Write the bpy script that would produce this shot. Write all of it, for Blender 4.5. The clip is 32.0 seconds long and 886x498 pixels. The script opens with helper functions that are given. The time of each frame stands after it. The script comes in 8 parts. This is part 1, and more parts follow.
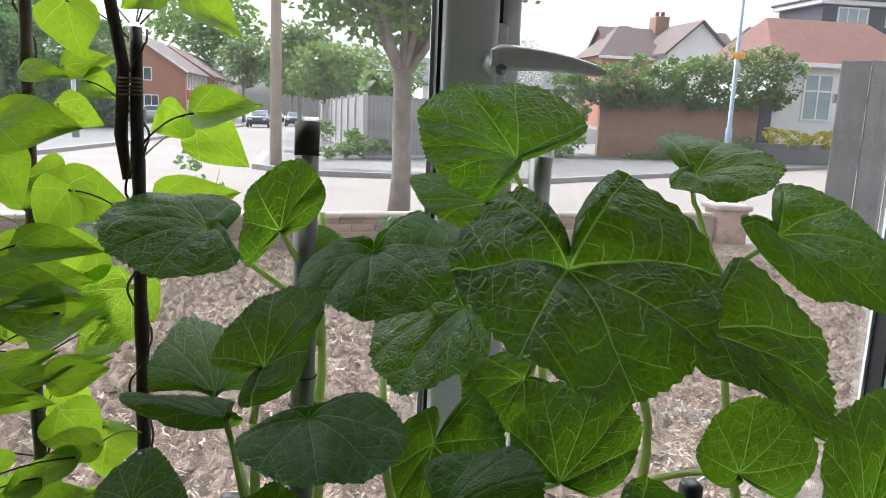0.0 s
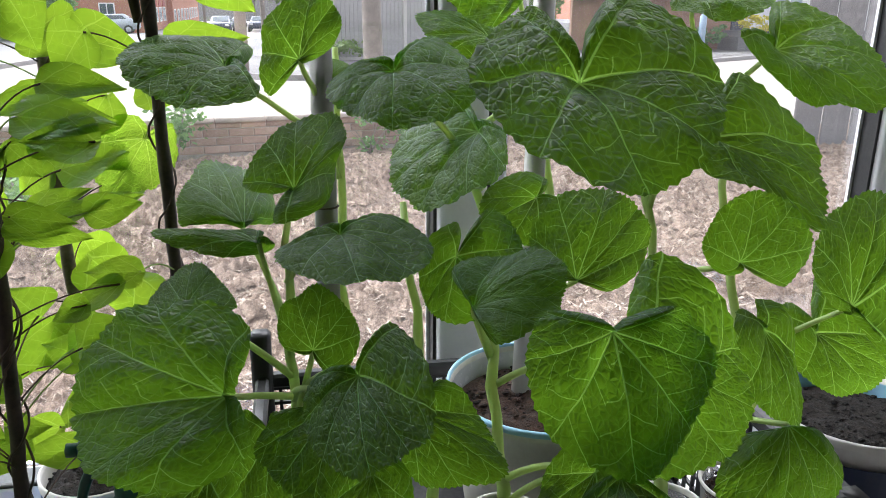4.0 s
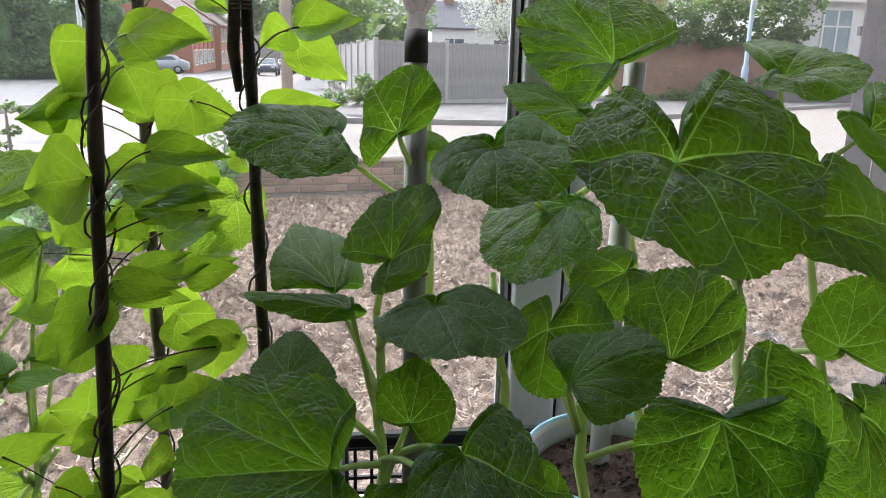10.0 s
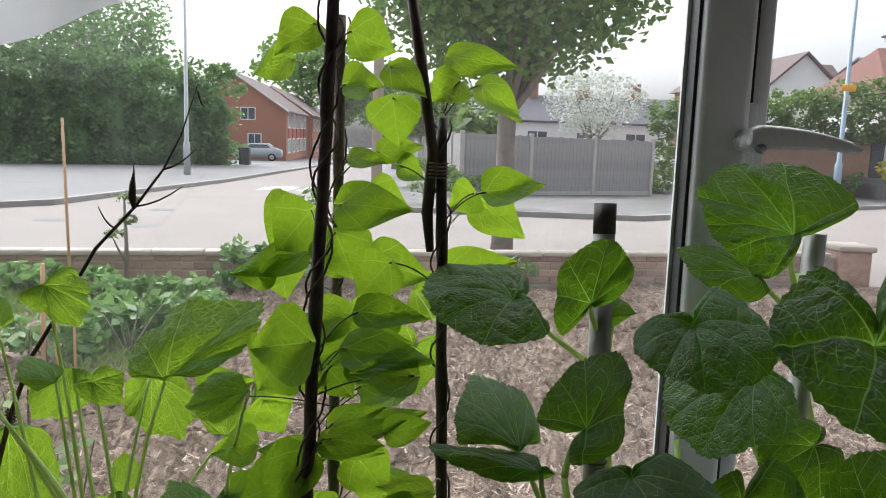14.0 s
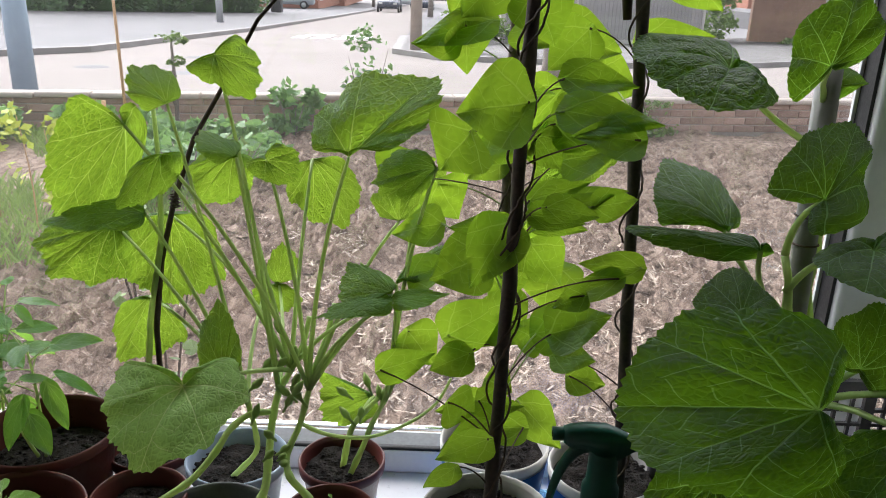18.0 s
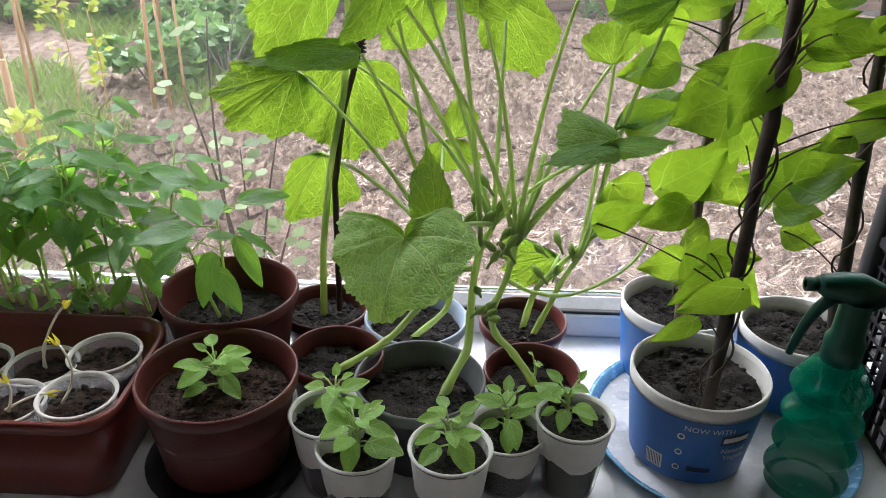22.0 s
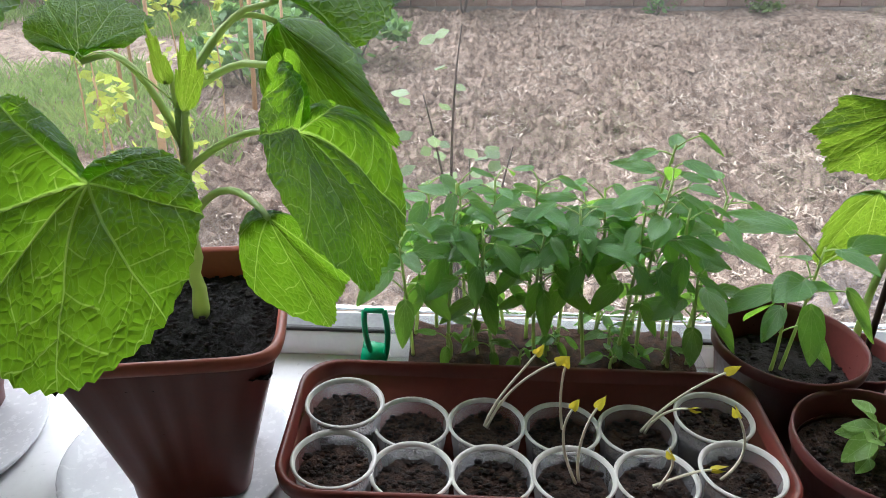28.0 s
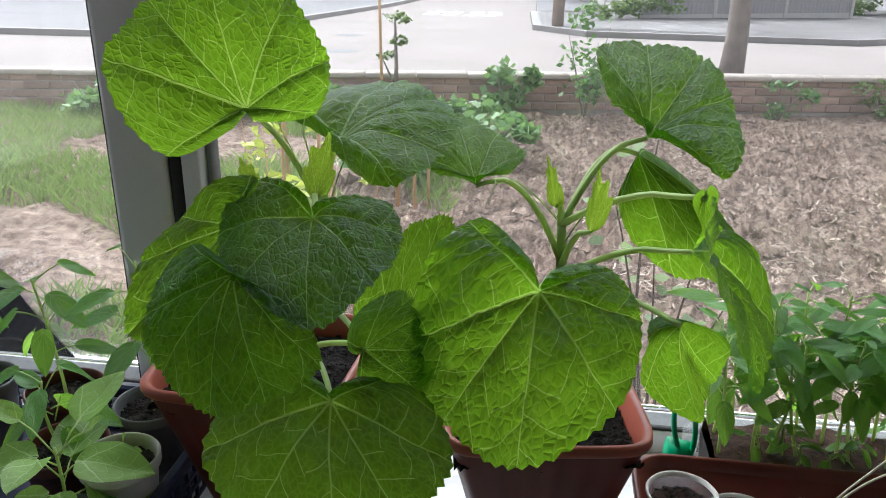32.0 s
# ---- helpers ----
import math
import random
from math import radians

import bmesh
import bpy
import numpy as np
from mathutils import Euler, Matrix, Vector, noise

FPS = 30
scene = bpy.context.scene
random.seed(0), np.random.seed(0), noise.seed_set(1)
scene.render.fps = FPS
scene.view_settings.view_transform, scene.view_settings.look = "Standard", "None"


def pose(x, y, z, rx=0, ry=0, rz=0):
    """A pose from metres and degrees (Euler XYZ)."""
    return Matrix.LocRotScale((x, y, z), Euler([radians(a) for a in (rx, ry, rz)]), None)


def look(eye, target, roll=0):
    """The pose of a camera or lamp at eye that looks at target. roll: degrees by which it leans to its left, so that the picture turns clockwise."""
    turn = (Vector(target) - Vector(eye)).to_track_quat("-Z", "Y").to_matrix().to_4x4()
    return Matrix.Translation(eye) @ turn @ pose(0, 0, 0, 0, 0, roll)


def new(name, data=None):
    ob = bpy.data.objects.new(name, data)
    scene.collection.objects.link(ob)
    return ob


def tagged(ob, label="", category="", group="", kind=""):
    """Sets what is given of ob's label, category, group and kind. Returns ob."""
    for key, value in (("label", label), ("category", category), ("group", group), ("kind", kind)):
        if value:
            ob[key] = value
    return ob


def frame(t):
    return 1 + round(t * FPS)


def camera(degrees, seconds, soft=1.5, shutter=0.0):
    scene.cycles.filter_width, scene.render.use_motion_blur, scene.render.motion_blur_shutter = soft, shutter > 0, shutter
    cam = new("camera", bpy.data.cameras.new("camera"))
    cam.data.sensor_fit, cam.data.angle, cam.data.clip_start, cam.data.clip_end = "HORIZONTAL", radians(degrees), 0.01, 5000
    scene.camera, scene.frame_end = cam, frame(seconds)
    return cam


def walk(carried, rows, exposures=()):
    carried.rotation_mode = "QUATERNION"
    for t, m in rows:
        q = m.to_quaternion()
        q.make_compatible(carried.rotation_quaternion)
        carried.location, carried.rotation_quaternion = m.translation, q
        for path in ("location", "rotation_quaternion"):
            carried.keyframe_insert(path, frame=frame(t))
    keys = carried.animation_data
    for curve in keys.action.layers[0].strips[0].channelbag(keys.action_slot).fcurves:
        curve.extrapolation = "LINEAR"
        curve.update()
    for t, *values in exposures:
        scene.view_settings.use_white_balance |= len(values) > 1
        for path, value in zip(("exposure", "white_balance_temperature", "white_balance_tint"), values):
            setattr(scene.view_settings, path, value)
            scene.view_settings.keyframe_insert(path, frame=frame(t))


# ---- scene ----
cam = camera(59.7, 32.0, 0.9)
EXPOSURE = 1.2
METRES, EYE, TILT, LEAN, TURN = 1.9, 1.50, -10.7, -2.4, -8.0
ROWS = [
    (0.0, 0.0, 0.0, 0.0, 0.0, 0.0, -0.0),
    (0.5, -0.0258, -0.0025, 0.0027, -1.73, 0.04, 0.27),
    (1.0, -0.0383, -0.0102, 0.0012, -3.21, -0.13, 0.74),
    (1.5, -0.0443, -0.0195, -0.0037, -4.01, -0.57, 1.13),
    (2.0, -0.036, -0.0271, -0.0112, -3.87, -1.3, 1.4),
    (2.5, -0.0265, -0.0296, -0.0181, -3.13, -2.39, 1.66),
    (3.0, -0.0227, -0.0298, -0.0224, -2.4, -3.81, 1.94),
    (3.5, -0.021, -0.0241, -0.0293, -1.98, -5.47, 2.23),
    (4.0, -0.0191, -0.0191, -0.0349, -1.87, -7.13, 2.38),
    (4.5, -0.02, -0.0153, -0.0433, -1.69, -8.7, 2.37),
    (6.5, -0.0313, -0.0087, -0.0481, -0.27, -12.05, 1.52),
    (7.0, -0.0364, -0.0074, -0.0478, 0.11, -12.08, 1.17),
    (7.5, -0.0418, -0.0096, -0.0455, 0.41, -11.61, 0.85),
    (8.0, -0.0439, -0.0138, -0.0431, 0.68, -10.7, 0.7),
    (8.5, -0.0452, -0.0179, -0.0385, 0.8, -9.41, 0.64),
    (9.0, -0.0464, -0.0207, -0.032, 0.92, -7.69, 0.73),
    (9.5, -0.0468, -0.0205, -0.0253, 0.89, -5.95, 0.93),
    (10.0, -0.0445, -0.021, -0.0207, 0.81, -3.92, 1.0),
    (10.5, -0.0446, -0.023, -0.0143, 0.66, -2.11, 1.01),
    (11.0, -0.0474, -0.0228, -0.0102, 0.35, -0.48, 0.96),
    (11.5, -0.0551, -0.0238, -0.0069, 0.01, 0.9, 0.84),
    (12.0, -0.0699, -0.0289, -0.0015, 0.12, 1.87, 0.62),
    (12.5, -0.0837, -0.0334, 0.0029, 1.12, 2.31, 0.29),
    (13.0, -0.0785, -0.0325, 0.0117, 2.93, 2.42, -0.11),
    (13.5, -0.0775, -0.0339, 0.0123, 4.97, 2.39, -0.47),
    (14.0, -0.0965, -0.0422, 0.0164, 6.58, 2.54, -0.74),
    (14.5, -0.1272, -0.053, 0.018, 7.39, 2.61, -0.98),
    (16.5, -0.1657, -0.0422, 0.0003, 8.14, -1.64, -1.76),
    (17.0, -0.1704, -0.038, -0.0086, 8.57, -3.64, -1.71),
    (17.5, -0.173, -0.0334, -0.0164, 8.93, -5.86, -1.54),
    (18.0, -0.1777, -0.0292, -0.0253, 9.09, -8.21, -1.12),
    (18.5, -0.1879, -0.0285, -0.0336, 9.0, -10.48, -0.8),
    (19.0, -0.2032, -0.0305, -0.0416, 8.86, -12.6, -0.59),
    (19.5, -0.2179, -0.0304, -0.0468, 8.96, -14.25, -0.43),
    (20.0, -0.2093, -0.0247, -0.0474, 9.26, -15.35, -0.48),
    (20.5, -0.2093, -0.0181, -0.0528, 9.66, -16.01, -0.55),
    (21.0, -0.2325, -0.0203, -0.0524, 9.91, -16.23, -0.68),
    (21.5, -0.2569, -0.0254, -0.0517, 10.06, -16.3, -0.8),
    (22.0, -0.2808, -0.0279, -0.0517, 9.89, -16.28, -0.77),
    (22.5, -0.3056, -0.0362, -0.0516, 9.65, -16.06, -0.88),
    (23.0, -0.3233, -0.0453, -0.0499, 9.86, -16.05, -0.96),
    (23.5, -0.3563, -0.0586, -0.0491, 10.29, -15.93, -1.24),
    (24.0, -0.3781, -0.0569, -0.0504, 11.09, -15.9, -1.55),
    (24.5, -0.4029, -0.0451, -0.0475, 12.07, -15.91, -1.58),
    (25.0, -0.4347, -0.0235, -0.0425, 12.8, -16.07, -1.38),
    (25.5, -0.4593, -0.0101, -0.0426, 13.12, -16.39, -0.97),
    (27.5, -0.5425, -0.0186, -0.0412, 9.93, -17.32, -0.64),
    (28.0, -0.5888, -0.0366, -0.0383, 9.45, -16.85, -0.88),
    (28.5, -0.6272, -0.0528, -0.0392, 9.59, -16.07, -1.1),
    (29.0, -0.6532, -0.0636, -0.0402, 10.32, -15.32, -1.4),
    (29.5, -0.6701, -0.0691, -0.0401, 11.55, -14.73, -1.61),
    (30.0, -0.6863, -0.0764, -0.04, 13.24, -14.2, -1.88),
    (30.5, -0.6943, -0.0797, -0.0371, 15.04, -13.54, -2.08),
    (31.0, -0.6796, -0.0893, -0.0317, 16.33, -12.6, -2.07),
    (31.5, -0.6835, -0.1007, -0.0246, 16.67, -11.3, -1.78),
    (32.0, -0.7061, -0.1116, -0.0231, 16.1, -10.05, -1.43),
]
walk(cam, [(t, pose(0, 0, EYE, TILT, LEAN, TURN) @ pose(METRES * x, METRES * y, METRES * z, 90 + pitch, roll, yaw)) for t, x, y, z, yaw, pitch, roll in ROWS],
     exposures=[(t, EXPOSURE + e, k, n) for t, e, k, n in (
         (0.0, 0.58, 6050, 10), (2.0, 0.64, 6050, 10), (4.0, 1.05, 6000, 12), (6.5, 1.25, 6000, 12), (8.5, 1.22, 6000, 12), (9.5, 0.9, 6050, 12), (11.0, 0.5, 6050, 10), (12.5, 0.37, 6150, 10),
         (14.5, 0.24, 6150, 10), (17.0, 0.34, 6150, 12), (18.5, 0.62, 6150, 14), (20.0, 0.9, 6100, 15), (23.0, 0.92, 6050, 15), (25.0, 0.74, 6000, 14), (27.5, 0.72, 5850, 11), (30.0, 0.72, 5850, 10), (32.0, 0.52, 5900, 10))])

# ---- daylight: an overcast sky with a soft sun ----
SUN_UP, SUN_TURN = radians(48), radians(-35)
world = bpy.data.worlds.new("world")
scene.world = world
world.use_nodes = True
wn = world.node_tree
sky = wn.nodes.new("ShaderNodeTexSky")
sky.sky_type, sky.sun_disc = "NISHITA", False
sky.sun_elevation, sky.sun_rotation = SUN_UP, SUN_TURN
sky.air_density, sky.dust_density, sky.ozone_density = 1.0, 6.0, 1.0
grey = wn.nodes.new("ShaderNodeHueSaturation")
grey.inputs["Saturation"].default_value = 0.12
wn.links.new(sky.outputs[0], grey.inputs["Color"])
wn.links.new(grey.outputs[0], wn.nodes["Background"].inputs[0])
wn.nodes["Background"].inputs[1].default_value = 0.13

sun = new("sun", bpy.data.lights.new("sun", "SUN"))
sun.data.energy, sun.data.angle, sun.data.color = 0.6, radians(30), (1.0, 0.97, 0.93)
sun.matrix_world = look((6, 12, 14), (0, 2, 0))


# ---- materials ----
def shader(name):
    m = bpy.data.materials.new(name)
    m.use_nodes = True
    t = m.node_tree
    return m, t, t.nodes["Principled BSDF"]


def add(t, kind, **values):
    n = t.nodes.new(kind)
    for k, v in values.items():
        n.inputs[k.replace("_", " ")].default_value = v
    return n


def math_node(t, op, a, b=None, clamp=False):
    n = t.nodes.new("ShaderNodeMath")
    n.operation, n.use_clamp = op, clamp
    for i, v in enumerate((a, b)):
        if v is None:
            continue
        if isinstance(v, (int, float)):
            n.inputs[i].default_value = v
        else:
            t.links.new(v, n.inputs[i])
    return n.outputs[0]


def mix(t, fac, a, b, how="MIX"):
    n = t.nodes.new("ShaderNodeMix")
    n.data_type, n.blend_type = "RGBA", how
    for socket, v in ((n.inputs[0], fac), (n.inputs[6], a), (n.inputs[7], b)):
        if isinstance(v, (int, float)):
            socket.default_value = v
        elif isinstance(v, tuple):
            socket.default_value = (*v, 1)
        else:
            t.links.new(v, socket)
    return n.outputs[2]


def bump(t, p, height, strength, distance=0.002):
    b = add(t, "ShaderNodeBump", Strength=strength, Distance=distance)
    t.links.new(height, b.inputs["Height"])
    t.links.new(b.outputs[0], p.inputs["Normal"])
    return b


def grained(name, base, other, scale=30.0, fine=300.0, rough=0.6, metal=0.0, relief=0.3, depth=0.002, vary=0.0):
    """A surface with two scales of colour variation and a fine relief, in object metres."""
    m, t, p = shader(name)
    co = t.nodes.new("ShaderNodeTexCoord")
    n1 = add(t, "ShaderNodeTexNoise", Scale=scale, Detail=6.0, Roughness=0.6)
    n2 = add(t, "ShaderNodeTexNoise", Scale=fine, Detail=3.0, Roughness=0.6)
    for n in (n1, n2):
        t.links.new(co.outputs["Object"], n.inputs["Vector"])
    f = math_node(t, "ADD", math_node(t, "MULTIPLY", n1.outputs[0], 0.65), math_node(t, "MULTIPLY", n2.outputs[0], 0.35))
    ramp = t.nodes.new("ShaderNodeValToRGB")
    ramp.color_ramp.elements[0].position, ramp.color_ramp.elements[0].color = 0.36, (*other, 1)
    ramp.color_ramp.elements[1].position, ramp.color_ramp.elements[1].color = 0.62, (*base, 1)
    t.links.new(f, ramp.inputs[0])
    col = ramp.outputs[0]
    if vary:
        info = t.nodes.new("ShaderNodeObjectInfo")
        hsv = add(t, "ShaderNodeHueSaturation")
        t.links.new(math_node(t, "ADD", math_node(t, "MULTIPLY", info.outputs["Random"], 2 * vary), 1 - vary), hsv.inputs["Value"])
        t.links.new(col, hsv.inputs["Color"])
        col = hsv.outputs[0]
    t.links.new(col, p.inputs["Base Color"])
    p.inputs["Roughness"].default_value, p.inputs["Metallic"].default_value = rough, metal
    t.links.new(math_node(t, "ADD", math_node(t, "MULTIPLY", n2.outputs[0], 0.3), rough - 0.15, True), p.inputs["Roughness"])
    bump(t, p, f, relief, depth)
    return m


def leafy(name, top, glow, share, vein_angle=0.7854, pucker=1.0, gloss=0.5, veins=(0.30, 0.42, 0.12), cells=15.0, sheen=0.35, net_show=0.32, lines=0.75):
    """A leaf blade: light passes through it; palmate veins from the stalk, side veins and a net of fine ones, in the blade's own UV."""
    m, t, p = shader(name)
    uv = t.nodes.new("ShaderNodeUVMap")
    uv.uv_map = "blade"
    bend = add(t, "ShaderNodeTexNoise", Scale=2.6, Detail=2.0)
    t.links.new(uv.outputs[0], bend.inputs["Vector"])
    shift = t.nodes.new("ShaderNodeVectorMath")
    shift.operation = "MULTIPLY_ADD"
    t.links.new(bend.outputs["Color"], shift.inputs[0])
    shift.inputs[1].default_value = (0.10, 0.10, 0.0)
    t.links.new(uv.outputs[0], shift.inputs[2])
    sep = t.nodes.new("ShaderNodeSeparateXYZ")
    t.links.new(uv.outputs[0], sep.inputs[0])
    u, v = sep.outputs[0], sep.outputs[1]
    wob = math_node(t, "MULTIPLY", math_node(t, "SUBTRACT", bend.outputs[0], 0.5), 0.12)
    r = math_node(t, "SQRT", math_node(t, "ADD", math_node(t, "MULTIPLY", u, u), math_node(t, "MULTIPLY", v, v)))
    ang = math_node(t, "ADD", math_node(t, "ARCTAN2", u, math_node(t, "MULTIPLY", v, -1.0)), wob)
    k = math_node(t, "ADD", math_node(t, "DIVIDE", ang, vein_angle), 20.5)
    off = math_node(t, "ABSOLUTE", math_node(t, "SUBTRACT", math_node(t, "FRACT", k), 0.5))
    dist = math_node(t, "MULTIPLY", math_node(t, "MULTIPLY", off, vein_angle), r)
    width = math_node(t, "SUBTRACT", 0.017, math_node(t, "MULTIPLY", r, 0.010))
    main = math_node(t, "MULTIPLY", math_node(t, "SUBTRACT", 1.0, math_node(t, "DIVIDE", dist, width), True), 1.8, True)
    # side veins leave the main ones at a slant; a net of fine ones lies between
    half = math_node(t, "MULTIPLY", math_node(t, "GREATER_THAN", math_node(t, "FRACT", k), 0.5), 0.25)
    phase = math_node(t, "ADD", math_node(t, "MULTIPLY", math_node(t, "SUBTRACT", math_node(t, "FLOOR", k), 20.0), 0.37), half)
    slant = math_node(t, "ADD", math_node(t, "SUBTRACT", math_node(t, "MULTIPLY", r, 5.4), math_node(t, "MULTIPLY", dist, 3.4)), math_node(t, "ADD", phase, math_node(t, "MULTIPLY", math_node(t, "SUBTRACT", bend.outputs[0], 0.5), 0.7)))
    comb = math_node(t, "SUBTRACT", 0.5, math_node(t, "ABSOLUTE", math_node(t, "SUBTRACT", math_node(t, "FRACT", slant), 0.5)))
    side = math_node(t, "MULTIPLY", math_node(t, "SUBTRACT", 1.0, math_node(t, "DIVIDE", comb, 0.034), True), 1.6, True)
    vor = add(t, "ShaderNodeTexVoronoi", Scale=cells)
    vor.feature = "DISTANCE_TO_EDGE"
    t.links.new(shift.outputs[0], vor.inputs["Vector"])
    vor2 = add(t, "ShaderNodeTexVoronoi", Scale=cells * 2.6)
    vor2.feature = "DISTANCE_TO_EDGE"
    t.links.new(shift.outputs[0], vor2.inputs["Vector"])
    net = math_node(t, "SUBTRACT", 1.0, math_node(t, "DIVIDE", vor.outputs["Distance"], 0.030), True)
    net2 = math_node(t, "SUBTRACT", 1.0, math_node(t, "DIVIDE", vor2.outputs["Distance"], 0.06), True)
    vein = math_node(t, "MAXIMUM", main, math_node(t, "MULTIPLY", side, 0.8))
    vein = math_node(t, "MAXIMUM", vein, math_node(t, "MULTIPLY", net, net_show))
    vein = math_node(t, "MAXIMUM", vein, math_node(t, "MULTIPLY", net2, net_show * 0.2))
    vein = math_node(t, "MULTIPLY", vein, lines)
    co = t.nodes.new("ShaderNodeTexCoord")
    blot = add(t, "ShaderNodeTexNoise", Scale=26.0, Detail=5.0)
    t.links.new(co.outputs["Object"], blot.inputs["Vector"])
    fine = add(t, "ShaderNodeTexNoise", Scale=420.0, Detail=2.0)
    t.links.new(co.outputs["Object"], fine.inputs["Vector"])
    info = t.nodes.new("ShaderNodeObjectInfo")
    shade = math_node(t, "ADD", math_node(t, "MULTIPLY", info.outputs["Random"], 0.45), math_node(t, "MULTIPLY", blot.outputs[0], 0.55))
    # paints the shading of puckered cells into the blade's colours, with random patches
    cushion = math_node(t, "MULTIPLY", math_node(t, "MINIMUM", vor.outputs["Distance"], 0.30), 2.4)
    patch = add(t, "ShaderNodeTexNoise", Scale=5.5, Detail=4.0)
    t.links.new(shift.outputs[0], patch.inputs["Vector"])
    shade = math_node(t, "ADD", math_node(t, "MULTIPLY", shade, 0.72), math_node(t, "MULTIPLY", math_node(t, "SUBTRACT", math_node(t, "ADD", patch.outputs[0], cushion), 0.55), 0.45 * pucker), True)
    dark = tuple(c * 0.6 for c in top)
    base = mix(t, shade, tuple(c * 1.25 for c in top), dark)
    base = mix(t, vein, base, veins)
    t.links.new(base, p.inputs["Base Color"])
    p.inputs["Roughness"].default_value = gloss
    p.inputs["Specular IOR Level"].default_value = sheen
    tr = t.nodes.new("ShaderNodeBsdfTranslucent")
    g2 = mix(t, shade, tuple(min(1, c * 1.15) for c in glow), tuple(c * 0.45 for c in glow))
    t.links.new(mix(t, math_node(t, "MULTIPLY", vein, 0.85), g2, tuple(min(1, c * 1.5 + 0.16) for c in glow)), tr.inputs["Color"])
    ms = t.nodes.new("ShaderNodeMixShader")
    ms.inputs[0].default_value = share
    t.links.new(p.outputs[0], ms.inputs[1])
    t.links.new(tr.outputs[0], ms.inputs[2])
    t.links.new(ms.outputs[0], t.nodes["Material Output"].inputs["Surface"])
    swell = math_node(t, "MULTIPLY", math_node(t, "MINIMUM", comb, 0.3), 0.5)
    dome = math_node(t, "ADD", swell, math_node(t, "MULTIPLY", math_node(t, "MINIMUM", vor.outputs["Distance"], 0.22), 1.1))
    height = math_node(t, "SUBTRACT", dome, math_node(t, "MULTIPLY", main, 0.4))
    height = math_node(t, "ADD", height, math_node(t, "MULTIPLY", fine.outputs[0], 0.08))
    bump(t, p, height, 0.8 * pucker, 0.006)
    soft_bump = add(t, "ShaderNodeBump", Strength=0.8 * pucker, Distance=0.005)
    t.links.new(height, soft_bump.inputs["Height"])
    t.links.new(soft_bump.outputs[0], tr.inputs["Normal"])
    return m


def glassy(name, colour=(1, 1, 1), rough=0.0, film=0.018):
    """A pane with a faint pale haze mixed in, lifting darks seen through it."""
    m, t, p = shader(name)
    tr = t.nodes.new("ShaderNodeBsdfTransparent")
    tr.inputs[0].default_value = (*colour, 1)
    gl = t.nodes.new("ShaderNodeBsdfGlossy")
    gl.inputs["Roughness"].default_value = rough
    fr = t.nodes.new("ShaderNodeFresnel")
    fr.inputs[0].default_value = 1.45
    haze = t.nodes.new("ShaderNodeBsdfTranslucent")
    haze.inputs[0].default_value = (0.9, 0.9, 0.9, 1)
    co = t.nodes.new("ShaderNodeTexCoord")
    n = add(t, "ShaderNodeTexNoise", Scale=7.0, Detail=5.0)
    t.links.new(co.outputs["Object"], n.inputs["Vector"])
    md = t.nodes.new("ShaderNodeMixShader")
    t.links.new(math_node(t, "MULTIPLY", n.outputs[0], film), md.inputs[0])
    t.links.new(tr.outputs[0], md.inputs[1])
    t.links.new(haze.outputs[0], md.inputs[2])
    ms = t.nodes.new("ShaderNodeMixShader")
    t.links.new(fr.outputs[0], ms.inputs[0])
    t.links.new(md.outputs[0], ms.inputs[1])
    t.links.new(gl.outputs[0], ms.inputs[2])
    t.links.new(ms.outputs[0], t.nodes["Material Output"].inputs["Surface"])
    return m


def seethrough(name, colour, clear, rough=0.35):
    """Thin plastic that lets part of what lies behind it show."""
    m, t, p = shader(name)
    p.inputs["Base Color"].default_value, p.inputs["Roughness"].default_value = (*colour, 1), rough
    tr = t.nodes.new("ShaderNodeBsdfTransparent")
    tl = t.nodes.new("ShaderNodeBsdfTranslucent")
    tl.inputs[0].default_value = (*colour, 1)
    m1, m2 = t.nodes.new("ShaderNodeMixShader"), t.nodes.new("ShaderNodeMixShader")
    m1.inputs[0].default_value, m2.inputs[0].default_value = 0.4, clear
    t.links.new(p.outputs[0], m1.inputs[1])
    t.links.new(tl.outputs[0], m1.inputs[2])
    t.links.new(m1.outputs[0], m2.inputs[1])
    t.links.new(tr.outputs[0], m2.inputs[2])
    t.links.new(m2.outputs[0], t.nodes["Material Output"].inputs["Surface"])
    co = t.nodes.new("ShaderNodeTexCoord")
    n = add(t, "ShaderNodeTexNoise", Scale=60.0, Detail=4.0)
    t.links.new(co.outputs["Object"], n.inputs["Vector"])
    bump(t, p, n.outputs[0], 0.15, 0.001)
    return m


def crumbly(name, dark, light, fleck):
    """Compost: a dark bed whose loose crumbs each have their own shade, a few of them pale."""
    m = grained(name, light, dark, 110, 600, 0.95, relief=1.0, depth=0.012)
    t = m.node_tree
    p = t.nodes["Principled BSDF"]
    old = p.inputs["Base Color"].links[0].from_socket
    geo = t.nodes.new("ShaderNodeNewGeometry")
    ramp = t.nodes.new("ShaderNodeValToRGB")
    el = ramp.color_ramp.elements
    el[0].position, el[0].color = 0.0, (0.25, 0.25, 0.25, 1)
    el[1].position, el[1].color = 0.85, (1.3, 1.2, 1.1, 1)
    e = el.new(0.93)
    e.color = fleck
    t.links.new(geo.outputs["Random Per Island"], ramp.inputs[0])
    t.links.new(mix(t, 1.0, old, ramp.outputs[0], "MULTIPLY"), p.inputs["Base Color"])
    return m


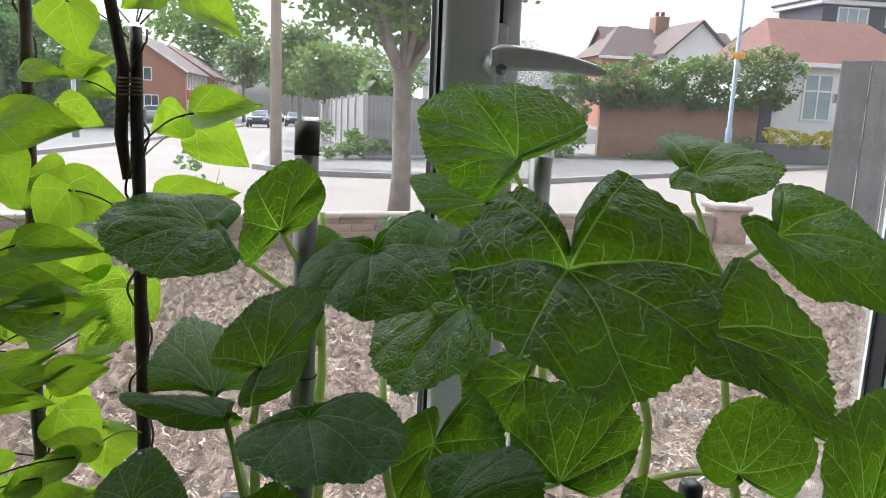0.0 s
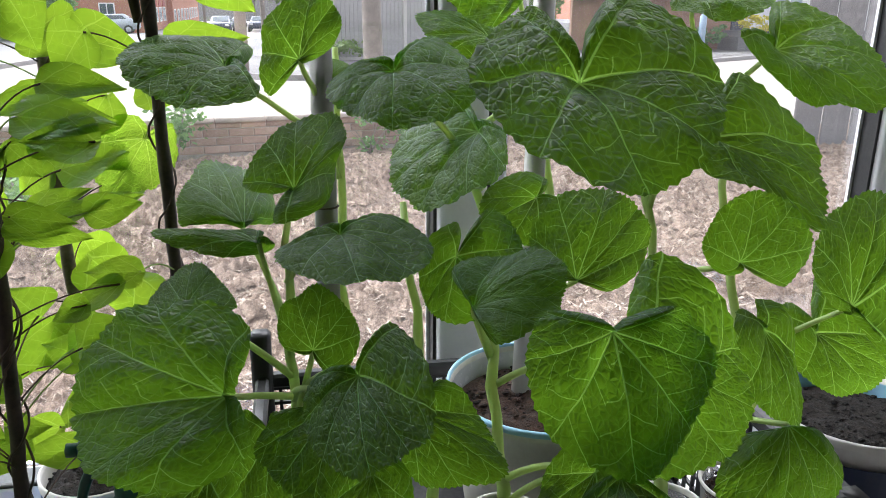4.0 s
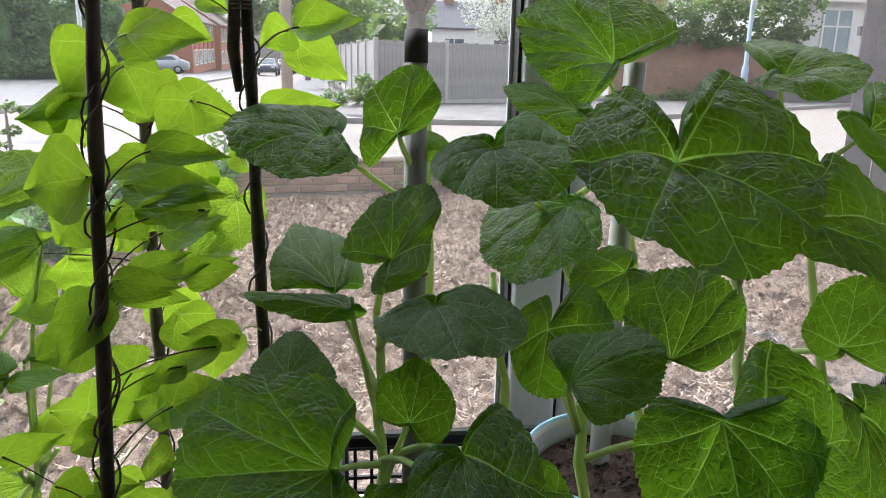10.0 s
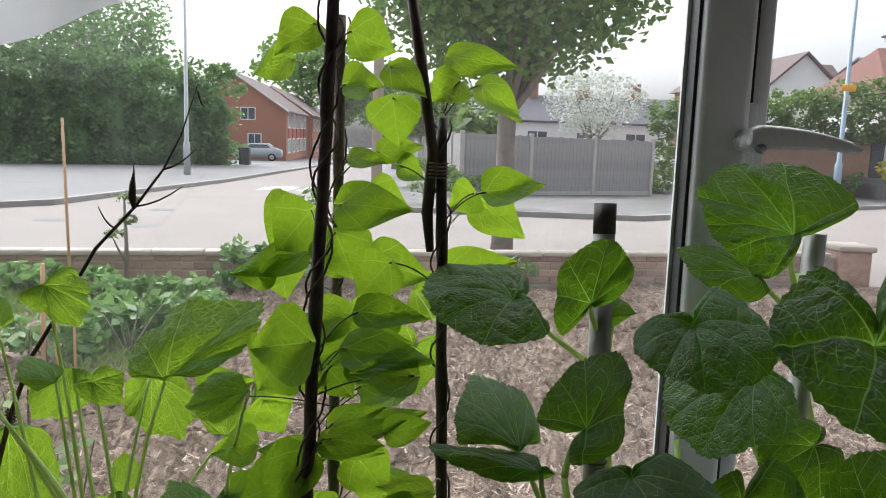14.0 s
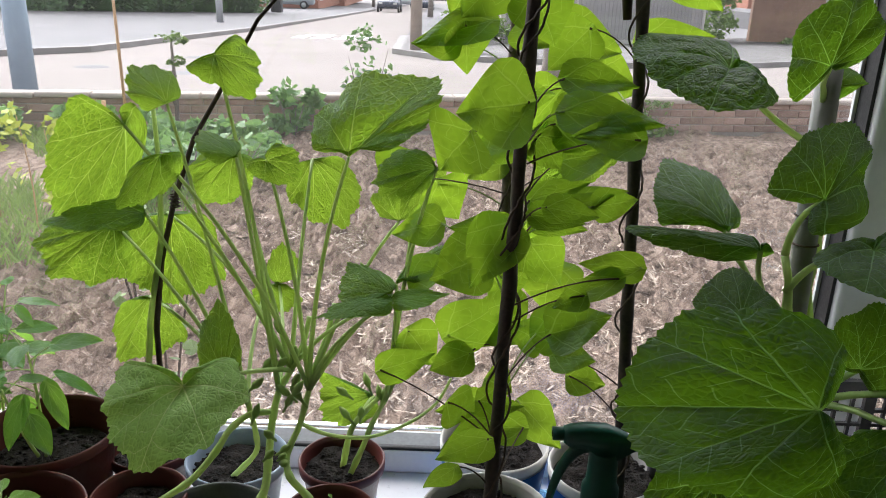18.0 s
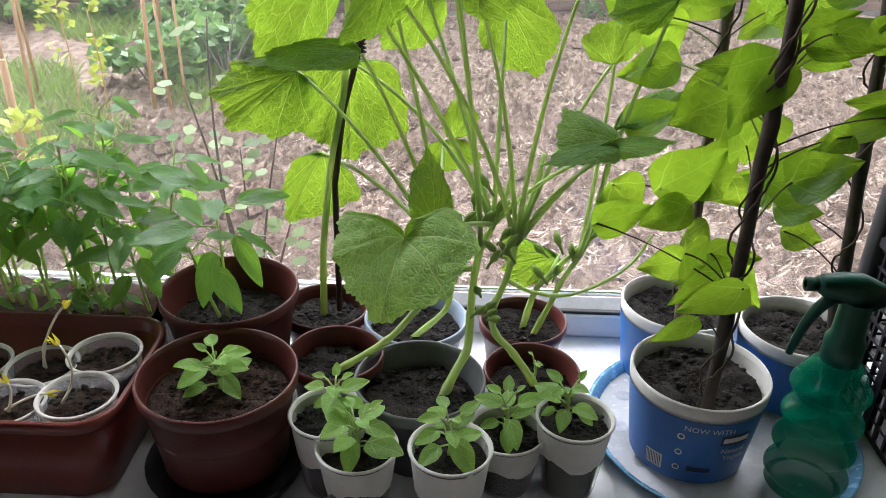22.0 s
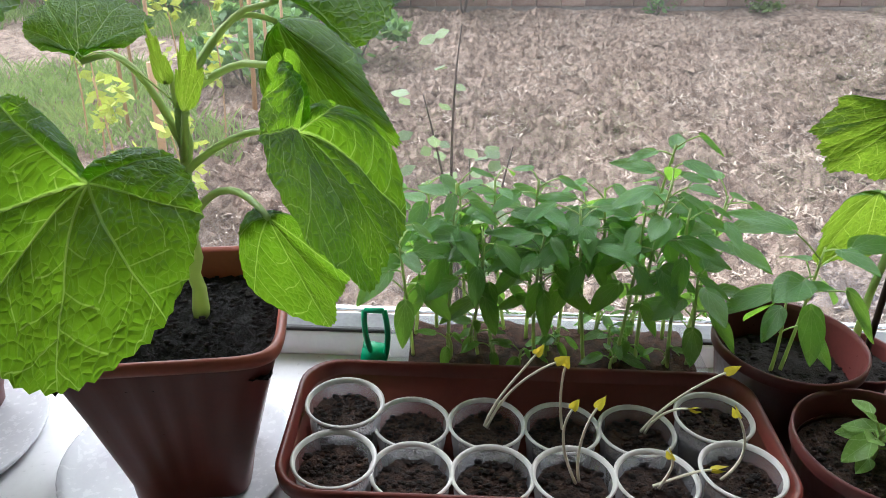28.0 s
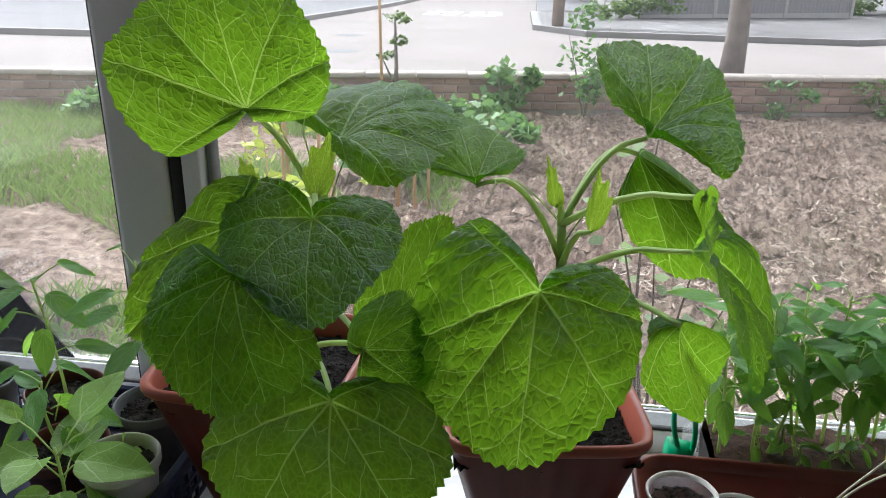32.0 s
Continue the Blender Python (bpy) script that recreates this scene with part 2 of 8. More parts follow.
def patched(m, broad, middling, low):
    """Adds darker patches at two broader scales to a material's colour."""
    t = m.node_tree
    p = t.nodes["Principled BSDF"]
    old = p.inputs["Base Color"].links[0].from_socket
    co = t.nodes.new("ShaderNodeTexCoord")
    wide, near = add(t, "ShaderNodeTexNoise", Scale=broad, Detail=4.0), add(t, "ShaderNodeTexNoise", Scale=middling, Detail=6.0, Roughness=0.7)
    for n in (wide, near):
        t.links.new(co.outputs["Object"], n.inputs["Vector"])
    ramp = t.nodes.new("ShaderNodeValToRGB")
    ramp.color_ramp.elements[0].position, ramp.color_ramp.elements[0].color = 0.38, (low, low * 0.95, low * 0.90, 1)
    ramp.color_ramp.elements[1].position, ramp.color_ramp.elements[1].color = 0.60, (1.12, 1.12, 1.12, 1)
    t.links.new(math_node(t, "ADD", math_node(t, "MULTIPLY", wide.outputs[0], 0.4), math_node(t, "MULTIPLY", near.outputs[0], 0.6)), ramp.inputs[0])
    t.links.new(mix(t, 1.0, old, ramp.outputs[0], "MULTIPLY"), p.inputs["Base Color"])
    return m


M = {
    "upvc": grained("white_upvc", (0.78, 0.79, 0.80), (0.72, 0.73, 0.75), 8, 200, 0.35, relief=0.05),
    "sill": grained("white_sill", (0.87, 0.88, 0.90), (0.80, 0.81, 0.83), 6, 120, 0.32, relief=0.08),
    "gasket": grained("black_gasket", (0.012, 0.012, 0.013), (0.02, 0.02, 0.02), 40, 300, 0.5),
    "bead": grained("grey_bead", (0.16, 0.17, 0.18), (0.22, 0.23, 0.24), 30, 200, 0.55, relief=0.05),
    "plaster": grained("room_plaster", (0.47, 0.45, 0.42), (0.43, 0.41, 0.385), 3, 90, 0.85),
    "carpet": grained("room_carpet", (0.27, 0.22, 0.17), (0.20, 0.165, 0.13), 20, 400, 0.95, relief=0.8),
    "compost": crumbly("dark_compost", (0.003, 0.0025, 0.002), (0.014, 0.0105, 0.0085), (2.6, 2.4, 2.1, 1)),
    "coir": crumbly("brown_compost", (0.009, 0.006, 0.0045), (0.050, 0.028, 0.020), (2.2, 1.8, 1.5, 1)),
    "terracotta": grained("terracotta_plastic", (0.155, 0.030, 0.020), (0.115, 0.023, 0.016), 9, 160, 0.36, relief=0.1),
    "maroon": grained("maroon_plastic", (0.115, 0.030, 0.025), (0.078, 0.022, 0.019), 9, 160, 0.34, relief=0.1),
    "orange": grained("orange_rim_plastic", (0.36, 0.095, 0.060), (0.29, 0.075, 0.048), 9, 160, 0.4, relief=0.1),
    "greypot": grained("grey_plastic", (0.16, 0.17, 0.18), (0.10, 0.105, 0.11), 12, 150, 0.4, relief=0.1),
    "bluepot": grained("pale_blue_plastic", (0.42, 0.50, 0.62), (0.32, 0.40, 0.52), 12, 150, 0.4, relief=0.1),
    "skyblue": grained("sky_blue_plastic", (0.35, 0.62, 0.78), (0.28, 0.52, 0.70), 12, 150, 0.4, relief=0.1),
    "tub": grained("tub_white", (0.72, 0.71, 0.68), (0.60, 0.58, 0.54), 14, 150, 0.4, relief=0.1),
    "label": grained("tub_label_blue", (0.035, 0.16, 0.46), (0.025, 0.11, 0.36), 10, 90, 0.4, relief=0.05),
    "navy": grained("navy_print", (0.012, 0.022, 0.075), (0.009, 0.016, 0.05), 10, 90, 0.4, relief=0.05),
    "cream": grained("cream_print", (0.72, 0.70, 0.62), (0.64, 0.62, 0.55), 20, 90, 0.5),
    "cup": seethrough("thin_white_cup", (0.84, 0.84, 0.86), 0.72),
    "clear": seethrough("clear_bottle", (0.85, 0.88, 0.88), 0.78, 0.12),
    "crate": grained("black_crate_plastic", (0.012, 0.012, 0.014), (0.02, 0.02, 0.022), 20, 200, 0.38, relief=0.1),
    "navycrate": grained("navy_crate_plastic", (0.022, 0.036, 0.10), (0.016, 0.026, 0.07), 20, 200, 0.4, relief=0.1),
    "spray": seethrough("green_bottle", (0.0, 0.17, 0.095), 0.34, 0.05),
    "sprayhead": grained("dark_green_trigger", (0.0, 0.06, 0.04), (0.0, 0.045, 0.03), 20, 200, 0.35, relief=0.1),
    "greencap": grained("bright_green_cap", (0.0, 0.35, 0.16), (0.0, 0.28, 0.12), 20, 200, 0.35, relief=0.1),
    "bamboo": grained("dark_bamboo", (0.075, 0.052, 0.040), (0.018, 0.013, 0.011), 25, 260, 0.65, relief=0.6),
    "bamboo_grey": grained("weathered_bamboo", (0.21, 0.165, 0.125), (0.085, 0.065, 0.05), 25, 260, 0.7, relief=0.6),
    "pipe": grained("grey_white_pipe", (0.27, 0.27, 0.25), (0.20, 0.20, 0.19), 10, 140, 0.35, relief=0.05),
    "pipewhite": grained("white_pipe", (0.62, 0.62, 0.60), (0.54, 0.54, 0.52), 10, 140, 0.35, relief=0.05),
    "pipecap": grained("brown_pipe_end", (0.06, 0.045, 0.038), (0.04, 0.03, 0.026), 20, 200, 0.6),
    "vine": grained("dry_vine", (0.085, 0.055, 0.036), (0.04, 0.027, 0.018), 40, 300, 0.7),
    "stalk": leafy("green_stalk", (0.27, 0.40, 0.13), (0.50, 0.68, 0.20), 0.38, cells=40, pucker=0.2, veins=(0.42, 0.56, 0.24)),
    "stalkdark": leafy("olive_stalk", (0.14, 0.20, 0.06), (0.30, 0.42, 0.10), 0.3, cells=40, pucker=0.2),
    "pale": grained("pale_shoot", (0.78, 0.74, 0.60), (0.68, 0.66, 0.48), 60, 300, 0.45, relief=0.1),
    "yellow": leafy("yellow_seed_leaf", (0.62, 0.52, 0.03), (0.75, 0.62, 0.04), 0.4, cells=20, pucker=0.2),
    "squash": leafy("squash_blade", (0.008, 0.027, 0.014), (0.29, 0.60, 0.016), 0.43, lines=1.0, veins=(0.05, 0.12, 0.055), sheen=0.26, gloss=0.5, pucker=0.6, net_show=0.15),
    "squash_light": leafy("squash_blade_light", (0.012, 0.046, 0.018), (0.36, 0.72, 0.02), 0.50, lines=1.0, veins=(0.10, 0.21, 0.08), sheen=0.26, pucker=0.75, gloss=0.48, net_show=0.28),
    "courgette": leafy("courgette_blade", (0.05, 0.14, 0.03), (0.42, 0.68, 0.04), 0.52, pucker=0.8, veins=(0.20, 0.36, 0.11), net_show=0.25, lines=0.6, sheen=0.3),
    # older pale blade whose colour is also lifted to look lit
    "litoldcourgette": leafy("pale_courgette_blade", (0.23, 0.41, 0.10), (0.58, 0.86, 0.16), 0.52, pucker=0.5, veins=(0.32, 0.48, 0.20), net_show=0.08, lines=0.7, sheen=0.3, gloss=0.6),
    "young": leafy("young_blade", (0.15, 0.30, 0.03), (0.45, 0.70, 0.04), 0.5),
    "bean": leafy("bean_blade", (0.05, 0.14, 0.02), (0.40, 0.64, 0.03), 0.54, vein_angle=0.9, pucker=0.3, cells=7, veins=(0.12, 0.26, 0.05), net_show=0.1, lines=0.3),
    "pepper": leafy("pepper_blade", (0.075, 0.20, 0.055), (0.36, 0.70, 0.06), 0.50, vein_angle=0.5, pucker=0.4, gloss=0.28, sheen=0.8, veins=(0.10, 0.24, 0.08), net_show=0.1, lines=0.45),
    "seedling": leafy("seedling_blade", (0.18, 0.33, 0.07), (0.46, 0.74, 0.12), 0.42, pucker=0.12, cells=8, veins=(0.34, 0.52, 0.22), net_show=0.25, gloss=0.4),
    "tin": grained("pale_blue_tin", (0.22, 0.48, 0.72), (0.18, 0.42, 0.66), 8, 120, 0.25, metal=0.3, relief=0.05),
    "tinwhite": grained("white_tin", (0.75, 0.77, 0.80), (0.66, 0.68, 0.72), 8, 120, 0.25, relief=0.05),
    "saucer": grained("black_saucer", (0.015, 0.014, 0.014), (0.03, 0.027, 0.025), 14, 150, 0.35, relief=0.1),
    "handle": grained("white_handle", (0.74, 0.75, 0.77), (0.68, 0.69, 0.71), 14, 150, 0.3, relief=0.05),
    "steel": grained("lock_steel", (0.4, 0.4, 0.4), (0.3, 0.3, 0.3), 40, 300, 0.3, metal=1.0),
    "glass": glassy("window_glass"),
    "curtain": seethrough("white_net", (0.70, 0.71, 0.74), 0.10, 0.8),
    "trim": grained("grey_braid", (0.16, 0.16, 0.17), (0.10, 0.10, 0.11), 60, 300, 0.9, relief=0.6),
    # the soil's dark second tone paints in the shadow bits between clods
    "soil": patched(grained("dry_straw_soil", (0.55, 0.425, 0.33), (0.16, 0.112, 0.085), 20.0, 150, 0.95, relief=1.0, depth=0.06), 0.55, 4.5, 0.70),
    "road": grained("pale_concrete_road", (0.235, 0.205, 0.185), (0.19, 0.165, 0.148), 0.4, 12, 0.85, relief=0.2),
    "pavement": grained("grey_pavement", (0.175, 0.17, 0.17), (0.14, 0.135, 0.138), 0.5, 12, 0.85, relief=0.2),
    "kerb": grained("kerb_stone", (0.30, 0.29, 0.28), (0.22, 0.21, 0.20), 1.5, 30, 0.85),
    "paint": grained("road_paint", (0.80, 0.80, 0.78), (0.70, 0.70, 0.68), 2, 30, 0.8),
    "brick": grained("garden_brick", (0.42, 0.31, 0.25), (0.30, 0.20, 0.16), 12, 90, 0.9, vary=0.25),
    "mortar": grained("mortar", (0.42, 0.38, 0.33), (0.34, 0.30, 0.26), 20, 120, 0.95),
    "coping": grained("pale_coping", (0.52, 0.46, 0.40), (0.42, 0.37, 0.32), 6, 60, 0.9),
    "redbrick": grained("red_house_brick", (0.42, 0.19, 0.12), (0.34, 0.15, 0.10), 3, 25, 0.9),
    "oldbrick": grained("old_wall_brick", (0.36, 0.22, 0.15), (0.25, 0.15, 0.11), 2, 18, 0.9),
    "rooftile": grained("brown_roof_tile", (0.15, 0.105, 0.098), (0.095, 0.068, 0.064), 2, 15, 0.85),
    "redtile": grained("red_roof_tile", (0.21, 0.085, 0.065), (0.13, 0.058, 0.046), 2, 15, 0.85),
    "render": grained("white_render", (0.75, 0.75, 0.74), (0.66, 0.66, 0.65), 2, 20, 0.85),
    "darkslate": grained("slate_cladding", (0.10, 0.10, 0.12), (0.07, 0.07, 0.085), 2, 15, 0.8),
    "pane": grained("dark_house_glass", (0.10, 0.13, 0.15), (0.05, 0.065, 0.08), 2, 10, 0.12, relief=0.02),
    "curtainpane": grained("curtained_glass", (0.35, 0.42, 0.44), (0.25, 0.32, 0.35), 2, 10, 0.2, relief=0.02),
    "redpanel": grained("red_hung_tile", (0.35, 0.08, 0.07), (0.28, 0.06, 0.055), 2, 15, 0.8),
    "oldfence": grained("weathered_fence_wood", (0.27, 0.26, 0.26), (0.15, 0.145, 0.15), 2.5, 30, 0.9, relief=0.6, vary=0.15),
    "fence": grained("grey_fence_wood", (0.38, 0.365, 0.36), (0.25, 0.24, 0.24), 1.5, 25, 0.9, relief=0.5),
    "post": grained("concrete_post", (0.50, 0.48, 0.45), (0.42, 0.40, 0.38), 4, 40, 0.9),
    "bark": grained("tree_bark", (0.30, 0.26, 0.23), (0.18, 0.155, 0.135), 6, 40, 0.95, relief=1.0, depth=0.03),
    "lamp_grey": grained("galvanised_post", (0.45, 0.47, 0.48), (0.38, 0.40, 0.41), 3, 40, 0.5, metal=0.2),
    "lamp_blue": grained("blue_grey_post", (0.28, 0.37, 0.46), (0.23, 0.31, 0.39), 3, 40, 0.5),
    "signyellow": grained("yellow_sign", (0.75, 0.36, 0.02), (0.68, 0.32, 0.02), 5, 40, 0.5),
    "pole": grained("pale_wood_pole", (0.45, 0.38, 0.32), (0.34, 0.29, 0.25), 3, 40, 0.85),
    "cane": grained("garden_cane", (0.55, 0.36, 0.20), (0.44, 0.28, 0.15), 10, 90, 0.8),
    "car_dark": grained("dark_car_paint", (0.05, 0.06, 0.09), (0.04, 0.05, 0.075), 3, 20, 0.25, relief=0.02),
    "car_silver": grained("silver_car_paint", (0.42, 0.46, 0.50), (0.36, 0.40, 0.44), 3, 20, 0.3, relief=0.02),
    "tyre": grained("tyre_rubber", (0.02, 0.02, 0.02), (0.03, 0.03, 0.03), 10, 60, 0.8),
    "bin": grained("black_bin", (0.02, 0.022, 0.022), (0.03, 0.03, 0.03), 10, 60, 0.5),
}


def foliage(name, dark, light, glow, share=0.3):
    m, t, p = shader(name)
    geo = t.nodes.new("ShaderNodeNewGeometry")
    col = mix(t, geo.outputs["Random Per Island"], dark, light)
    t.links.new(col, p.inputs["Base Color"])
    p.inputs["Roughness"].default_value = 0.55
    tr = t.nodes.new("ShaderNodeBsdfTranslucent")
    tr.inputs[0].default_value = (*glow, 1)
    ms = t.nodes.new("ShaderNodeMixShader")
    ms.inputs[0].default_value = share
    t.links.new(p.outputs[0], ms.inputs[1])
    t.links.new(tr.outputs[0], ms.inputs[2])
    t.links.new(ms.outputs[0], t.nodes["Material Output"].inputs["Surface"])
    return m


M["hedge"] = foliage("hedge_leaves", (0.045, 0.10, 0.04), (0.20, 0.36, 0.13), (0.22, 0.38, 0.10))
M["treeleaf"] = foliage("tree_leaves", (0.06, 0.12, 0.04), (0.18, 0.30, 0.08), (0.24, 0.42, 0.08))
M["farleaf"] = foliage("far_leaves", (0.10, 0.15, 0.07), (0.20, 0.28, 0.12), (0.25, 0.36, 0.12))
M["yellowleaf"] = foliage("yellow_shrub_leaves", (0.35, 0.33, 0.03), (0.70, 0.60, 0.04), (0.6, 0.55, 0.05))
M["climber"] = foliage("climber_leaves", (0.07, 0.12, 0.04), (0.17, 0.25, 0.07), (0.22, 0.34, 0.08))
M["potato"] = foliage("garden_leaves", (0.10, 0.20, 0.07), (0.22, 0.36, 0.14), (0.25, 0.42, 0.12))
M["limeleaf"] = foliage("lime_leaves", (0.35, 0.42, 0.06), (0.55, 0.60, 0.10), (0.5, 0.6, 0.1))
M["grass"] = foliage("grass_blades", (0.13, 0.22, 0.06), (0.32, 0.44, 0.14), (0.3, 0.4, 0.12))
M["blossom"] = foliage("white_blossom", (0.45, 0.48, 0.40), (0.70, 0.70, 0.66), (0.5, 0.55, 0.45))
M["straw"] = foliage("straw_bits", (0.26, 0.20, 0.145), (0.52, 0.43, 0.335), (0.5, 0.4, 0.3), 0.1)


# ---- building tools ----
def link(name, bm, material, parent=None, label="", smooth=True):
    """Links a bmesh as one mesh object, under a thing if one is given."""
    me = bpy.data.meshes.new(name)
    if smooth:
        for f in bm.faces:
            f.smooth = True
    bm.to_mesh(me)
    bm.free()
    for mt in material if isinstance(material, (list, tuple)) else [material]:
        me.materials.append(mt)
    ob = new(name, me)
    if parent is not None:
        ob.parent = parent
    return tagged(ob, label)


def part(name, bm, material, parent, label="", smooth=True):
    return link(name, bm, material, parent, label, smooth)


def thing(name, at, label, category, group="", kind=""):
    ob = new(name)
    ob.empty_display_size = 0.02
    ob.location = at
    return tagged(ob, label, category, group, kind)


def box(bm, lo, hi, bevel=0.0, seg=1):
    lo, hi = Vector(lo), Vector(hi)
    got = bmesh.ops.create_cube(bm, size=1, matrix=Matrix.Translation((lo + hi) / 2) @ Matrix.Diagonal((*(hi - lo), 1)))
    if bevel:
        edges = list({e for v in got["verts"] for e in v.link_edges})
        bmesh.ops.bevel(bm, geom=edges, offset=bevel, segments=seg, affect="EDGES", profile=0.5)
    return bm


def cuboid(lo, hi, bevel=0.0, seg=1):
    return box(bmesh.new(), lo, hi, bevel, seg)


def lathe(bm, profile, n=40, at=(0, 0, 0), wobble=0.0, squash=1.0):
    """Turns (radius, height) points round the z axis."""
    rings = []
    for r, z in profile:
        ring = []
        for i in range(n):
            a = 2 * math.pi * i / n
            k = 1 + wobble * math.sin(3 * a + z * 90)
            ring.append(bm.verts.new((at[0] + r * k * math.cos(a), at[1] + r * k * squash * math.sin(a), at[2] + z)))
        rings.append(ring)
    for a, b in zip(rings, rings[1:]):
        for i in range(n):
            bm.faces.new((a[i], a[(i + 1) % n], b[(i + 1) % n], b[i]))
    return rings


def tube(bm, points, radii, n=7, closed=True):
    """A tapered tube along points."""
    pts = [Vector(p) for p in points]
    if isinstance(radii, (int, float)):
        radii = [radii] * len(pts)
    rings, side = [], None
    for i, p in enumerate(pts):
        d = (pts[min(i + 1, len(pts) - 1)] - pts[max(i - 1, 0)])
        d = d.normalized() if d.length > 1e-9 else Vector((0, 0, 1))
        if side is None:
            side = d.orthogonal().normalized()
        side = (side - d * side.dot(d))
        side = side.normalized() if side.length > 1e-6 else d.orthogonal().normalized()
        up = d.cross(side)
        rings.append([bm.verts.new(p + (side * math.cos(2 * math.pi * k / n) + up * math.sin(2 * math.pi * k / n)) * radii[i]) for k in range(n)])
    for a, b in zip(rings, rings[1:]):
        for i in range(n):
            bm.faces.new((a[i], a[(i + 1) % n], b[(i + 1) % n], b[i]))
    if closed:
        bm.faces.new(list(reversed(rings[0])))
        bm.faces.new(rings[-1])
    return rings


def bow(a, b, sag=(0, 0, 0), n=9):
    """Points of a bent line from a to b; sag pulls its middle."""
    a, b, s = Vector(a), Vector(b), Vector(sag)
    return [a.lerp(b, i / (n - 1)) + s * (4 * (i / (n - 1)) * (1 - i / (n - 1))) for i in range(n)]


def soil_top(r, z, rough=0.006, seed=0, rings=13, n=44, at=(0, 0, 0)):
    """An uneven round bed of compost with a skirt, just inside a pot."""
    bm = bmesh.new()
    mid = bm.verts.new((at[0], at[1], at[2] + z))
    last = None
    for k in range(1, rings + 1):
        ring = []
        for i in range(n):
            a, q = 2 * math.pi * i / n, r * k / rings
            w = Vector((q * math.cos(a), q * math.sin(a), seed * 0.37))
            h = noise.noise(w * 60) * rough * 1.5 + abs(noise.noise(w * 210)) * rough * 1.4 - rough * 0.3
            ring.append(bm.verts.new((at[0] + q * math.cos(a), at[1] + q * math.sin(a), at[2] + z + (h if k < rings else -0.004))))
        for i in range(n):
            if last is None:
                bm.faces.new((mid, ring[i], ring[(i + 1) % n]))
            else:
                bm.faces.new((last[i], ring[i], ring[(i + 1) % n], last[(i + 1) % n]))
        last = ring
    # crumbs
    rnd = random.Random(seed)
    for _ in range(int(60 + r * 3200)):
        a, q = rnd.random() * 6.28, r * 0.94 * math.sqrt(rnd.random())
        s = rnd.uniform(0.0008, 0.0024) * (1.7 if rnd.random() < 0.12 else 1)
        bmesh.ops.create_icosphere(bm, subdivisions=1, radius=s, matrix=Matrix.Translation((at[0] + q * math.cos(a), at[1] + q * math.sin(a), at[2] + z + s * 0.4)) @ Matrix.Diagonal((1.3, 0.9, 0.7, 1)))
    return bm


def scatter_leaves(bm, centre, size, count, leaf, rnd, hollow=0.45, flat=False, droop=0.0):
    """Many small blades in an uneven ellipsoid of clumps."""
    cx, cy, cz = centre
    clumps = []
    for _ in range(max(5, count // 60)):
        while True:
            d = Vector((rnd.uniform(-1, 1), rnd.uniform(-1, 1), rnd.uniform(-1, 1)))
            if hollow < d.length < 1:
                break
        clumps.append((d, rnd.uniform(0.22, 0.42)))
    for i in range(count):
        d, spread = clumps[rnd.randrange(len(clumps))]
        p = d + Vector((rnd.gauss(0, 1), rnd.gauss(0, 1), rnd.gauss(0, 0.8))) * spread * 0.62
        if p.length > 1.12:
            p = p.normalized() * rnd.uniform(0.9, 1.1)
        c = Vector((cx + p.x * size[0], cy + p.y * size[1], cz + p.z * size[2]))
        s = leaf * rnd.uniform(0.6, 1.35)
        a = Vector((rnd.uniform(-1, 1), rnd.uniform(-1, 1), rnd.uniform(-0.6, 0.6) - droop)).normalized()
        b = a.orthogonal().normalized()
        b.rotate(Matrix.Rotation(rnd.random() * 6.28, 3, a))
        v = [bm.verts.new(c + q) for q in (a * -s * 0.5, b * s * 0.3, a * s * 0.55, b * -s * 0.3)]
        bm.faces.new(v)
    return bm


# ---- leaf blades ----
def ring_of(keys):
    """A smooth closed line: keys are (angle, vector) from the notch round the tip and back; returns the vector at any angle."""
    def at(th):
        for i in range(len(keys) - 1):
            if th <= keys[i + 1][0] or i == len(keys) - 2:
                a0, p1 = keys[i]
                a1, p2 = keys[i + 1]
                p0 = keys[i - 1][1] if i else p1
                p3 = keys[i + 2][1] if i + 2 < len(keys) else p2
                q = min(1.0, max(0.0, (th - a0) / (a1 - a0)))
                return 0.5 * (2 * p1 + (p2 - p0) * q + (2 * p0 - 5 * p1 + 4 * p2 - p3) * q * q + (3 * p1 - p0 - 3 * p2 + p3) * q ** 3)
    return at


VEIN = 0.7854    # angle between the main veins of a blade, in its own flat map


def quilt(r, th):
    """Height of the blade between its veins: main ribs and slanting side ribs lie low, the cushions between them swell."""
    k = th / VEIN
    off = abs(k - round(k)) * VEIN * r
    rib = min(1.0, off / 0.07)
    slant = r * 5.4 - off * 3.4 + round(k) * 0.37 + (0.25 if k > round(k) else 0.0)
    comb = abs(slant % 1.0 - 0.5) * 2
    return (0.35 + 0.65 * (1 - comb * comb)) * rib * min(1.0, r * 2.2)


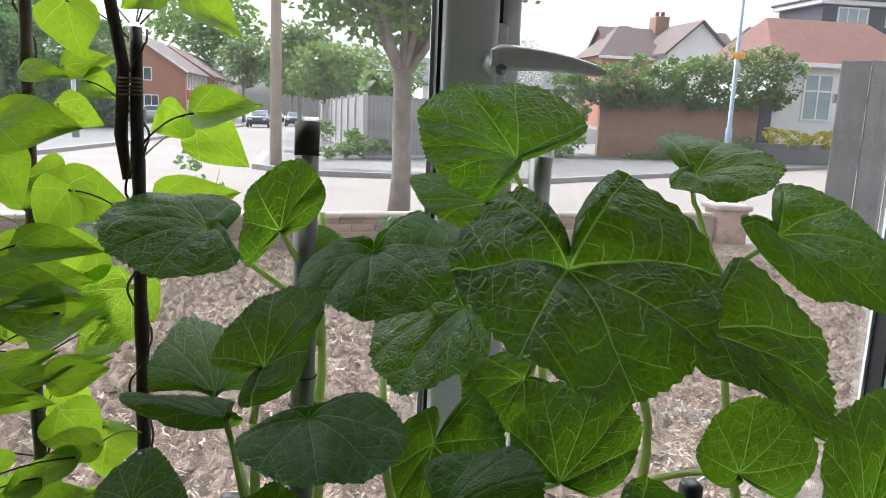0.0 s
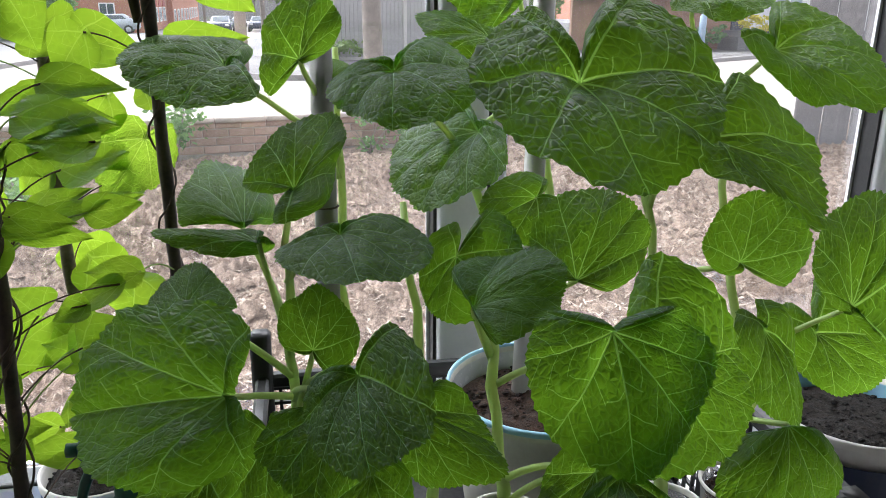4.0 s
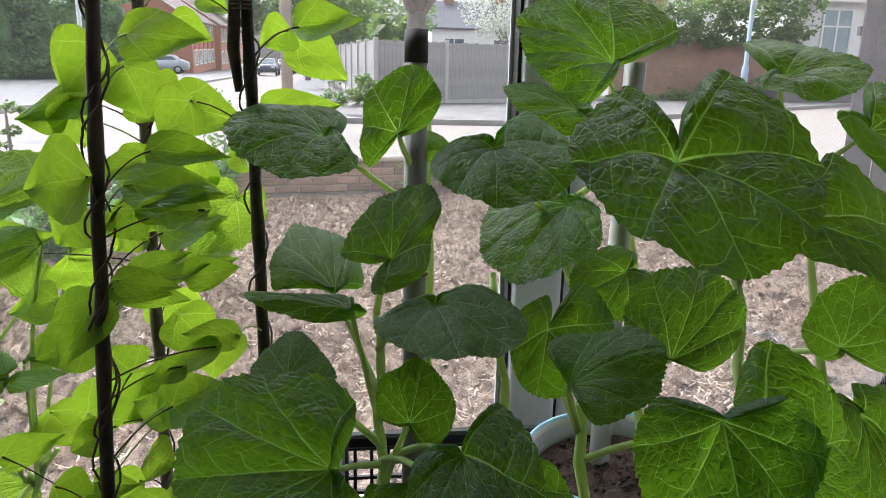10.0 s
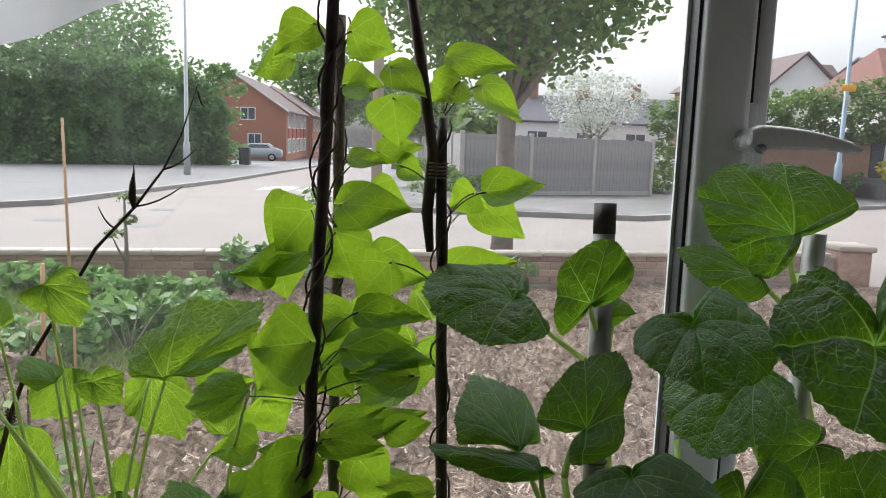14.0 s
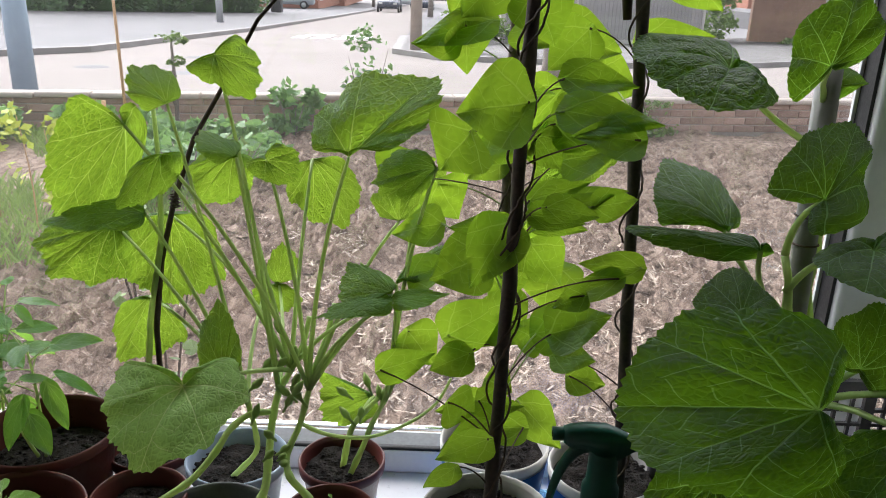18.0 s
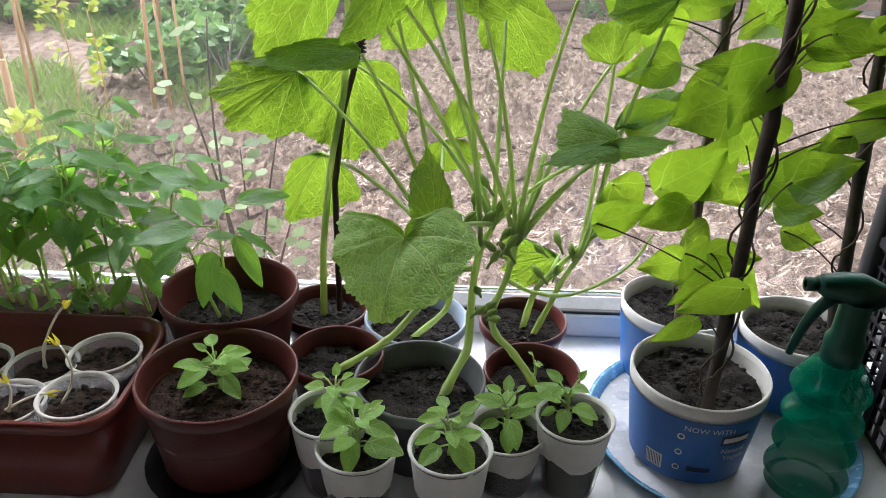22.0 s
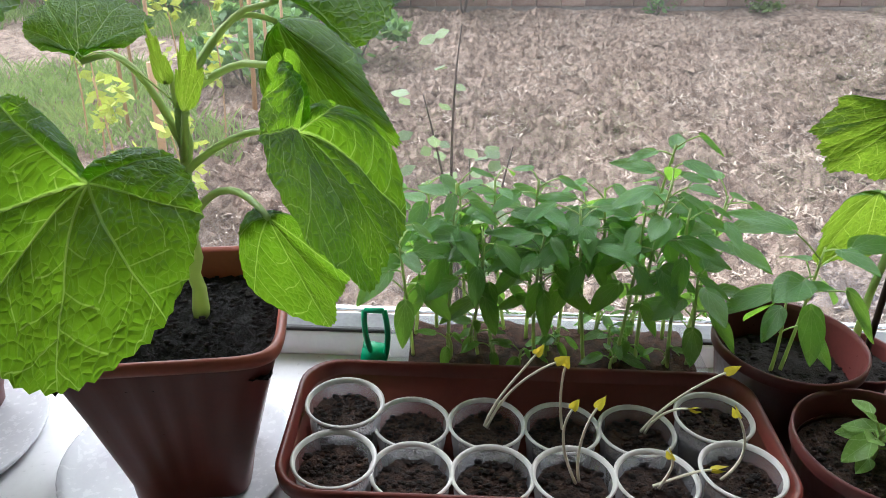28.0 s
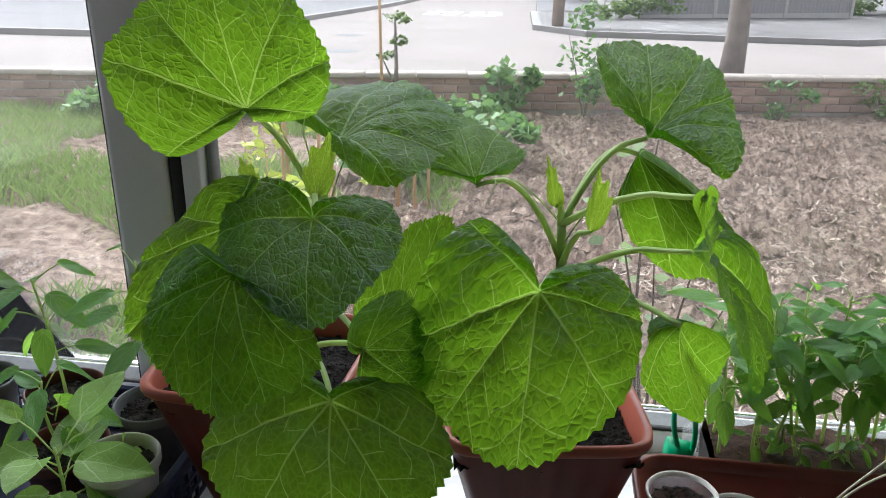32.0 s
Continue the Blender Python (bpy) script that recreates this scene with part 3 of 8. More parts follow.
def blade(style, keys, parent, material, cup=0.06, wave=0.05, seed=0, name="leaf", rings=15, spokes=108, teeth=0.012, label="", puff=0.035):
    """A leaf from its stalk point, tip, left side, left lobe, right side and right lobe."""
    rnd = random.Random(seed * 7 + 3)
    P, T, L, A, R, B = (Vector(p) for p in keys)
    T, L, A, R, B = (q - P for q in (T, L, A, R, B))
    nrm = R.cross(T).normalized() - L.cross(T).normalized()
    nrm = nrm.normalized() if nrm.length > 1e-6 else Vector((0, -1, 0))
    if nrm.z < -0.2:
        nrm.negate()
    size = ((R - L).length + T.length + (A.length + B.length) * 0.5) / 4
    mid = (A + B) * 0.05
    half = lambda a, b: (a.normalized() + b.normalized()).normalized() * (a.length + b.length) * 0.49
    edge = ring_of([(-3.13, mid), (-2.86, A * 0.50 + B * 0.24), (-2.62, A * 0.88 + B * 0.12), (-2.38, A * 1.02), (-2.0, half(A, L)), (-1.5708, L), (-0.7854, half(L, T)), (0.0, T),
                    (0.7854, half(T, R)), (1.5708, R), (2.0, half(R, B)), (2.38, B * 1.02), (2.62, B * 0.88 + A * 0.12), (2.86, B * 0.50 + A * 0.24), (3.13, mid)])
    rim = [edge(-3.12 + 6.24 * i / spokes) for i in range(spokes + 1)]
    for _ in range(10):
        rim = [rim[i] if i < 4 or i > spokes - 4 else rim[i] * 0.4 + (rim[i - 1] + rim[i + 1]) * 0.3 for i in range(spokes + 1)]
    flat = ((0, 1.0), (1.57, 1.0), (2.5, 0.98), (2.62, 0.92), (2.86, 0.66), (3.2, 0.06))
    ph = [rnd.uniform(0, 6.28) for _ in range(4)]
    lump = [rnd.uniform(0.95, 1.05) for _ in range(14)]
    bm = bmesh.new()
    layer = bm.loops.layers.uv.new("blade")
    uvs, grid = {}, [[] for _ in range(rings)]
    c = bm.verts.new(P)
    uvs[c] = (0.0, 0.0)
    for i in range(spokes + 1):
        th = -3.12 + 6.24 * i / spokes
        E = rim[i] * 1.04
        ath = abs(th)
        for (x0, y0), (x1, y1) in zip(flat, flat[1:]):
            if ath <= x1:
                flat_r = y0 + (y1 - y0) * (ath - x0) / (x1 - x0)
                break
        j = (th + 3.12) / 6.24 * 13
        e = (j % 1) ** 2 * (3 - 2 * (j % 1))
        grow = lump[int(j) % 14] * (1 - e) + lump[(int(j) + 1) % 14] * e if ath < 2.8 else 1
        if style == "c":
            grow *= 1 + 0.035 * math.cos(8 * th) + 0.018 * math.sin(19 * th + ph[2])
        if style == "y":
            grow *= 1 + 0.10 * math.cos(8 * th)
        tooth = teeth * (1 if i % 2 else -1) * rnd.uniform(0.4, 1.6) if ath < 2.95 else 0
        for k in range(1, rings + 1):
            q = k / rings
            r = flat_r * q
            u, v = r * math.sin(th), -r * math.cos(th)
            co = P + E * q * (1 + (grow - 1) * q + (tooth if k == rings else 0))
            lift = 0.13 * math.sin(3.1416 * q ** 0.8) - cup * q ** 3 + wave * q * q * (math.sin(2 * th + ph[0]) * 0.6 + math.sin(5 * th + ph[1]) * 0.5)
            if style != "y":
                lift += puff * quilt(r, th) + 0.06 * noise.noise((u * 2.4 + seed, v * 2.4, ph[3]))
                lift += 0.022 * q * noise.noise((u * 8, v * 8 + seed, ph[1]))
            w = bm.verts.new(co + nrm * lift * size)
            uvs[w] = (u, v)
            grid[k - 1].append(w)
    for i in range(spokes):
        bm.faces.new((c, grid[0][i], grid[0][i + 1]))
        for k in range(rings - 1):
            bm.faces.new((grid[k][i], grid[k + 1][i], grid[k + 1][i + 1], grid[k][i + 1]))
    for f in bm.faces:
        for lp in f.loops:
            lp[layer].uv = uvs[lp.vert]
    return part(name, bm, material, parent, label)


def petiole(parent, a, b, r0=0.0035, r1=0.0022, sag=(0, 0, 0), material=None, name="petiole"):
    bm = bmesh.new()
    pts = bow(a, b, sag, 10)
    for i in (7, 8):
        pts[i] = pts[i] + Vector((0, 0.004, -0.003))
    tube(bm, pts, [r0 + (r1 - r0) * i / 9 for i in range(10)], 7)
    return part(name, bm, material or M["stalk"], parent)


def pointed(parent, base, tip, half, material, seed=0, fold=0.25, face=None, name="leaf", oval=False):
    """A pointed leaf (bean, pepper) between its base and tip, half metres wide to each side, folded a little along the midrib."""
    P, T = Vector(base), Vector(tip)
    ax = (T - P).normalized()
    out = Vector(face) if face else Vector((0.15 * math.sin(seed * 2.1), -0.85, 0.5 + 0.3 * math.sin(seed * 1.3)))
    side = ax.cross(out)
    side = side.normalized() if side.length > 0.05 else ax.orthogonal().normalized()
    nrm = side.cross(ax).normalized()
    mid = P.lerp(T, 0.36 if material is not M["pepper"] else 0.42)
    L, R = mid - side * half + nrm * half * fold, mid + side * half + nrm * half * fold
    rnd = random.Random(seed)
    bm = bmesh.new()
    layer = bm.loops.layers.uv.new("blade")
    n, m = 16, 4
    length = (T - P).length
    rows, uvs = [], {}
    droop = rnd.uniform(0.02, 0.12)
    for i in range(n + 1):
        s = i / n
        w = math.sin(math.pi * s ** 0.70) ** 0.72 * (1 - 0.15 * s) if oval else (math.sin(math.pi * min(1, s ** 0.56)) ** 0.85) * (1 - 0.32 * s) * 1.12
        if i == n:
            w = 0
        row = []
        for j in range(-m, m + 1):
            q = j / m
            co = P + ax * length * (s - (0.10 * (1 - s) * abs(q) ** 1.5 * 1.0 if s < 0.25 else 0)) + side * half * w * q
            co += nrm * (half * fold * abs(q) * w - droop * length * s * s + half * 0.06 * math.sin(7 * s + 3 * q + seed))
            v = bm.verts.new(co)
            uvs[v] = (q * w * 0.5, -s)
            row.append(v)
        rows.append(row)
    for a, b in zip(rows, rows[1:]):
        for j in range(2 * m):
            bm.faces.new((a[j], a[j + 1], b[j + 1], b[j]))
    for f in bm.faces:
        for lp in f.loops:
            lp[layer].uv = uvs[lp.vert]
    bmesh.ops.remove_doubles(bm, verts=rows[0] + rows[-1], dist=1e-5)
    return part(name, bm, material, parent)


# ---- the room and its window ----
SILL = 0.85          # height of the deep white sill
FACE, GLASS = 0.825, 0.866   # inner face of the frame, the panes
WEST, EAST, BACK, TOP = -3.0, 1.9, -2.6, 2.45

tagged(link("floor", cuboid((WEST - 0.2, BACK - 0.2, -0.12), (EAST + 0.2, 0.42, 0.0)), M["carpet"], smooth=False), "brown carpeted floor of the room", "floor", kind="structure")
tagged(link("ceiling", cuboid((WEST - 0.2, BACK - 0.2, TOP), (EAST + 0.2, 1.0, TOP + 0.12)), M["plaster"], smooth=False), "plain plastered ceiling of the room", "ceiling", kind="structure")
# the unseen side walls have openings added only to let in fill light
for nm, lo, hi in (("wall_south", (WEST - 0.2, BACK - 0.2, 0), (EAST + 0.2, BACK, TOP)),
                   ("wall_west", (WEST - 0.2, BACK, 0), (WEST, 1.0, 0.80)),
                   ("wall_west", (WEST - 0.2, BACK, 2.2), (WEST, 1.0, TOP)),
                   ("wall_west", (WEST - 0.2, BACK, 0.80), (WEST, -0.9, 2.2)),
                   ("wall_west", (WEST - 0.2, -0.2, 0.80), (WEST, 1.0, 2.2)),
                   ("wall_east", (EAST, BACK, 0), (EAST + 0.2, 1.0, 0.80)),
                   ("wall_east", (EAST, BACK, 2.2), (EAST + 0.2, 1.0, TOP)),
                   ("wall_east", (EAST, BACK, 0.80), (EAST + 0.2, -0.75, 2.2)),
                   ("wall_east", (EAST, -0.3, 0.80), (EAST + 0.2, 1.0, 2.2)),
                   ("wall_north", (WEST, 0.44, -0.1), (EAST, 1.0, 0.80)),
                   ("lintel", (WEST, FACE, 2.25), (EAST, 1.0, TOP))):
    tagged(link(nm, cuboid(lo, hi), M["plaster"], smooth=False), "plain painted wall of the room", "wall", kind="structure")
tagged(link("windowsill", cuboid((WEST, 0.40, 0.80), (EAST, 0.86, SILL), 0.006, 2), M["sill"]), "deep glossy white windowsill crowded with plants", "windowsill", kind="structure")

frame_bottom = thing("window_frame", (0, 0, 0), "white plastic window frame with black gaskets", "window frame", kind="structure")
# bottom rail: upright face, sloped bead, gasket
bm = bmesh.new()
box(bm, (WEST, FACE, SILL), (EAST, 0.876, 0.883), 0.004, 2)
part("rail", bm, M["upvc"], frame_bottom)
bm = bmesh.new()
for x0, x1 in ((WEST, -1.89), (-1.764, 0.113), (0.20, 0.692), (0.775, EAST)):
    v = [bm.verts.new(p) for p in ((x0, FACE + 0.010, 0.884), (x1, FACE + 0.010, 0.884), (x1, GLASS - 0.004, 0.8875), (x0, GLASS - 0.004, 0.8875), (x0, GLASS - 0.004, 0.87), (x1, GLASS - 0.004, 0.87))]
    bm.faces.new((v[0], v[1], v[2], v[3]))
    bm.faces.new((v[3], v[2], v[5], v[4]))
part("bead", bm, M["bead"], frame_bottom, "grey sloped glazing bead", smooth=False)
part("gasket", cuboid((WEST, FACE + 0.003, 0.8815), (EAST, FACE + 0.011, 0.8855)), M["gasket"], frame_bottom, "thin black gasket line")
part("outer_rail", cuboid((WEST, GLASS + 0.0105, 0.79), (EAST, 0.91, 0.850), 0.003), M["upvc"], frame_bottom)
part("lip", cuboid((WEST, GLASS + 0.0085, 0.8835), (EAST, GLASS + 0.0135, 0.8880)), M["upvc"], frame_bottom)
part("head", cuboid((WEST, FACE, 2.18), (EAST, 0.96, 2.25), 0.004), M["upvc"], frame_bottom)


def post(x0, x1, label, sash=False, strips=()):
    """An upright of the window: a proud box; its sides carry a gasket and a white bead by the glass."""
    p = thing("mullion", (0, 0, 0), label, "mullion", kind="structure")
    part("post", cuboid((x0, FACE, SILL), (x1, GLASS + 0.012, 2.2), 0.009, 3), M["upvc"], p)
    for x, s in ((x0, -1), (x1, 1)):
        lo, hi = sorted((x + s * 0.004, x - s * 0.004))
        part("gasket", cuboid((lo, FACE + 0.010, 0.887), (hi, GLASS - 0.003, 2.2)), M["gasket"], p, smooth=False)
        lo, hi = sorted((x + s * 0.008, x - s * 0.002))
        part("bead", cuboid((lo, GLASS - 0.003, 0.887), (hi, GLASS + 0.002, 2.2)), M["upvc"], p, smooth=False)
    for xa, xb, y0, mt in strips:
        part("sash", cuboid((xa, y0, 0.885), (xb, GLASS + 0.003, 2.2), 0.002), M[mt], p)
    if sash:
        part("sash", cuboid((x1, FACE + 0.016, 0.887), (x1 + 0.026, GLASS + 0.02, 2.2), 0.004), M["upvc"], p)
    return p


mid_post = post(0.113, 0.174, "grey-shaded white mullion with black gasket", True)
post(0.692, 0.775, "white mullion with black gasket")
post(-1.890, -1.816, "grey-shaded white mullion with black gasket", strips=((-1.815, -1.798, 0.832, "gasket"), (-1.797, -1.773, 0.829, "upvc"), (-1.772, -1.764, 0.846, "bead")))
for i, (x0, x1) in enumerate(((WEST, -1.85), (-1.85, 0.13), (0.13, 0.72), (0.72, EAST))):
    pane = link("window_%d" % (i + 1), cuboid((x0, GLASS + 0.003, 0.89), (x1, GLASS + 0.007, 2.2)), M["glass"], smooth=False)
    pane.visible_shadow = False
    tagged(pane, "clear window pane with faint reflections", "window", kind="structure")

# lever handle on the opening light
lever = thing("window_handle", (0.168, 0.835, 1.531), "white lever window handle with a key lock", "handle")
bm = bmesh.new()
box(bm, (-0.013, -0.005, -0.06), (0.017, 0.03, 0.055), 0.005, 2)
part("backplate", bm, M["handle"], lever)
bm = bmesh.new()
tube(bm, ((-0.0, 0.0, 0.012), (-0.0, -0.03, 0.012), (-0.0, -0.045, 0.012)), (0.013, 0.013, 0.012), 16)
part("spindle", bm, M["handle"], lever)
bm = bmesh.new()
rows = []
for i in range(13):
    s = i / 12
    x, h, z = -0.012 + 0.120 * s, 0.0135 * (1 - 0.62 * s ** 1.3) * (0.6 if i == 0 else 1) * (0.25 if i == 12 else 1), 0.016 + 0.004 * math.sin(s * 3.1) - 0.010 * s
    rows.append([bm.verts.new((x, -0.052 + dy * 0.008 - 0.004 * math.sin(3 * s), z + dz * h)) for dy, dz in ((-1, -0.7), (-1, 0.7), (-0.4, 1), (0.6, 1), (1, 0.6), (1, -0.7), (0.5, -1), (-0.5, -1))])
for a, b in zip(rows, rows[1:]):
    for k in range(8):
        bm.faces.new((a[k], a[(k + 1) % 8], b[(k + 1) % 8], b[k]))
bm.faces.new(rows[0]), bm.faces.new(list(reversed(rows[-1])))
part("lever", bm, M["handle"], lever)
bm = bmesh.new()
tube(bm, ((-0.002, -0.062, 0.004), (-0.002, -0.057, 0.004)), 0.0055, 12)
part("lock", bm, M["steel"], lever, "small steel key lock")


# ---- outside: garden, road, houses ----
SOILZ, ROADZ = 0.15, -0.05


def gz(y):
    """The road falls gently away from the house."""
    return ROADZ - 0.0195 * max(0.0, y - 9.0)



def wall_line(x):
    """Plan of the low garden wall."""
    return 7.05 + 0.165 * x


def sheet(name, x0, x1, y0, y1, nx, ny, height, material, label, category, kind="structure"):
    bm = bmesh.new()
    g = []
    for j in range(ny + 1):
        row = []
        for i in range(nx + 1):
            x, s = x0 + (x1 - x0) * i / nx, j / ny
            y = (y0(x) if callable(y0) else y0) * (1 - s) + (y1(x) if callable(y1) else y1) * s
            row.append(bm.verts.new((x, y, height(x, y))))
        g.append(row)
    for a, b in zip(g, g[1:]):
        for i in range(nx):
            bm.faces.new((a[i], a[i + 1], b[i + 1], b[i]))
    return tagged(link(name, bm, material), label, category, kind=kind)


def clods(x, y):
    v = Vector((x, y, 0))
    return SOILZ + 0.045 * noise.noise(v * 2.3) + 0.040 * noise.noise(v * 6.0) + 0.034 * abs(noise.noise(v * 13.0)) - 0.012


sheet("ground", -9, 7.5, 0.96, lambda x: wall_line(x) - 0.1, 430, 200, clods, M["soil"], "dry straw-coloured dug soil of the front garden", "ground")
sheet("road", -150, 150, -60.0, 320, 2, 80, lambda x, y: gz(y), M["road"], "wide pale concrete road reaching into the distance", "road")


def slab(name, pts, lift, material, label, category, up=None):
    """A paved patch that lies on the falling ground, with an edge step."""
    bm = bmesh.new()
    a = [bm.verts.new((x, y, gz(y) - 0.1)) for x, y in pts]
    b = [bm.verts.new((x, y, gz(y) + lift)) for x, y in pts]
    top = bm.faces.new(b)
    for i in range(len(pts)):
        j = (i + 1) % len(pts)
        bm.faces.new((a[i], a[j], b[j], b[i]))
    bmesh.ops.triangulate(bm, faces=[top])
    bmesh.ops.recalc_face_normals(bm, faces=bm.faces)
    return tagged(link(name, bm, material, smooth=False), label, category, kind="structure")


PAVE = 0.11
slab("pavement", ((-60, 12.6), (-9.4, 14.4), (-8.2, 16.6), (-7.6, 29.0), (-7.9, 70.0), (-8.6, 160.0), (-60, 160.0)), PAVE, M["pavement"], "grey tarmac pavement along the far road", "pavement")
slab("kerb", ((-60, 12.45), (-9.3, 14.2), (-8.0, 16.5), (-7.4, 29.0), (-7.7, 70.0), (-7.9, 70.0), (-7.6, 29.0), (-8.2, 16.6), (-9.4, 14.4), (-60, 12.6)), PAVE + 0.012, M["kerb"], "grey kerb stones along the pavement", "kerb")
slab("pavement", ((-6.0, 160.0), (-3.2, 70.0), (-2.0, 26.0), (-1.7, 19.2), (-0.6, 17.6), (4.7, 17.1), (18.8, 27.8), (60, 58), (60, 160.0)), PAVE, M["pavement"], "grey pavement round the street corner", "pavement")
slab("kerb", ((-2.2, 26.0), (-1.9, 19.1), (-0.7, 17.4), (4.7, 16.9), (18.8, 27.6), (60, 57.7), (60, 58), (18.8, 27.8), (4.7, 17.1), (-0.6, 17.6), (-1.7, 19.2), (-2.0, 26.0)), PAVE + 0.012, M["kerb"], "grey kerb stones round the corner", "kerb")
slab("near_pavement", ((-30, 2.4), (-30, 4.4), (30, 14.3), (30, 12.1)), 0.05, M["road"], "pale pavement in front of the garden wall", "pavement")
rnd = random.Random(4)
for k in range(12):
    x = -5.4 + 0.62 * (k % 4) + rnd.uniform(-0.1, 0.1)
    y = 24.4 + 0.9 * (k // 4)
    bm = cuboid((0, 0, 0), (0.42, 0.5, 0.004))
    o = tagged(link("road_mark", bm, M["paint"], smooth=False), "worn white paint mark on the road", "road marking", "road marks", "structure")
    o.location = (x, y, gz(y) + 0.004)
for x, y in ((-5.6, 16.1), (-4.9, 12.9), (-6.6, 13.4)):
    bm = bmesh.new()
    lathe(bm, ((0.001, 0.006), (0.27, 0.006), (0.30, 0.0)), 20, (x, y, gz(y)))
    tagged(link("manhole_cover", bm, M["pavement"]), "grey iron manhole cover in the road", "manhole cover", kind="structure")
bank = bmesh.new()
for lo, hi in (((17.0, 28.6, -1.5), (60, 60, 0.42)),):
    box(bank, lo, hi, 0.2)
tagged(link("raised_ground", bank, M["pavement"], smooth=False), "raised paved ground before the white bungalow", "ground", kind="structure")


# low brick garden wall with its pillar
garden_wall = thing("garden_wall", (0, 0, 0), "low weathered brick garden wall with pale coping", "wall", kind="structure")
turn = math.atan(0.165)


def on_wall(u, dy, z):
    x = u * math.cos(turn)
    return Vector((x - dy * math.sin(turn), wall_line(x) + dy * math.cos(turn), z))


bm = bmesh.new()
box(bm, (-9, -0.045, -0.06), (4.1, 0.05, 0.43))
bmesh.ops.transform(bm, matrix=Matrix.Translation((0, 7.05, 0)) @ Matrix.Rotation(turn, 4, "Z"), verts=bm.verts)
part("core", bm, M["mortar"], garden_wall, smooth=False)
one = bmesh.new()
box(one, (-0.105, -0.055, -0.031), (0.105, 0.055, 0.031), 0.005)
brick_mesh = bpy.data.meshes.new("brick")
one.to_mesh(brick_mesh)
one.free()
brick_mesh.materials.append(M["brick"])
rnd = random.Random(8)
for row in range(4):
    for k in range(58):
        u = -8.6 + k * 0.2167 + (0.108 if row % 2 else 0)
        if u > 4.0:
            continue
        b = new("brick", brick_mesh)
        b.parent = garden_wall
        b.matrix_local = Matrix.Translation(on_wall(u, rnd.uniform(-0.004, 0.004), 0.20 + row * 0.072)) @ Matrix.Rotation(turn + rnd.uniform(-0.01, 0.01), 4, "Z")
for k in range(29):
    u = -8.5 + k * 0.44
    bm = bmesh.new()
    box(bm, (-0.215, -0.085, 0.0), (0.215, 0.085, 0.045), 0.008)
    c = part("coping_slab", bm, M["coping"], garden_wall)
    c.matrix_local = Matrix.Translation(on_wall(u, 0, 0.434 + rnd.uniform(-0.003, 0.003))) @ Matrix.Rotation(turn + rnd.uniform(-0.012, 0.012), 4, "Z")
pillar = thing("gate_pillar", (4.25, 7.8, 0), "short brick gate pillar with pale cap", "pillar", kind="structure")
part("shaft", cuboid((-0.17, -0.17, -0.06), (0.17, 0.17, 0.50), 0.008), M["brick"], pillar)
part("cap", cuboid((-0.2, -0.2, 0.50), (0.2, 0.2, 0.56), 0.012), M["coping"], pillar)


def lamp_post(at, h, r, material, label, sign=False, collar=True):
    p = thing("street_lamp", at, label, "street lamp")
    bm = bmesh.new()
    tube(bm, ((0, 0, 0), (0, 0, 1.3), (0, 0, 1.34), (0, 0, h)), (r * 1.6, r * 1.55, r, r * 0.7), 14) if collar else tube(bm, ((0, 0, 0), (0, 0, h)), (r, r * 0.75), 14)
    part("pole", bm, material, p)
    bm = bmesh.new()
    tube(bm, bow((0, 0, h - 0.05), (0.9, -0.3, h + 0.15), (0, 0, 0.12), 6), 0.035, 8)
    part("arm", bm, material, p)
    bm = bmesh.new()
    box(bm, (0.75, -0.40, h + 0.08), (1.3, -0.2, h + 0.2), 0.03)
    part("lantern", bm, M["lamp_grey"], p)
    if sign:
        bm = bmesh.new()
        box(bm, (-0.24, -0.12, 3.77), (0.26, -0.10, 4.00), 0.01)
        part("sign", bm, M["signyellow"], p, "small yellow sign plate")
        bm = bmesh.new()
        box(bm, (-0.08, -0.11, 3.28), (0.10, -0.09, 3.64), 0.01)
        part("notice", bm, M["lamp_grey"], p)
    return p


lamp_post((-9.8, 31.8, gz(31.8) + PAVE), 8.2, 0.085, M["lamp_grey"], "tall grey street lamp on the far pavement")
lamp_post((-5.35, 9.0, gz(9)), 7.0, 0.085, M["lamp_blue"], "blue-grey street lamp with a thick base")
lamp_post((14.25, 26.6, gz(26.6) + PAVE), 8.5, 0.08, M["lamp_blue"], "blue-grey street lamp with a yellow sign", True)
pole = thing("telegraph_pole", (-1.32, 18.9, gz(18.9)), "pale wooden telegraph pole at the corner", "pole")
bm = bmesh.new()
tube(bm, ((0, 0, 0), (0, 0, 9.0)), (0.14, 0.11), 14)
part("pole", bm, M["pole"], pole)


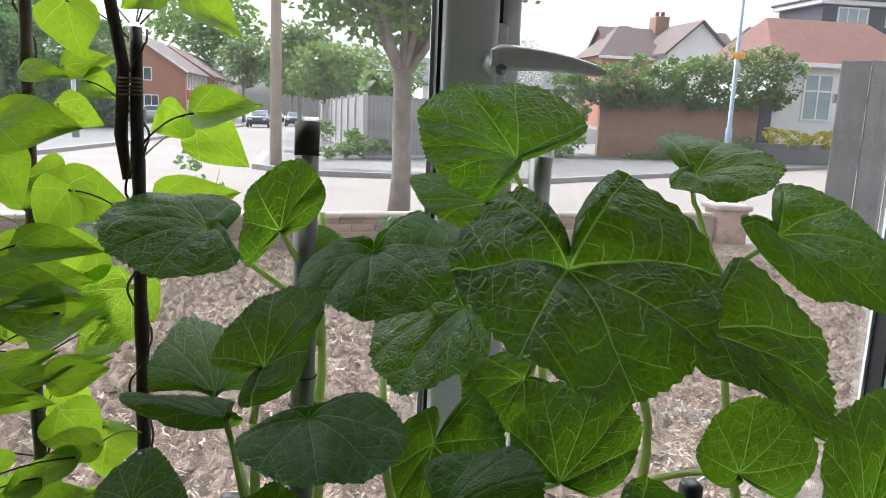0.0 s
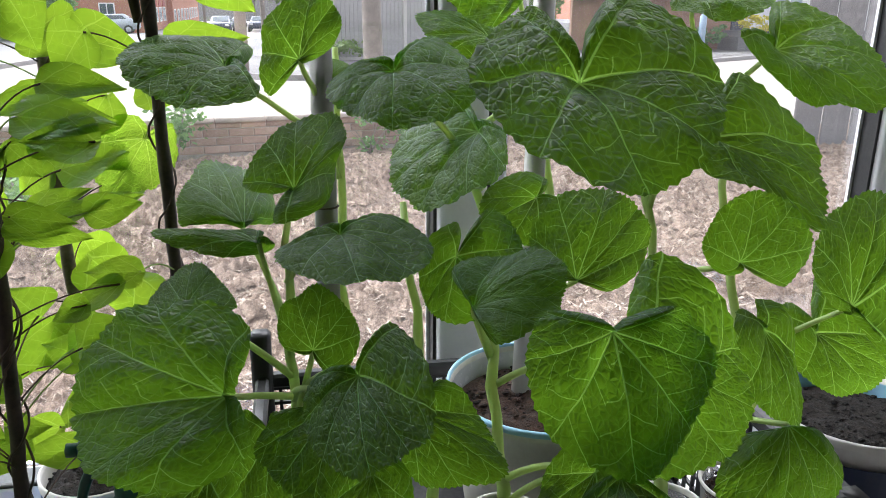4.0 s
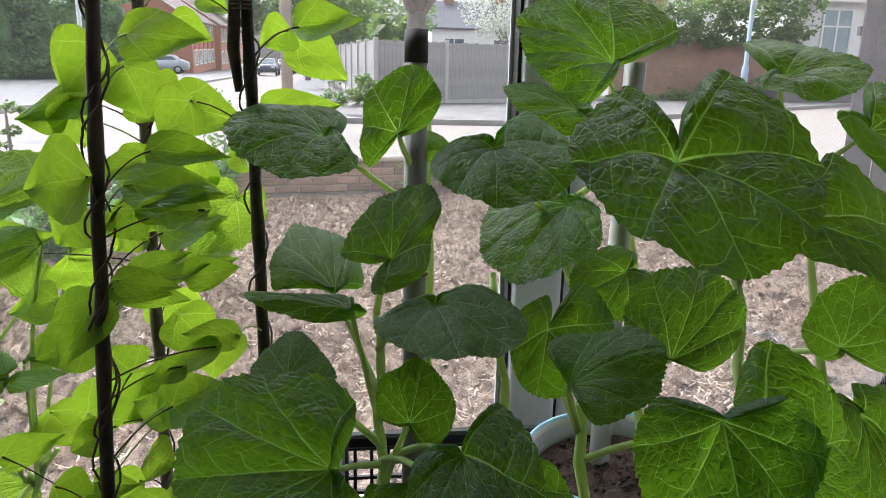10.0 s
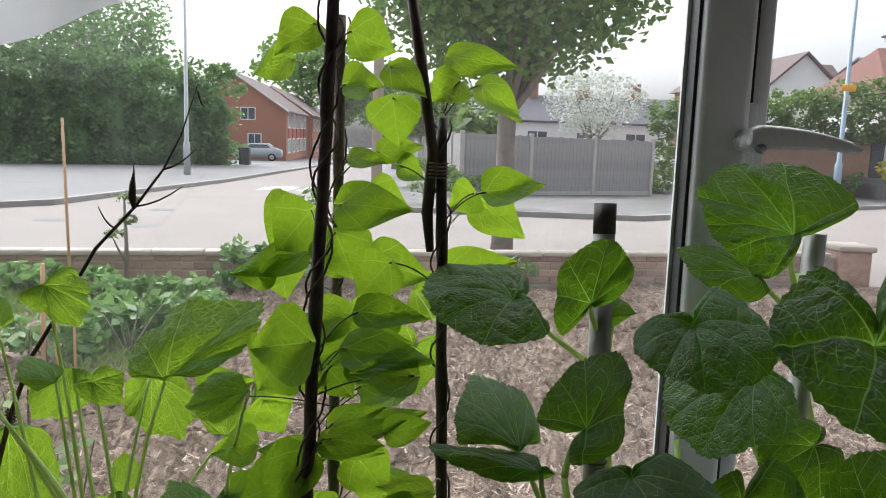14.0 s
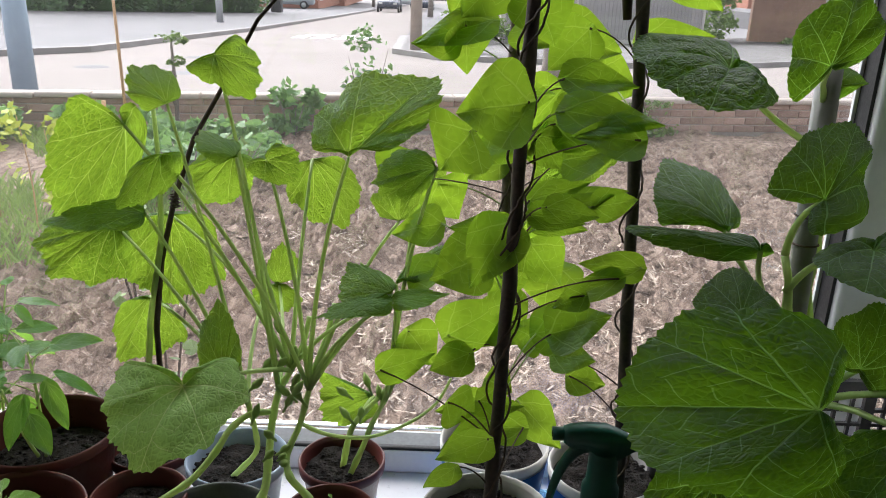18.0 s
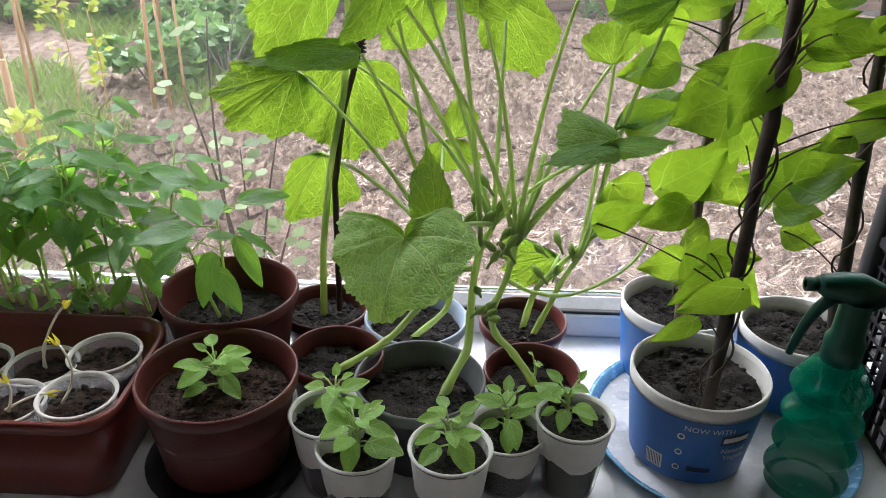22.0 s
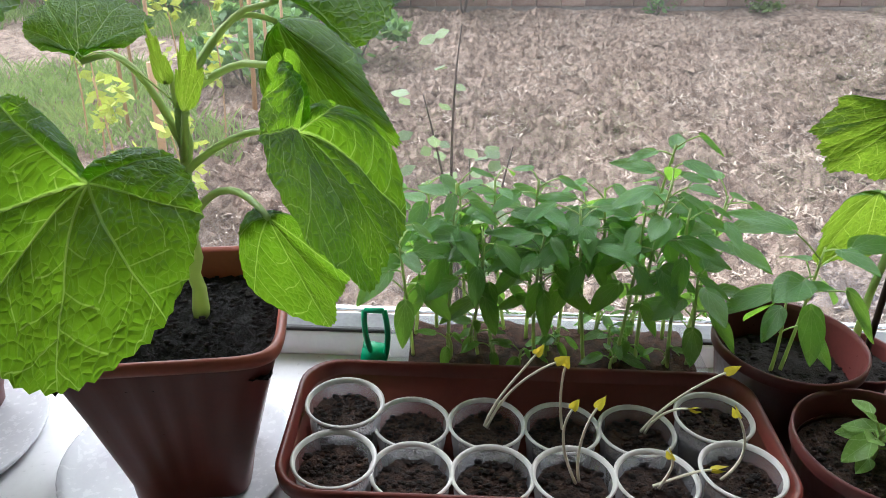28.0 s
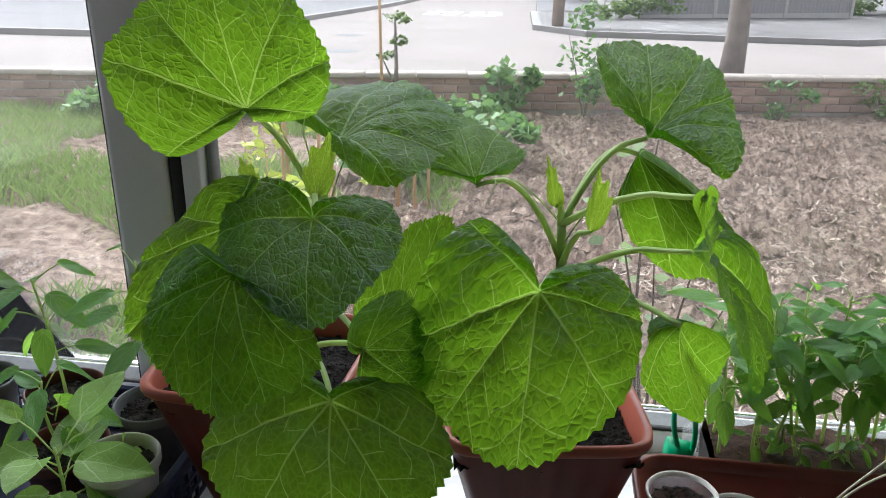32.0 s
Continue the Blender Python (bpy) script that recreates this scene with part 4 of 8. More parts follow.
def tree(at, h, trunk, crown, count, leaf, material, label, seed, lean=0.0, forks=7, fork=None, mid=0.72, tall=0.3):
    p = thing("street_tree", at, label, "tree")
    rnd = random.Random(seed)
    bm = bmesh.new()
    fork = fork or h * 0.42
    tube(bm, ((0, 0, -0.05), (0.02, 0, fork * 0.3), (lean * 0.5, 0, fork * 0.7), (lean, 0, fork)), (trunk * 1.25, trunk, trunk * 0.92, trunk * 0.95), 12)
    for k in range(forks):
        a = 6.28 * k / forks + rnd.uniform(-0.3, 0.3)
        e = Vector((lean + math.cos(a) * crown[0] * 0.6, math.sin(a) * crown[1] * 0.6, h * rnd.uniform(0.62, 0.9)))
        tube(bm, bow((lean, 0, fork - 0.1), e, (0, 0, -0.25), 6), [trunk * q for q in (0.5, 0.4, 0.3, 0.22, 0.14, 0.06)], 7)
    part("trunk", bm, M["bark"], p)
    bm = bmesh.new()
    scatter_leaves(bm, (lean, 0, h * mid), (crown[0], crown[1], h * tall), count, leaf, rnd, 0.2, droop=0.2)
    part("crown", bm, material, p, smooth=False)
    return p


tree((0.93, 10.6, gz(10.6)), 6.8, 0.135, (2.3, 2.1), 38000, 0.125, M["treeleaf"], "street tree with grey trunk and leafy crown", 3, forks=11, fork=2.0, mid=0.71, tall=0.34)
for x, y, h, w, lf, mt, lab, sd in ((-2.1, 51, 7.0, 2.1, 0.34, "farleaf", "green street tree down the side street", 6), (-9.6, 88, 9.5, 3.0, 0.5, "farleaf", "slim green street tree far down the road", 5), (-4.0, 95, 9.0, 3.4, 0.5, "farleaf", "pale green tree far down the road", 7), (-7.5, 150, 11.0, 6.0, 0.9, "farleaf", "pale green trees closing the street", 9),
                             (-17.0, 112, 17.0, 7.0, 0.9, "treeleaf", "tall dark tree behind the brick houses", 10), (6.6, 31, 4.6, 1.9, 0.16, "blossom", "garden tree with white blossom", 11), (-0.2, 37, 4.4, 2.0, 0.25, "climber", "bushy tree behind the corner fence", 12), (2.2, 40, 5.0, 2.4, 0.25, "farleaf", "pale green garden tree behind the fence", 16)):
    tree((x, y, gz(y) + PAVE), h, 0.16, (w, w), 2600, lf, M[mt], lab, sd)
tree((2.0, 30.0, gz(30)), 3.4, 0.14, (1.1, 1.1), 900, 0.5, M["climber"], "spiky palm-like tree behind the fence", 13, fork=2.2)


# big hedge across the road
hedge = thing("hedge", (0, 0, 0), "tall dense green hedge across the road", "hedge", kind="stuff")
rnd = random.Random(21)
bm = bmesh.new()
core = bmesh.new()
for k in range(34):
    u = k / 33
    x, y = -36 + 23.4 * u, 32.5 + 14.5 * u * u + 1.0 * u
    for lv in range(3):
        scatter_leaves(bm, (x + rnd.uniform(-0.3, 0.3), y + rnd.uniform(-0.3, 0.3), gz(y) + 0.9 + 1.9 * lv + rnd.uniform(-0.2, 0.5)), (1.5, 1.1, 1.25), 560, 0.28, rnd, 0.35, droop=0.3)
    if k % 2 == 0:
        box(core, (x - 1.0, y + 0.3, gz(y)), (x + 1.0, y + 1.6, gz(y) + 4.2), 0.3)
part("foliage", bm, M["hedge"], hedge, smooth=False)
part("core", core, M["hedge"], hedge)
for x, y, h, w, sd in ((-20.0, 52, 12.0, 3.6, 14), (-21.0, 44, 13.0, 4.2, 15), (-29.0, 42, 12.0, 4.2, 17)):
    tree((x, y, gz(y)), h, 0.3, (w, w), 7000, 0.30, M["hedge"], "tall dark green tree above the hedge", sd, fork=2.5, mid=0.62, tall=0.38)


def house_window(parent, lo, w, h, face, bars=1, material=None):
    """A window on a wall whose outward side is face: x or y axis."""
    win = part("window", cuboid((0, 0, 0), (0.01, 0.01, 0.01)), M["render"], parent)
    win.location = lo
    win.rotation_euler = (0, 0, face)
    fr = bmesh.new()
    for a, b in (((0, -0.05, 0), (w, 0.03, 0.09)), ((0, -0.05, h - 0.09), (w, 0.03, h)), ((0, -0.05, 0.09), (0.09, 0.03, h - 0.09)), ((w - 0.09, -0.05, 0.09), (w, 0.03, h - 0.09))):
        box(fr, a, b)
    for k in range(1, bars + 1):
        box(fr, (w * k / (bars + 1) - 0.035, -0.045, 0.09), (w * k / (bars + 1) + 0.035, 0.02, h - 0.09))
    part("frame", fr, M["render"], win, smooth=False)
    part("pane", cuboid((0.09, -0.02, 0.09), (w - 0.09, 0.02, h - 0.09)), material or M["pane"], win, smooth=False)
    return win


def gabled(name, at, turn_z, w, d, eaves, ridge, wall, roof, label, along="y", over=0.3):
    """A house body with a pitched roof; the ridge runs along y or x."""
    p = thing(name, at, label, "house")
    p.rotation_euler = (0, 0, turn_z)
    bm = bmesh.new()
    box(bm, (0, 0, 0), (w, d, eaves))
    if along == "y":
        tri_a, tri_b = ((0, 0, eaves), (w, 0, eaves), (w / 2, 0, ridge)), ((0, d, eaves), (w, d, eaves), (w / 2, d, ridge))
    else:
        tri_a, tri_b = ((0, 0, eaves), (0, d, eaves), (0, d / 2, ridge)), ((w, 0, eaves), (w, d, eaves), (w, d / 2, ridge))
    for t3 in (tri_a, tri_b):
        bm.faces.new([bm.verts.new(q) for q in t3])
    part("wall", bm, wall, p, smooth=False)
    for s in (0, 1):
        bm = bmesh.new()
        if along == "y":
            x0 = -over if s == 0 else w + over
            drop = (ridge - eaves) / (w / 2) * over
            q = [(x0, -over, eaves - drop), (w / 2, -over, ridge), (w / 2, d + over, ridge), (x0, d + over, eaves - drop)]
        else:
            y0 = -over if s == 0 else d + over
            drop = (ridge - eaves) / (d / 2) * over
            q = [(-over, y0, eaves - drop), (-over, d / 2, ridge), (w + over, d / 2, ridge), (w + over, y0, eaves - drop)]
        lo = [bm.verts.new(v) for v in q]
        hi = [bm.verts.new((v[0], v[1], v[2] + 0.16)) for v in q]
        bm.faces.new(lo), bm.faces.new(hi)
        for i in range(4):
            bm.faces.new((lo[i], lo[(i + 1) % 4], hi[(i + 1) % 4], hi[i]))
        bmesh.ops.recalc_face_normals(bm, faces=bm.faces)
        part("roof", bm, roof, p, smooth=False)
    return p


def verge(p, w, eaves, ridge, y=-0.34):
    for s in (0, 1):
        bm = bmesh.new()
        tube(bm, ((-0.3 if s == 0 else w + 0.3, y, eaves - 0.12), (w / 2, y, ridge + 0.06)), 0.09, 4)
        part("bargeboard", bm, M["render"], p, "white painted bargeboard", smooth=False)


def hipped(name, at, turn_z, w, d, eaves, ridge, wall, roof, label, inset, over=0.35):
    """A house under a hipped roof whose ridge runs along x."""
    p = thing(name, at, label, "house")
    p.rotation_euler = (0, 0, turn_z)
    part("wall", cuboid((0, 0, 0), (w, d, eaves)), wall, p, smooth=False)
    e = [(-over, -over, eaves), (w + over, -over, eaves), (w + over, d + over, eaves), (-over, d + over, eaves)]
    r = [(inset, d / 2, ridge), (max(inset + 0.01, w - inset), d / 2, ridge)]
    bm = bmesh.new()
    v = [bm.verts.new(q) for q in e + r]
    for f in ((0, 1, 5, 4), (1, 2, 5), (2, 3, 4, 5), (3, 0, 4), (3, 2, 1, 0)):
        bm.faces.new([v[i] for i in f])
    part("roof", bm, roof, p, smooth=False)
    part("eaves_board", cuboid((-over, -over - 0.02, eaves - 0.18), (w + over, -over + 0.02, eaves), 0.01), M["render"], p, smooth=False)
    return p


# brick terrace along the side street
by = 67.4
brick_house = gabled("brick_house", (-21.0, by, gz(by)), 0.05, 8.9, 18.0, 4.4, 7.4, M["redbrick"], M["rooftile"], "two-storey red brick end house with dark tiled roof")
verge(brick_house, 8.9, 4.4, 7.4)
house_window(brick_house, (5.0, -0.02, 3.5), 1.3, 1.1, 0)
house_window(brick_house, (5.6, -0.02, 1.0), 1.2, 1.4, 0)
for k in range(5):
    for z in (0.7, 2.9):
        house_window(brick_house, (8.92, 1.0 + 3.3 * k, z), 1.9, 1.3, math.pi / 2, 1, M["curtainpane"])
    part("hung_tiles", cuboid((8.9, 1.0 + 3.3 * k, 2.05), (8.96, 2.9 + 3.3 * k, 2.88)), M["redpanel"], brick_house, "red hung tiles", smooth=False)
brick_house2 = gabled("brick_house", (-22.0, 88, gz(88)), 0.05, 9.2, 40.0, 4.9, 7.9, M["redbrick"], M["rooftile"], "red brick terrace houses with dark roofs further on")
verge(brick_house2, 9.2, 4.9, 7.9)
for k in range(9):
    for z in (0.7, 3.1):
        house_window(brick_house2, (9.22, 1.0 + 4.2 * k, z), 2.0, 1.4, math.pi / 2, 1, M["curtainpane"])


def car(at, turn_z, material, label):
    p = thing("parked_car", at, label, "car")
    p.rotation_euler = (0, 0, turn_z)
    prof = ((-2.0, 0.35), (-2.05, 0.75), (-1.85, 0.95), (-1.1, 1.0), (-0.55, 1.42), (0.9, 1.45), (1.6, 1.05), (2.0, 0.9), (2.05, 0.5), (1.95, 0.32))
    bm = bmesh.new()
    rows = []
    for y, k in ((-0.84, 0.97), (-0.72, 1.0), (0.72, 1.0), (0.84, 0.97)):
        rows.append([bm.verts.new((x, y * (0.86 if z > 1.1 else 1), z * k if z > 0.6 else z)) for x, z in prof])
    for a, b in zip(rows, rows[1:]):
        for i in range(len(prof)):
            j = (i + 1) % len(prof)
            bm.faces.new((a[i], a[j], b[j], b[i]))
    bm.faces.new(rows[0]), bm.faces.new(list(reversed(rows[-1])))
    bmesh.ops.recalc_face_normals(bm, faces=bm.faces)
    part("body", bm, material, p)
    for nm, lo, hi in (("windscreen", (-1.02, -0.6, 1.04), (-0.62, 0.6, 1.36)), ("rear_window", (0.98, -0.6, 1.08), (1.5, 0.6, 1.36))):
        bm = bmesh.new()
        s = -1 if nm == "windscreen" else 1
        v = [bm.verts.new(q) for q in ((lo[0] - 0.05 * (s < 0), lo[1], lo[2] if s < 0 else hi[2]), (hi[0], lo[1], hi[2] if s < 0 else lo[2]), (hi[0], hi[1], hi[2] if s < 0 else lo[2]), (lo[0] - 0.05 * (s < 0), hi[1], lo[2] if s < 0 else hi[2]))]
        for q in v:
            q.co.z += 0.035
        bm.faces.new(v)
        part(nm, bm, M["pane"], p, smooth=False)
    for y in (-0.86, 0.86):
        bm = bmesh.new()
        v = [bm.verts.new(q) for q in ((-0.9, y * 0.965, 1.0), (1.25, y * 0.965, 1.02), (0.85, y * 0.89, 1.35), (-0.5, y * 0.89, 1.35))]
        bm.faces.new(v)
        part("side_window", bm, M["pane"], p, smooth=False)
        for x in (-1.3, 1.25):
            bm = bmesh.new()
            tube(bm, ((x, y - 0.08, 0.32), (x, y + 0.08, 0.32)), 0.32, 18)
            w = part("wheel", bm, M["tyre"], p)
            bm = bmesh.new()
            tube(bm, ((x, y - 0.09, 0.32), (x, y + 0.09, 0.32)), 0.19, 14)
            part("rim", bm, M["lamp_grey"], w)
    for y in (-0.6, 0.6):
        part("headlight", cuboid((-2.07, y - 0.16, 0.68), (-1.98, y + 0.16, 0.82), 0.02), M["render"], p)
    return p


for x, y, tz, mt, lab in ((-6.2, 69.0, 1.57, "car_dark", "dark parked car seen end on in the side street"), (-14.0, 65.0, 0.1, "car_silver", "silver estate car on the drive by the brick house"), (-4.2, 92.0, 1.57, "car_dark", "dark parked car far down the street"), (-4.6, 104.0, 1.57, "car_silver", "silver parked car far down the street"), (-7.6, 110.0, 1.57, "car_silver", "pale parked car far down the street"), (-3.7, 80.0, 1.57, "car_dark", "dark blue parked car far down the street")):
    car((x, y, gz(y) + (PAVE if x < -9 else 0.002)), tz, M[mt], lab)
bin_ = thing("wheelie_bin", (-11.0, 47.3, gz(47.3) + PAVE), "black wheelie bin by the hedge end", "bin")
part("body", cuboid((-0.30, -0.3, 0.08), (0.30, 0.3, 1.05), 0.04, 2), M["bin"], bin_)
part("lid", cuboid((-0.33, -0.34, 1.05), (0.33, 0.32, 1.13), 0.025, 2), M["bin"], bin_)


# corner fence: grey boards between concrete posts
def fence_run(a, b, h, label, bay=2.1, board=0.14):
    p = thing("board_fence", (0, 0, 0), label, "fence")
    A, B = Vector((*a, 0)), Vector((*b, 0))
    L = (B - A).length
    ang = math.atan2(B.y - A.y, B.x - A.x)
    rot = Matrix.Rotation(ang, 4, "Z")
    rnd = random.Random(int(L * 10))
    bays = max(1, round(L / bay))
    for k in range(bays + 1):
        q = A.lerp(B, k / bays)
        o = part("fence_post", cuboid((-0.06, -0.07, 0), (0.06, 0.07, h + 0.08), 0.012), M["post"], p, smooth=False)
        o.matrix_local = Matrix.Translation((q.x, q.y, gz(q.y) + PAVE)) @ rot
    bm0 = bmesh.new()
    box(bm0, (-board / 2 + 0.004, -0.012, 0.04), (board / 2 - 0.004, 0.012, h), 0.004)
    me = bpy.data.meshes.new("board")
    bm0.to_mesh(me)
    bm0.free()
    me.materials.append(M["fence"])
    for k in range(int(L / board)):
        q = A.lerp(B, (k + 0.5) * board / L)
        o = new("board", me)
        o.parent = p
        o.matrix_local = Matrix.Translation((q.x, q.y, gz(q.y) + PAVE + rnd.uniform(-0.02, 0.02))) @ rot @ Matrix.Rotation(rnd.uniform(-0.02, 0.02), 4, "Z")
    o = part("gravel_board", cuboid((0, -0.03, 0), (L, 0.03, 0.16)), M["post"], p, smooth=False)
    o.matrix_local = Matrix.Translation((A.x, A.y, gz(A.y) + PAVE - 0.06)) @ rot
    return p


fence_run((0.95, 23.2), (7.6, 26.3), 1.85, "grey weathered board fence with concrete posts")
fence_run((0.95, 23.2), (-0.6, 40.0), 1.85, "grey weathered board fence along the side street")
rnd = random.Random(31)
bush = thing("corner_bush", (0.2, 21.9, gz(21.9) + PAVE), "low green bush by the corner fence", "bush")
bm = bmesh.new()
for k in range(5):
    scatter_leaves(bm, (-0.5 + 0.5 * k, 0.3 * k, 0.5 - 0.06 * k), (0.55, 0.5, 0.55 - 0.06 * k), 260, 0.14, rnd, 0.3)
part("foliage", bm, M["climber"], bush, smooth=False)

# old brick wall overgrown with climbers, and the houses behind it
old_wall = thing("brick_wall", (10.6, 30.2, -0.75), "old brown brick wall under a heavy climber", "wall")
old_wall.rotation_euler = (0, 0, 0.02)
part("wall", cuboid((0, 0, 0), (6.9, 0.25, 2.65), 0.02), M["oldbrick"], old_wall, smooth=False)
part("coping", cuboid((-0.05, -0.05, 2.65), (6.95, 0.30, 2.74), 0.02), M["oldbrick"], old_wall, smooth=False)
climb = thing("climbing_shrub", (10.6, 30.0, -0.75), "overgrown climbing shrub with small white flowers", "shrub")
bm = bmesh.new()
for k in range(15):
    x = -1.4 + 0.64 * k
    top = 1.05 if k < 9 else 1.3
    scatter_leaves(bm, (x, -0.1, 3.15 + rnd.uniform(-0.1, 0.2) + 0.05 * k), (0.8, 0.8, top * 0.85), 700, 0.17, rnd, 0.15)
for k in range(13):
    scatter_leaves(bm, (0.1 + 0.6 * k, -0.15, 2.80 + 0.01 * k), (0.6, 0.45, 0.45), 420, 0.17, rnd, 0.15)
for k in range(5):
    scatter_leaves(bm, (-0.9 - 0.35 * k, -0.5 * k, 2.2 - 0.38 * k), (0.8, 0.7, 1.15 - 0.16 * k), 340, 0.17, rnd, 0.3)
part("foliage", bm, M["climber"], climb, smooth=False)
bm = bmesh.new()
for k in range(7):
    scatter_leaves(bm, (0.2 + 1.1 * k, -0.6, 3.6), (0.9, 0.5, 0.8), 26, 0.10, rnd, 0.6)
part("flowers", bm, M["blossom"], climb, "small white flowers", smooth=False)
for nm, x, y, z, n, mt, lab in (("yellow_shrub", 16.9, 28.4, 0.40, 9, "yellowleaf", "low hedge of yellow-leaved shrubs"), ("green_shrub", 14.2, 29.0, -0.05, 5, "hedge", "low dark green shrubs by the path"), ("green_shrub", 11.6, 28.6, -0.5, 6, "climber", "low green plants at the foot of the wall")):
    sh = thing(nm, (x, y, z), lab, "shrub")
    bm = bmesh.new()
    for k in range(n):
        scatter_leaves(bm, (0.6 * k, 0.1 * k, 0.32), (0.5, 0.45, 0.36), 240, 0.13, rnd, 0.3)
    part("foliage", bm, M[mt], sh, smooth=False)

white_house = hipped("white_house", (18.1, 30.4, 0.40), 0.0, 6.9, 6.0, 3.35, 5.45, M["render"], M["redtile"], "white rendered bungalow with red tiled roof", 1.0, 0.45)
house_window(white_house, (1.25, -0.02, 1.0), 1.35, 1.95, 0, 1, M["curtainpane"])
part("transom", cuboid((1.25, -0.06, 2.2), (2.6, -0.045, 2.27)), M["render"], white_house, smooth=False)
part("side_gate", cuboid((-0.55, -0.03, 0), (-0.03, 0.2, 2.0)), M["darkslate"], white_house, "dark side gate", smooth=False)
dormer = gabled("dormer_house", (25.8, 42.0, -0.2), 0.0, 18.0, 9.0, 5.4, 7.0, M["render"], M["darkslate"], "white house with slate-clad dormer", along="x")
part("dormer", cuboid((1.3, -0.4, 5.6), (18.0, 4.0, 8.05)), M["darkslate"], dormer, "slate-clad box dormer", smooth=False)
part("fascia", cuboid((0.95, -0.75, 8.05), (18.3, 4.2, 8.30), 0.02), M["render"], dormer, "white eaves board", smooth=False)
part("dormer_roof", cuboid((0.85, -0.85, 8.30), (18.4, 4.3, 8.42), 0.02), M["darkslate"], dormer, smooth=False)
part("chimney", cuboid((6.3, 1.6, 8.42), (7.9, 2.8, 9.5), 0.03), M["oldbrick"], dormer, smooth=False)
for k in range(5):
    house_window(dormer, (2.2 + 3.0 * k, -0.42, 6.95), 1.9, 1.0, 0, 2, M["curtainpane"])
far_a = hipped("hipped_house", (17.4, 50.0, -0.9), 0.0, 4.6, 5.0, 5.9, 8.1, M["redbrick"], M["rooftile"], "old house with brown hipped roof", 1.9)
far_b = gabled("tiled_house", (18.6, 51.0, -0.9), 0.0, 9.0, 6.0, 5.9, 8.0, M["redbrick"], M["rooftile"], "old house with brown tiled roof and chimney", along="x")
ch = part("chimney", cuboid((3.7, 2.4, 7.2), (4.7, 3.6, 9.0), 0.03), M["oldbrick"], far_b, smooth=False)
for k in range(2):
    bm = bmesh.new()
    tube(bm, ((4.0 + 0.4 * k, 3.0, 9.0), (4.0 + 0.4 * k, 3.0, 9.35)), 0.14, 10)
    part("chimney_pot", bm, M["redtile"], ch)
far_c = gabled("gabled_house", (21.0, 48.0, -0.9), 0.0, 4.2, 8.0, 6.2, 8.1, M["render"], M["rooftile"], "white gabled house with brown roof", along="y")
far_d = gabled("white_terrace", (7.5, 66.0, gz(66)), 0.0, 14.0, 9.0, 4.2, 6.4, M["render"], M["darkslate"], "white terrace with slate roofs far off", along="x")
for k in range(3):
    part("chimney", cuboid((1.5 + 4.6 * k, 4.0, 5.8), (2.4 + 4.6 * k, 5.0, 7.8)), M["oldbrick"], far_d, smooth=False)
    house_window(far_d, (1.0 + 4.2 * k, -0.02, 1.9), 1.8, 1.5, 0, 1)

# neighbour's tall fence end by the garden
tall = thing("panel_fence", (4.55, 6.6, SOILZ), "tall grey wooden fence panel with rough boards", "fence")
for k in range(7):
    o = part("board", cuboid((-0.075, -0.012, 0), (0.073, 0.012, 1.88 + 0.01 * (k % 3)), 0.004), M["oldfence"], tall, smooth=False)
    o.location = (0.08 + 0.152 * k, 0.02 * (k % 2), 0)
o = part("rail", cuboid((0, 0.03, 1.5), (1.1, 0.07, 1.58)), M["oldfence"], tall, smooth=False)


# ---- front garden: clods and straw, weeds, shrubs and canes ----
def litter(name, n, material, label, category, make, seed, area):
    """Thousands of loose bits lying on the soil, in one object."""
    rnd = random.Random(seed)
    verts, faces = [], []
    for _ in range(n):
        x, y = area(rnd)
        z = clods(x, y)
        v, f = make(rnd)
        k = len(verts)
        verts += [(x + a, y + b, z + c) for a, b, c in v]
        faces += [tuple(k + i for i in q) for q in f]
    me = bpy.data.meshes.new(name)
    me.from_pydata(verts, [], faces)
    me.materials.append(material)
    return tagged(new(name, me), label, category, kind="stuff")


def clod(rnd):
    s = rnd.choice((0.007, 0.009, 0.012, 0.016, 0.024, 0.034, 0.05)) * rnd.uniform(0.7, 1.4)
    j = lambda: rnd.uniform(0.6, 1.2) * s
    return [(j(), 0, 0), (0, j(), 0), (-j(), 0, 0), (0, -j(), 0), (rnd.uniform(-0.3, 0.3) * s, rnd.uniform(-0.3, 0.3) * s, j() * 0.8)], [(0, 1, 4), (1, 2, 4), (2, 3, 4), (3, 0, 4)]


def wisp(rnd):
    a, l, w = rnd.random() * 6.28, rnd.uniform(0.012, 0.045), rnd.uniform(0.0012, 0.0028)
    c, s = math.cos(a), math.sin(a)
    z0, z1 = rnd.uniform(0.004, 0.02), rnd.uniform(0.004, 0.03)
    return [(-s * w, c * w, z0), (s * w, -c * w, z0), (c * l + s * w, s * l - c * w, z1), (c * l - s * w, s * l + c * w, z1)], [(0, 1, 2, 3)]


def bare(rnd):
    while True:
        y = 1.2 + 5.5 * rnd.random() ** 1.3
        x = rnd.uniform(-2.6, 0.2 + 0.75 * y)
        if y < wall_line(x) - 0.25:
            return x, y


litter("soil_clods", 60000, M["soil"], "loose dry clods of dug soil", "soil", clod, 1, bare)
litter("straw_litter", 15000, M["straw"], "scattered dry straw on the soil", "straw", wisp, 2, bare)


def dry_side(rnd):
    """The right-hand part of the plot, where the straw lies thick."""
    while True:
        x, y = bare(rnd)
        if x > -0.9 + 0.5 * noise.noise((x * 1.3, y * 1.3, 2)) and noise.noise((x * 2.1, y * 2.1, 7)) > -0.25:
            return x, y


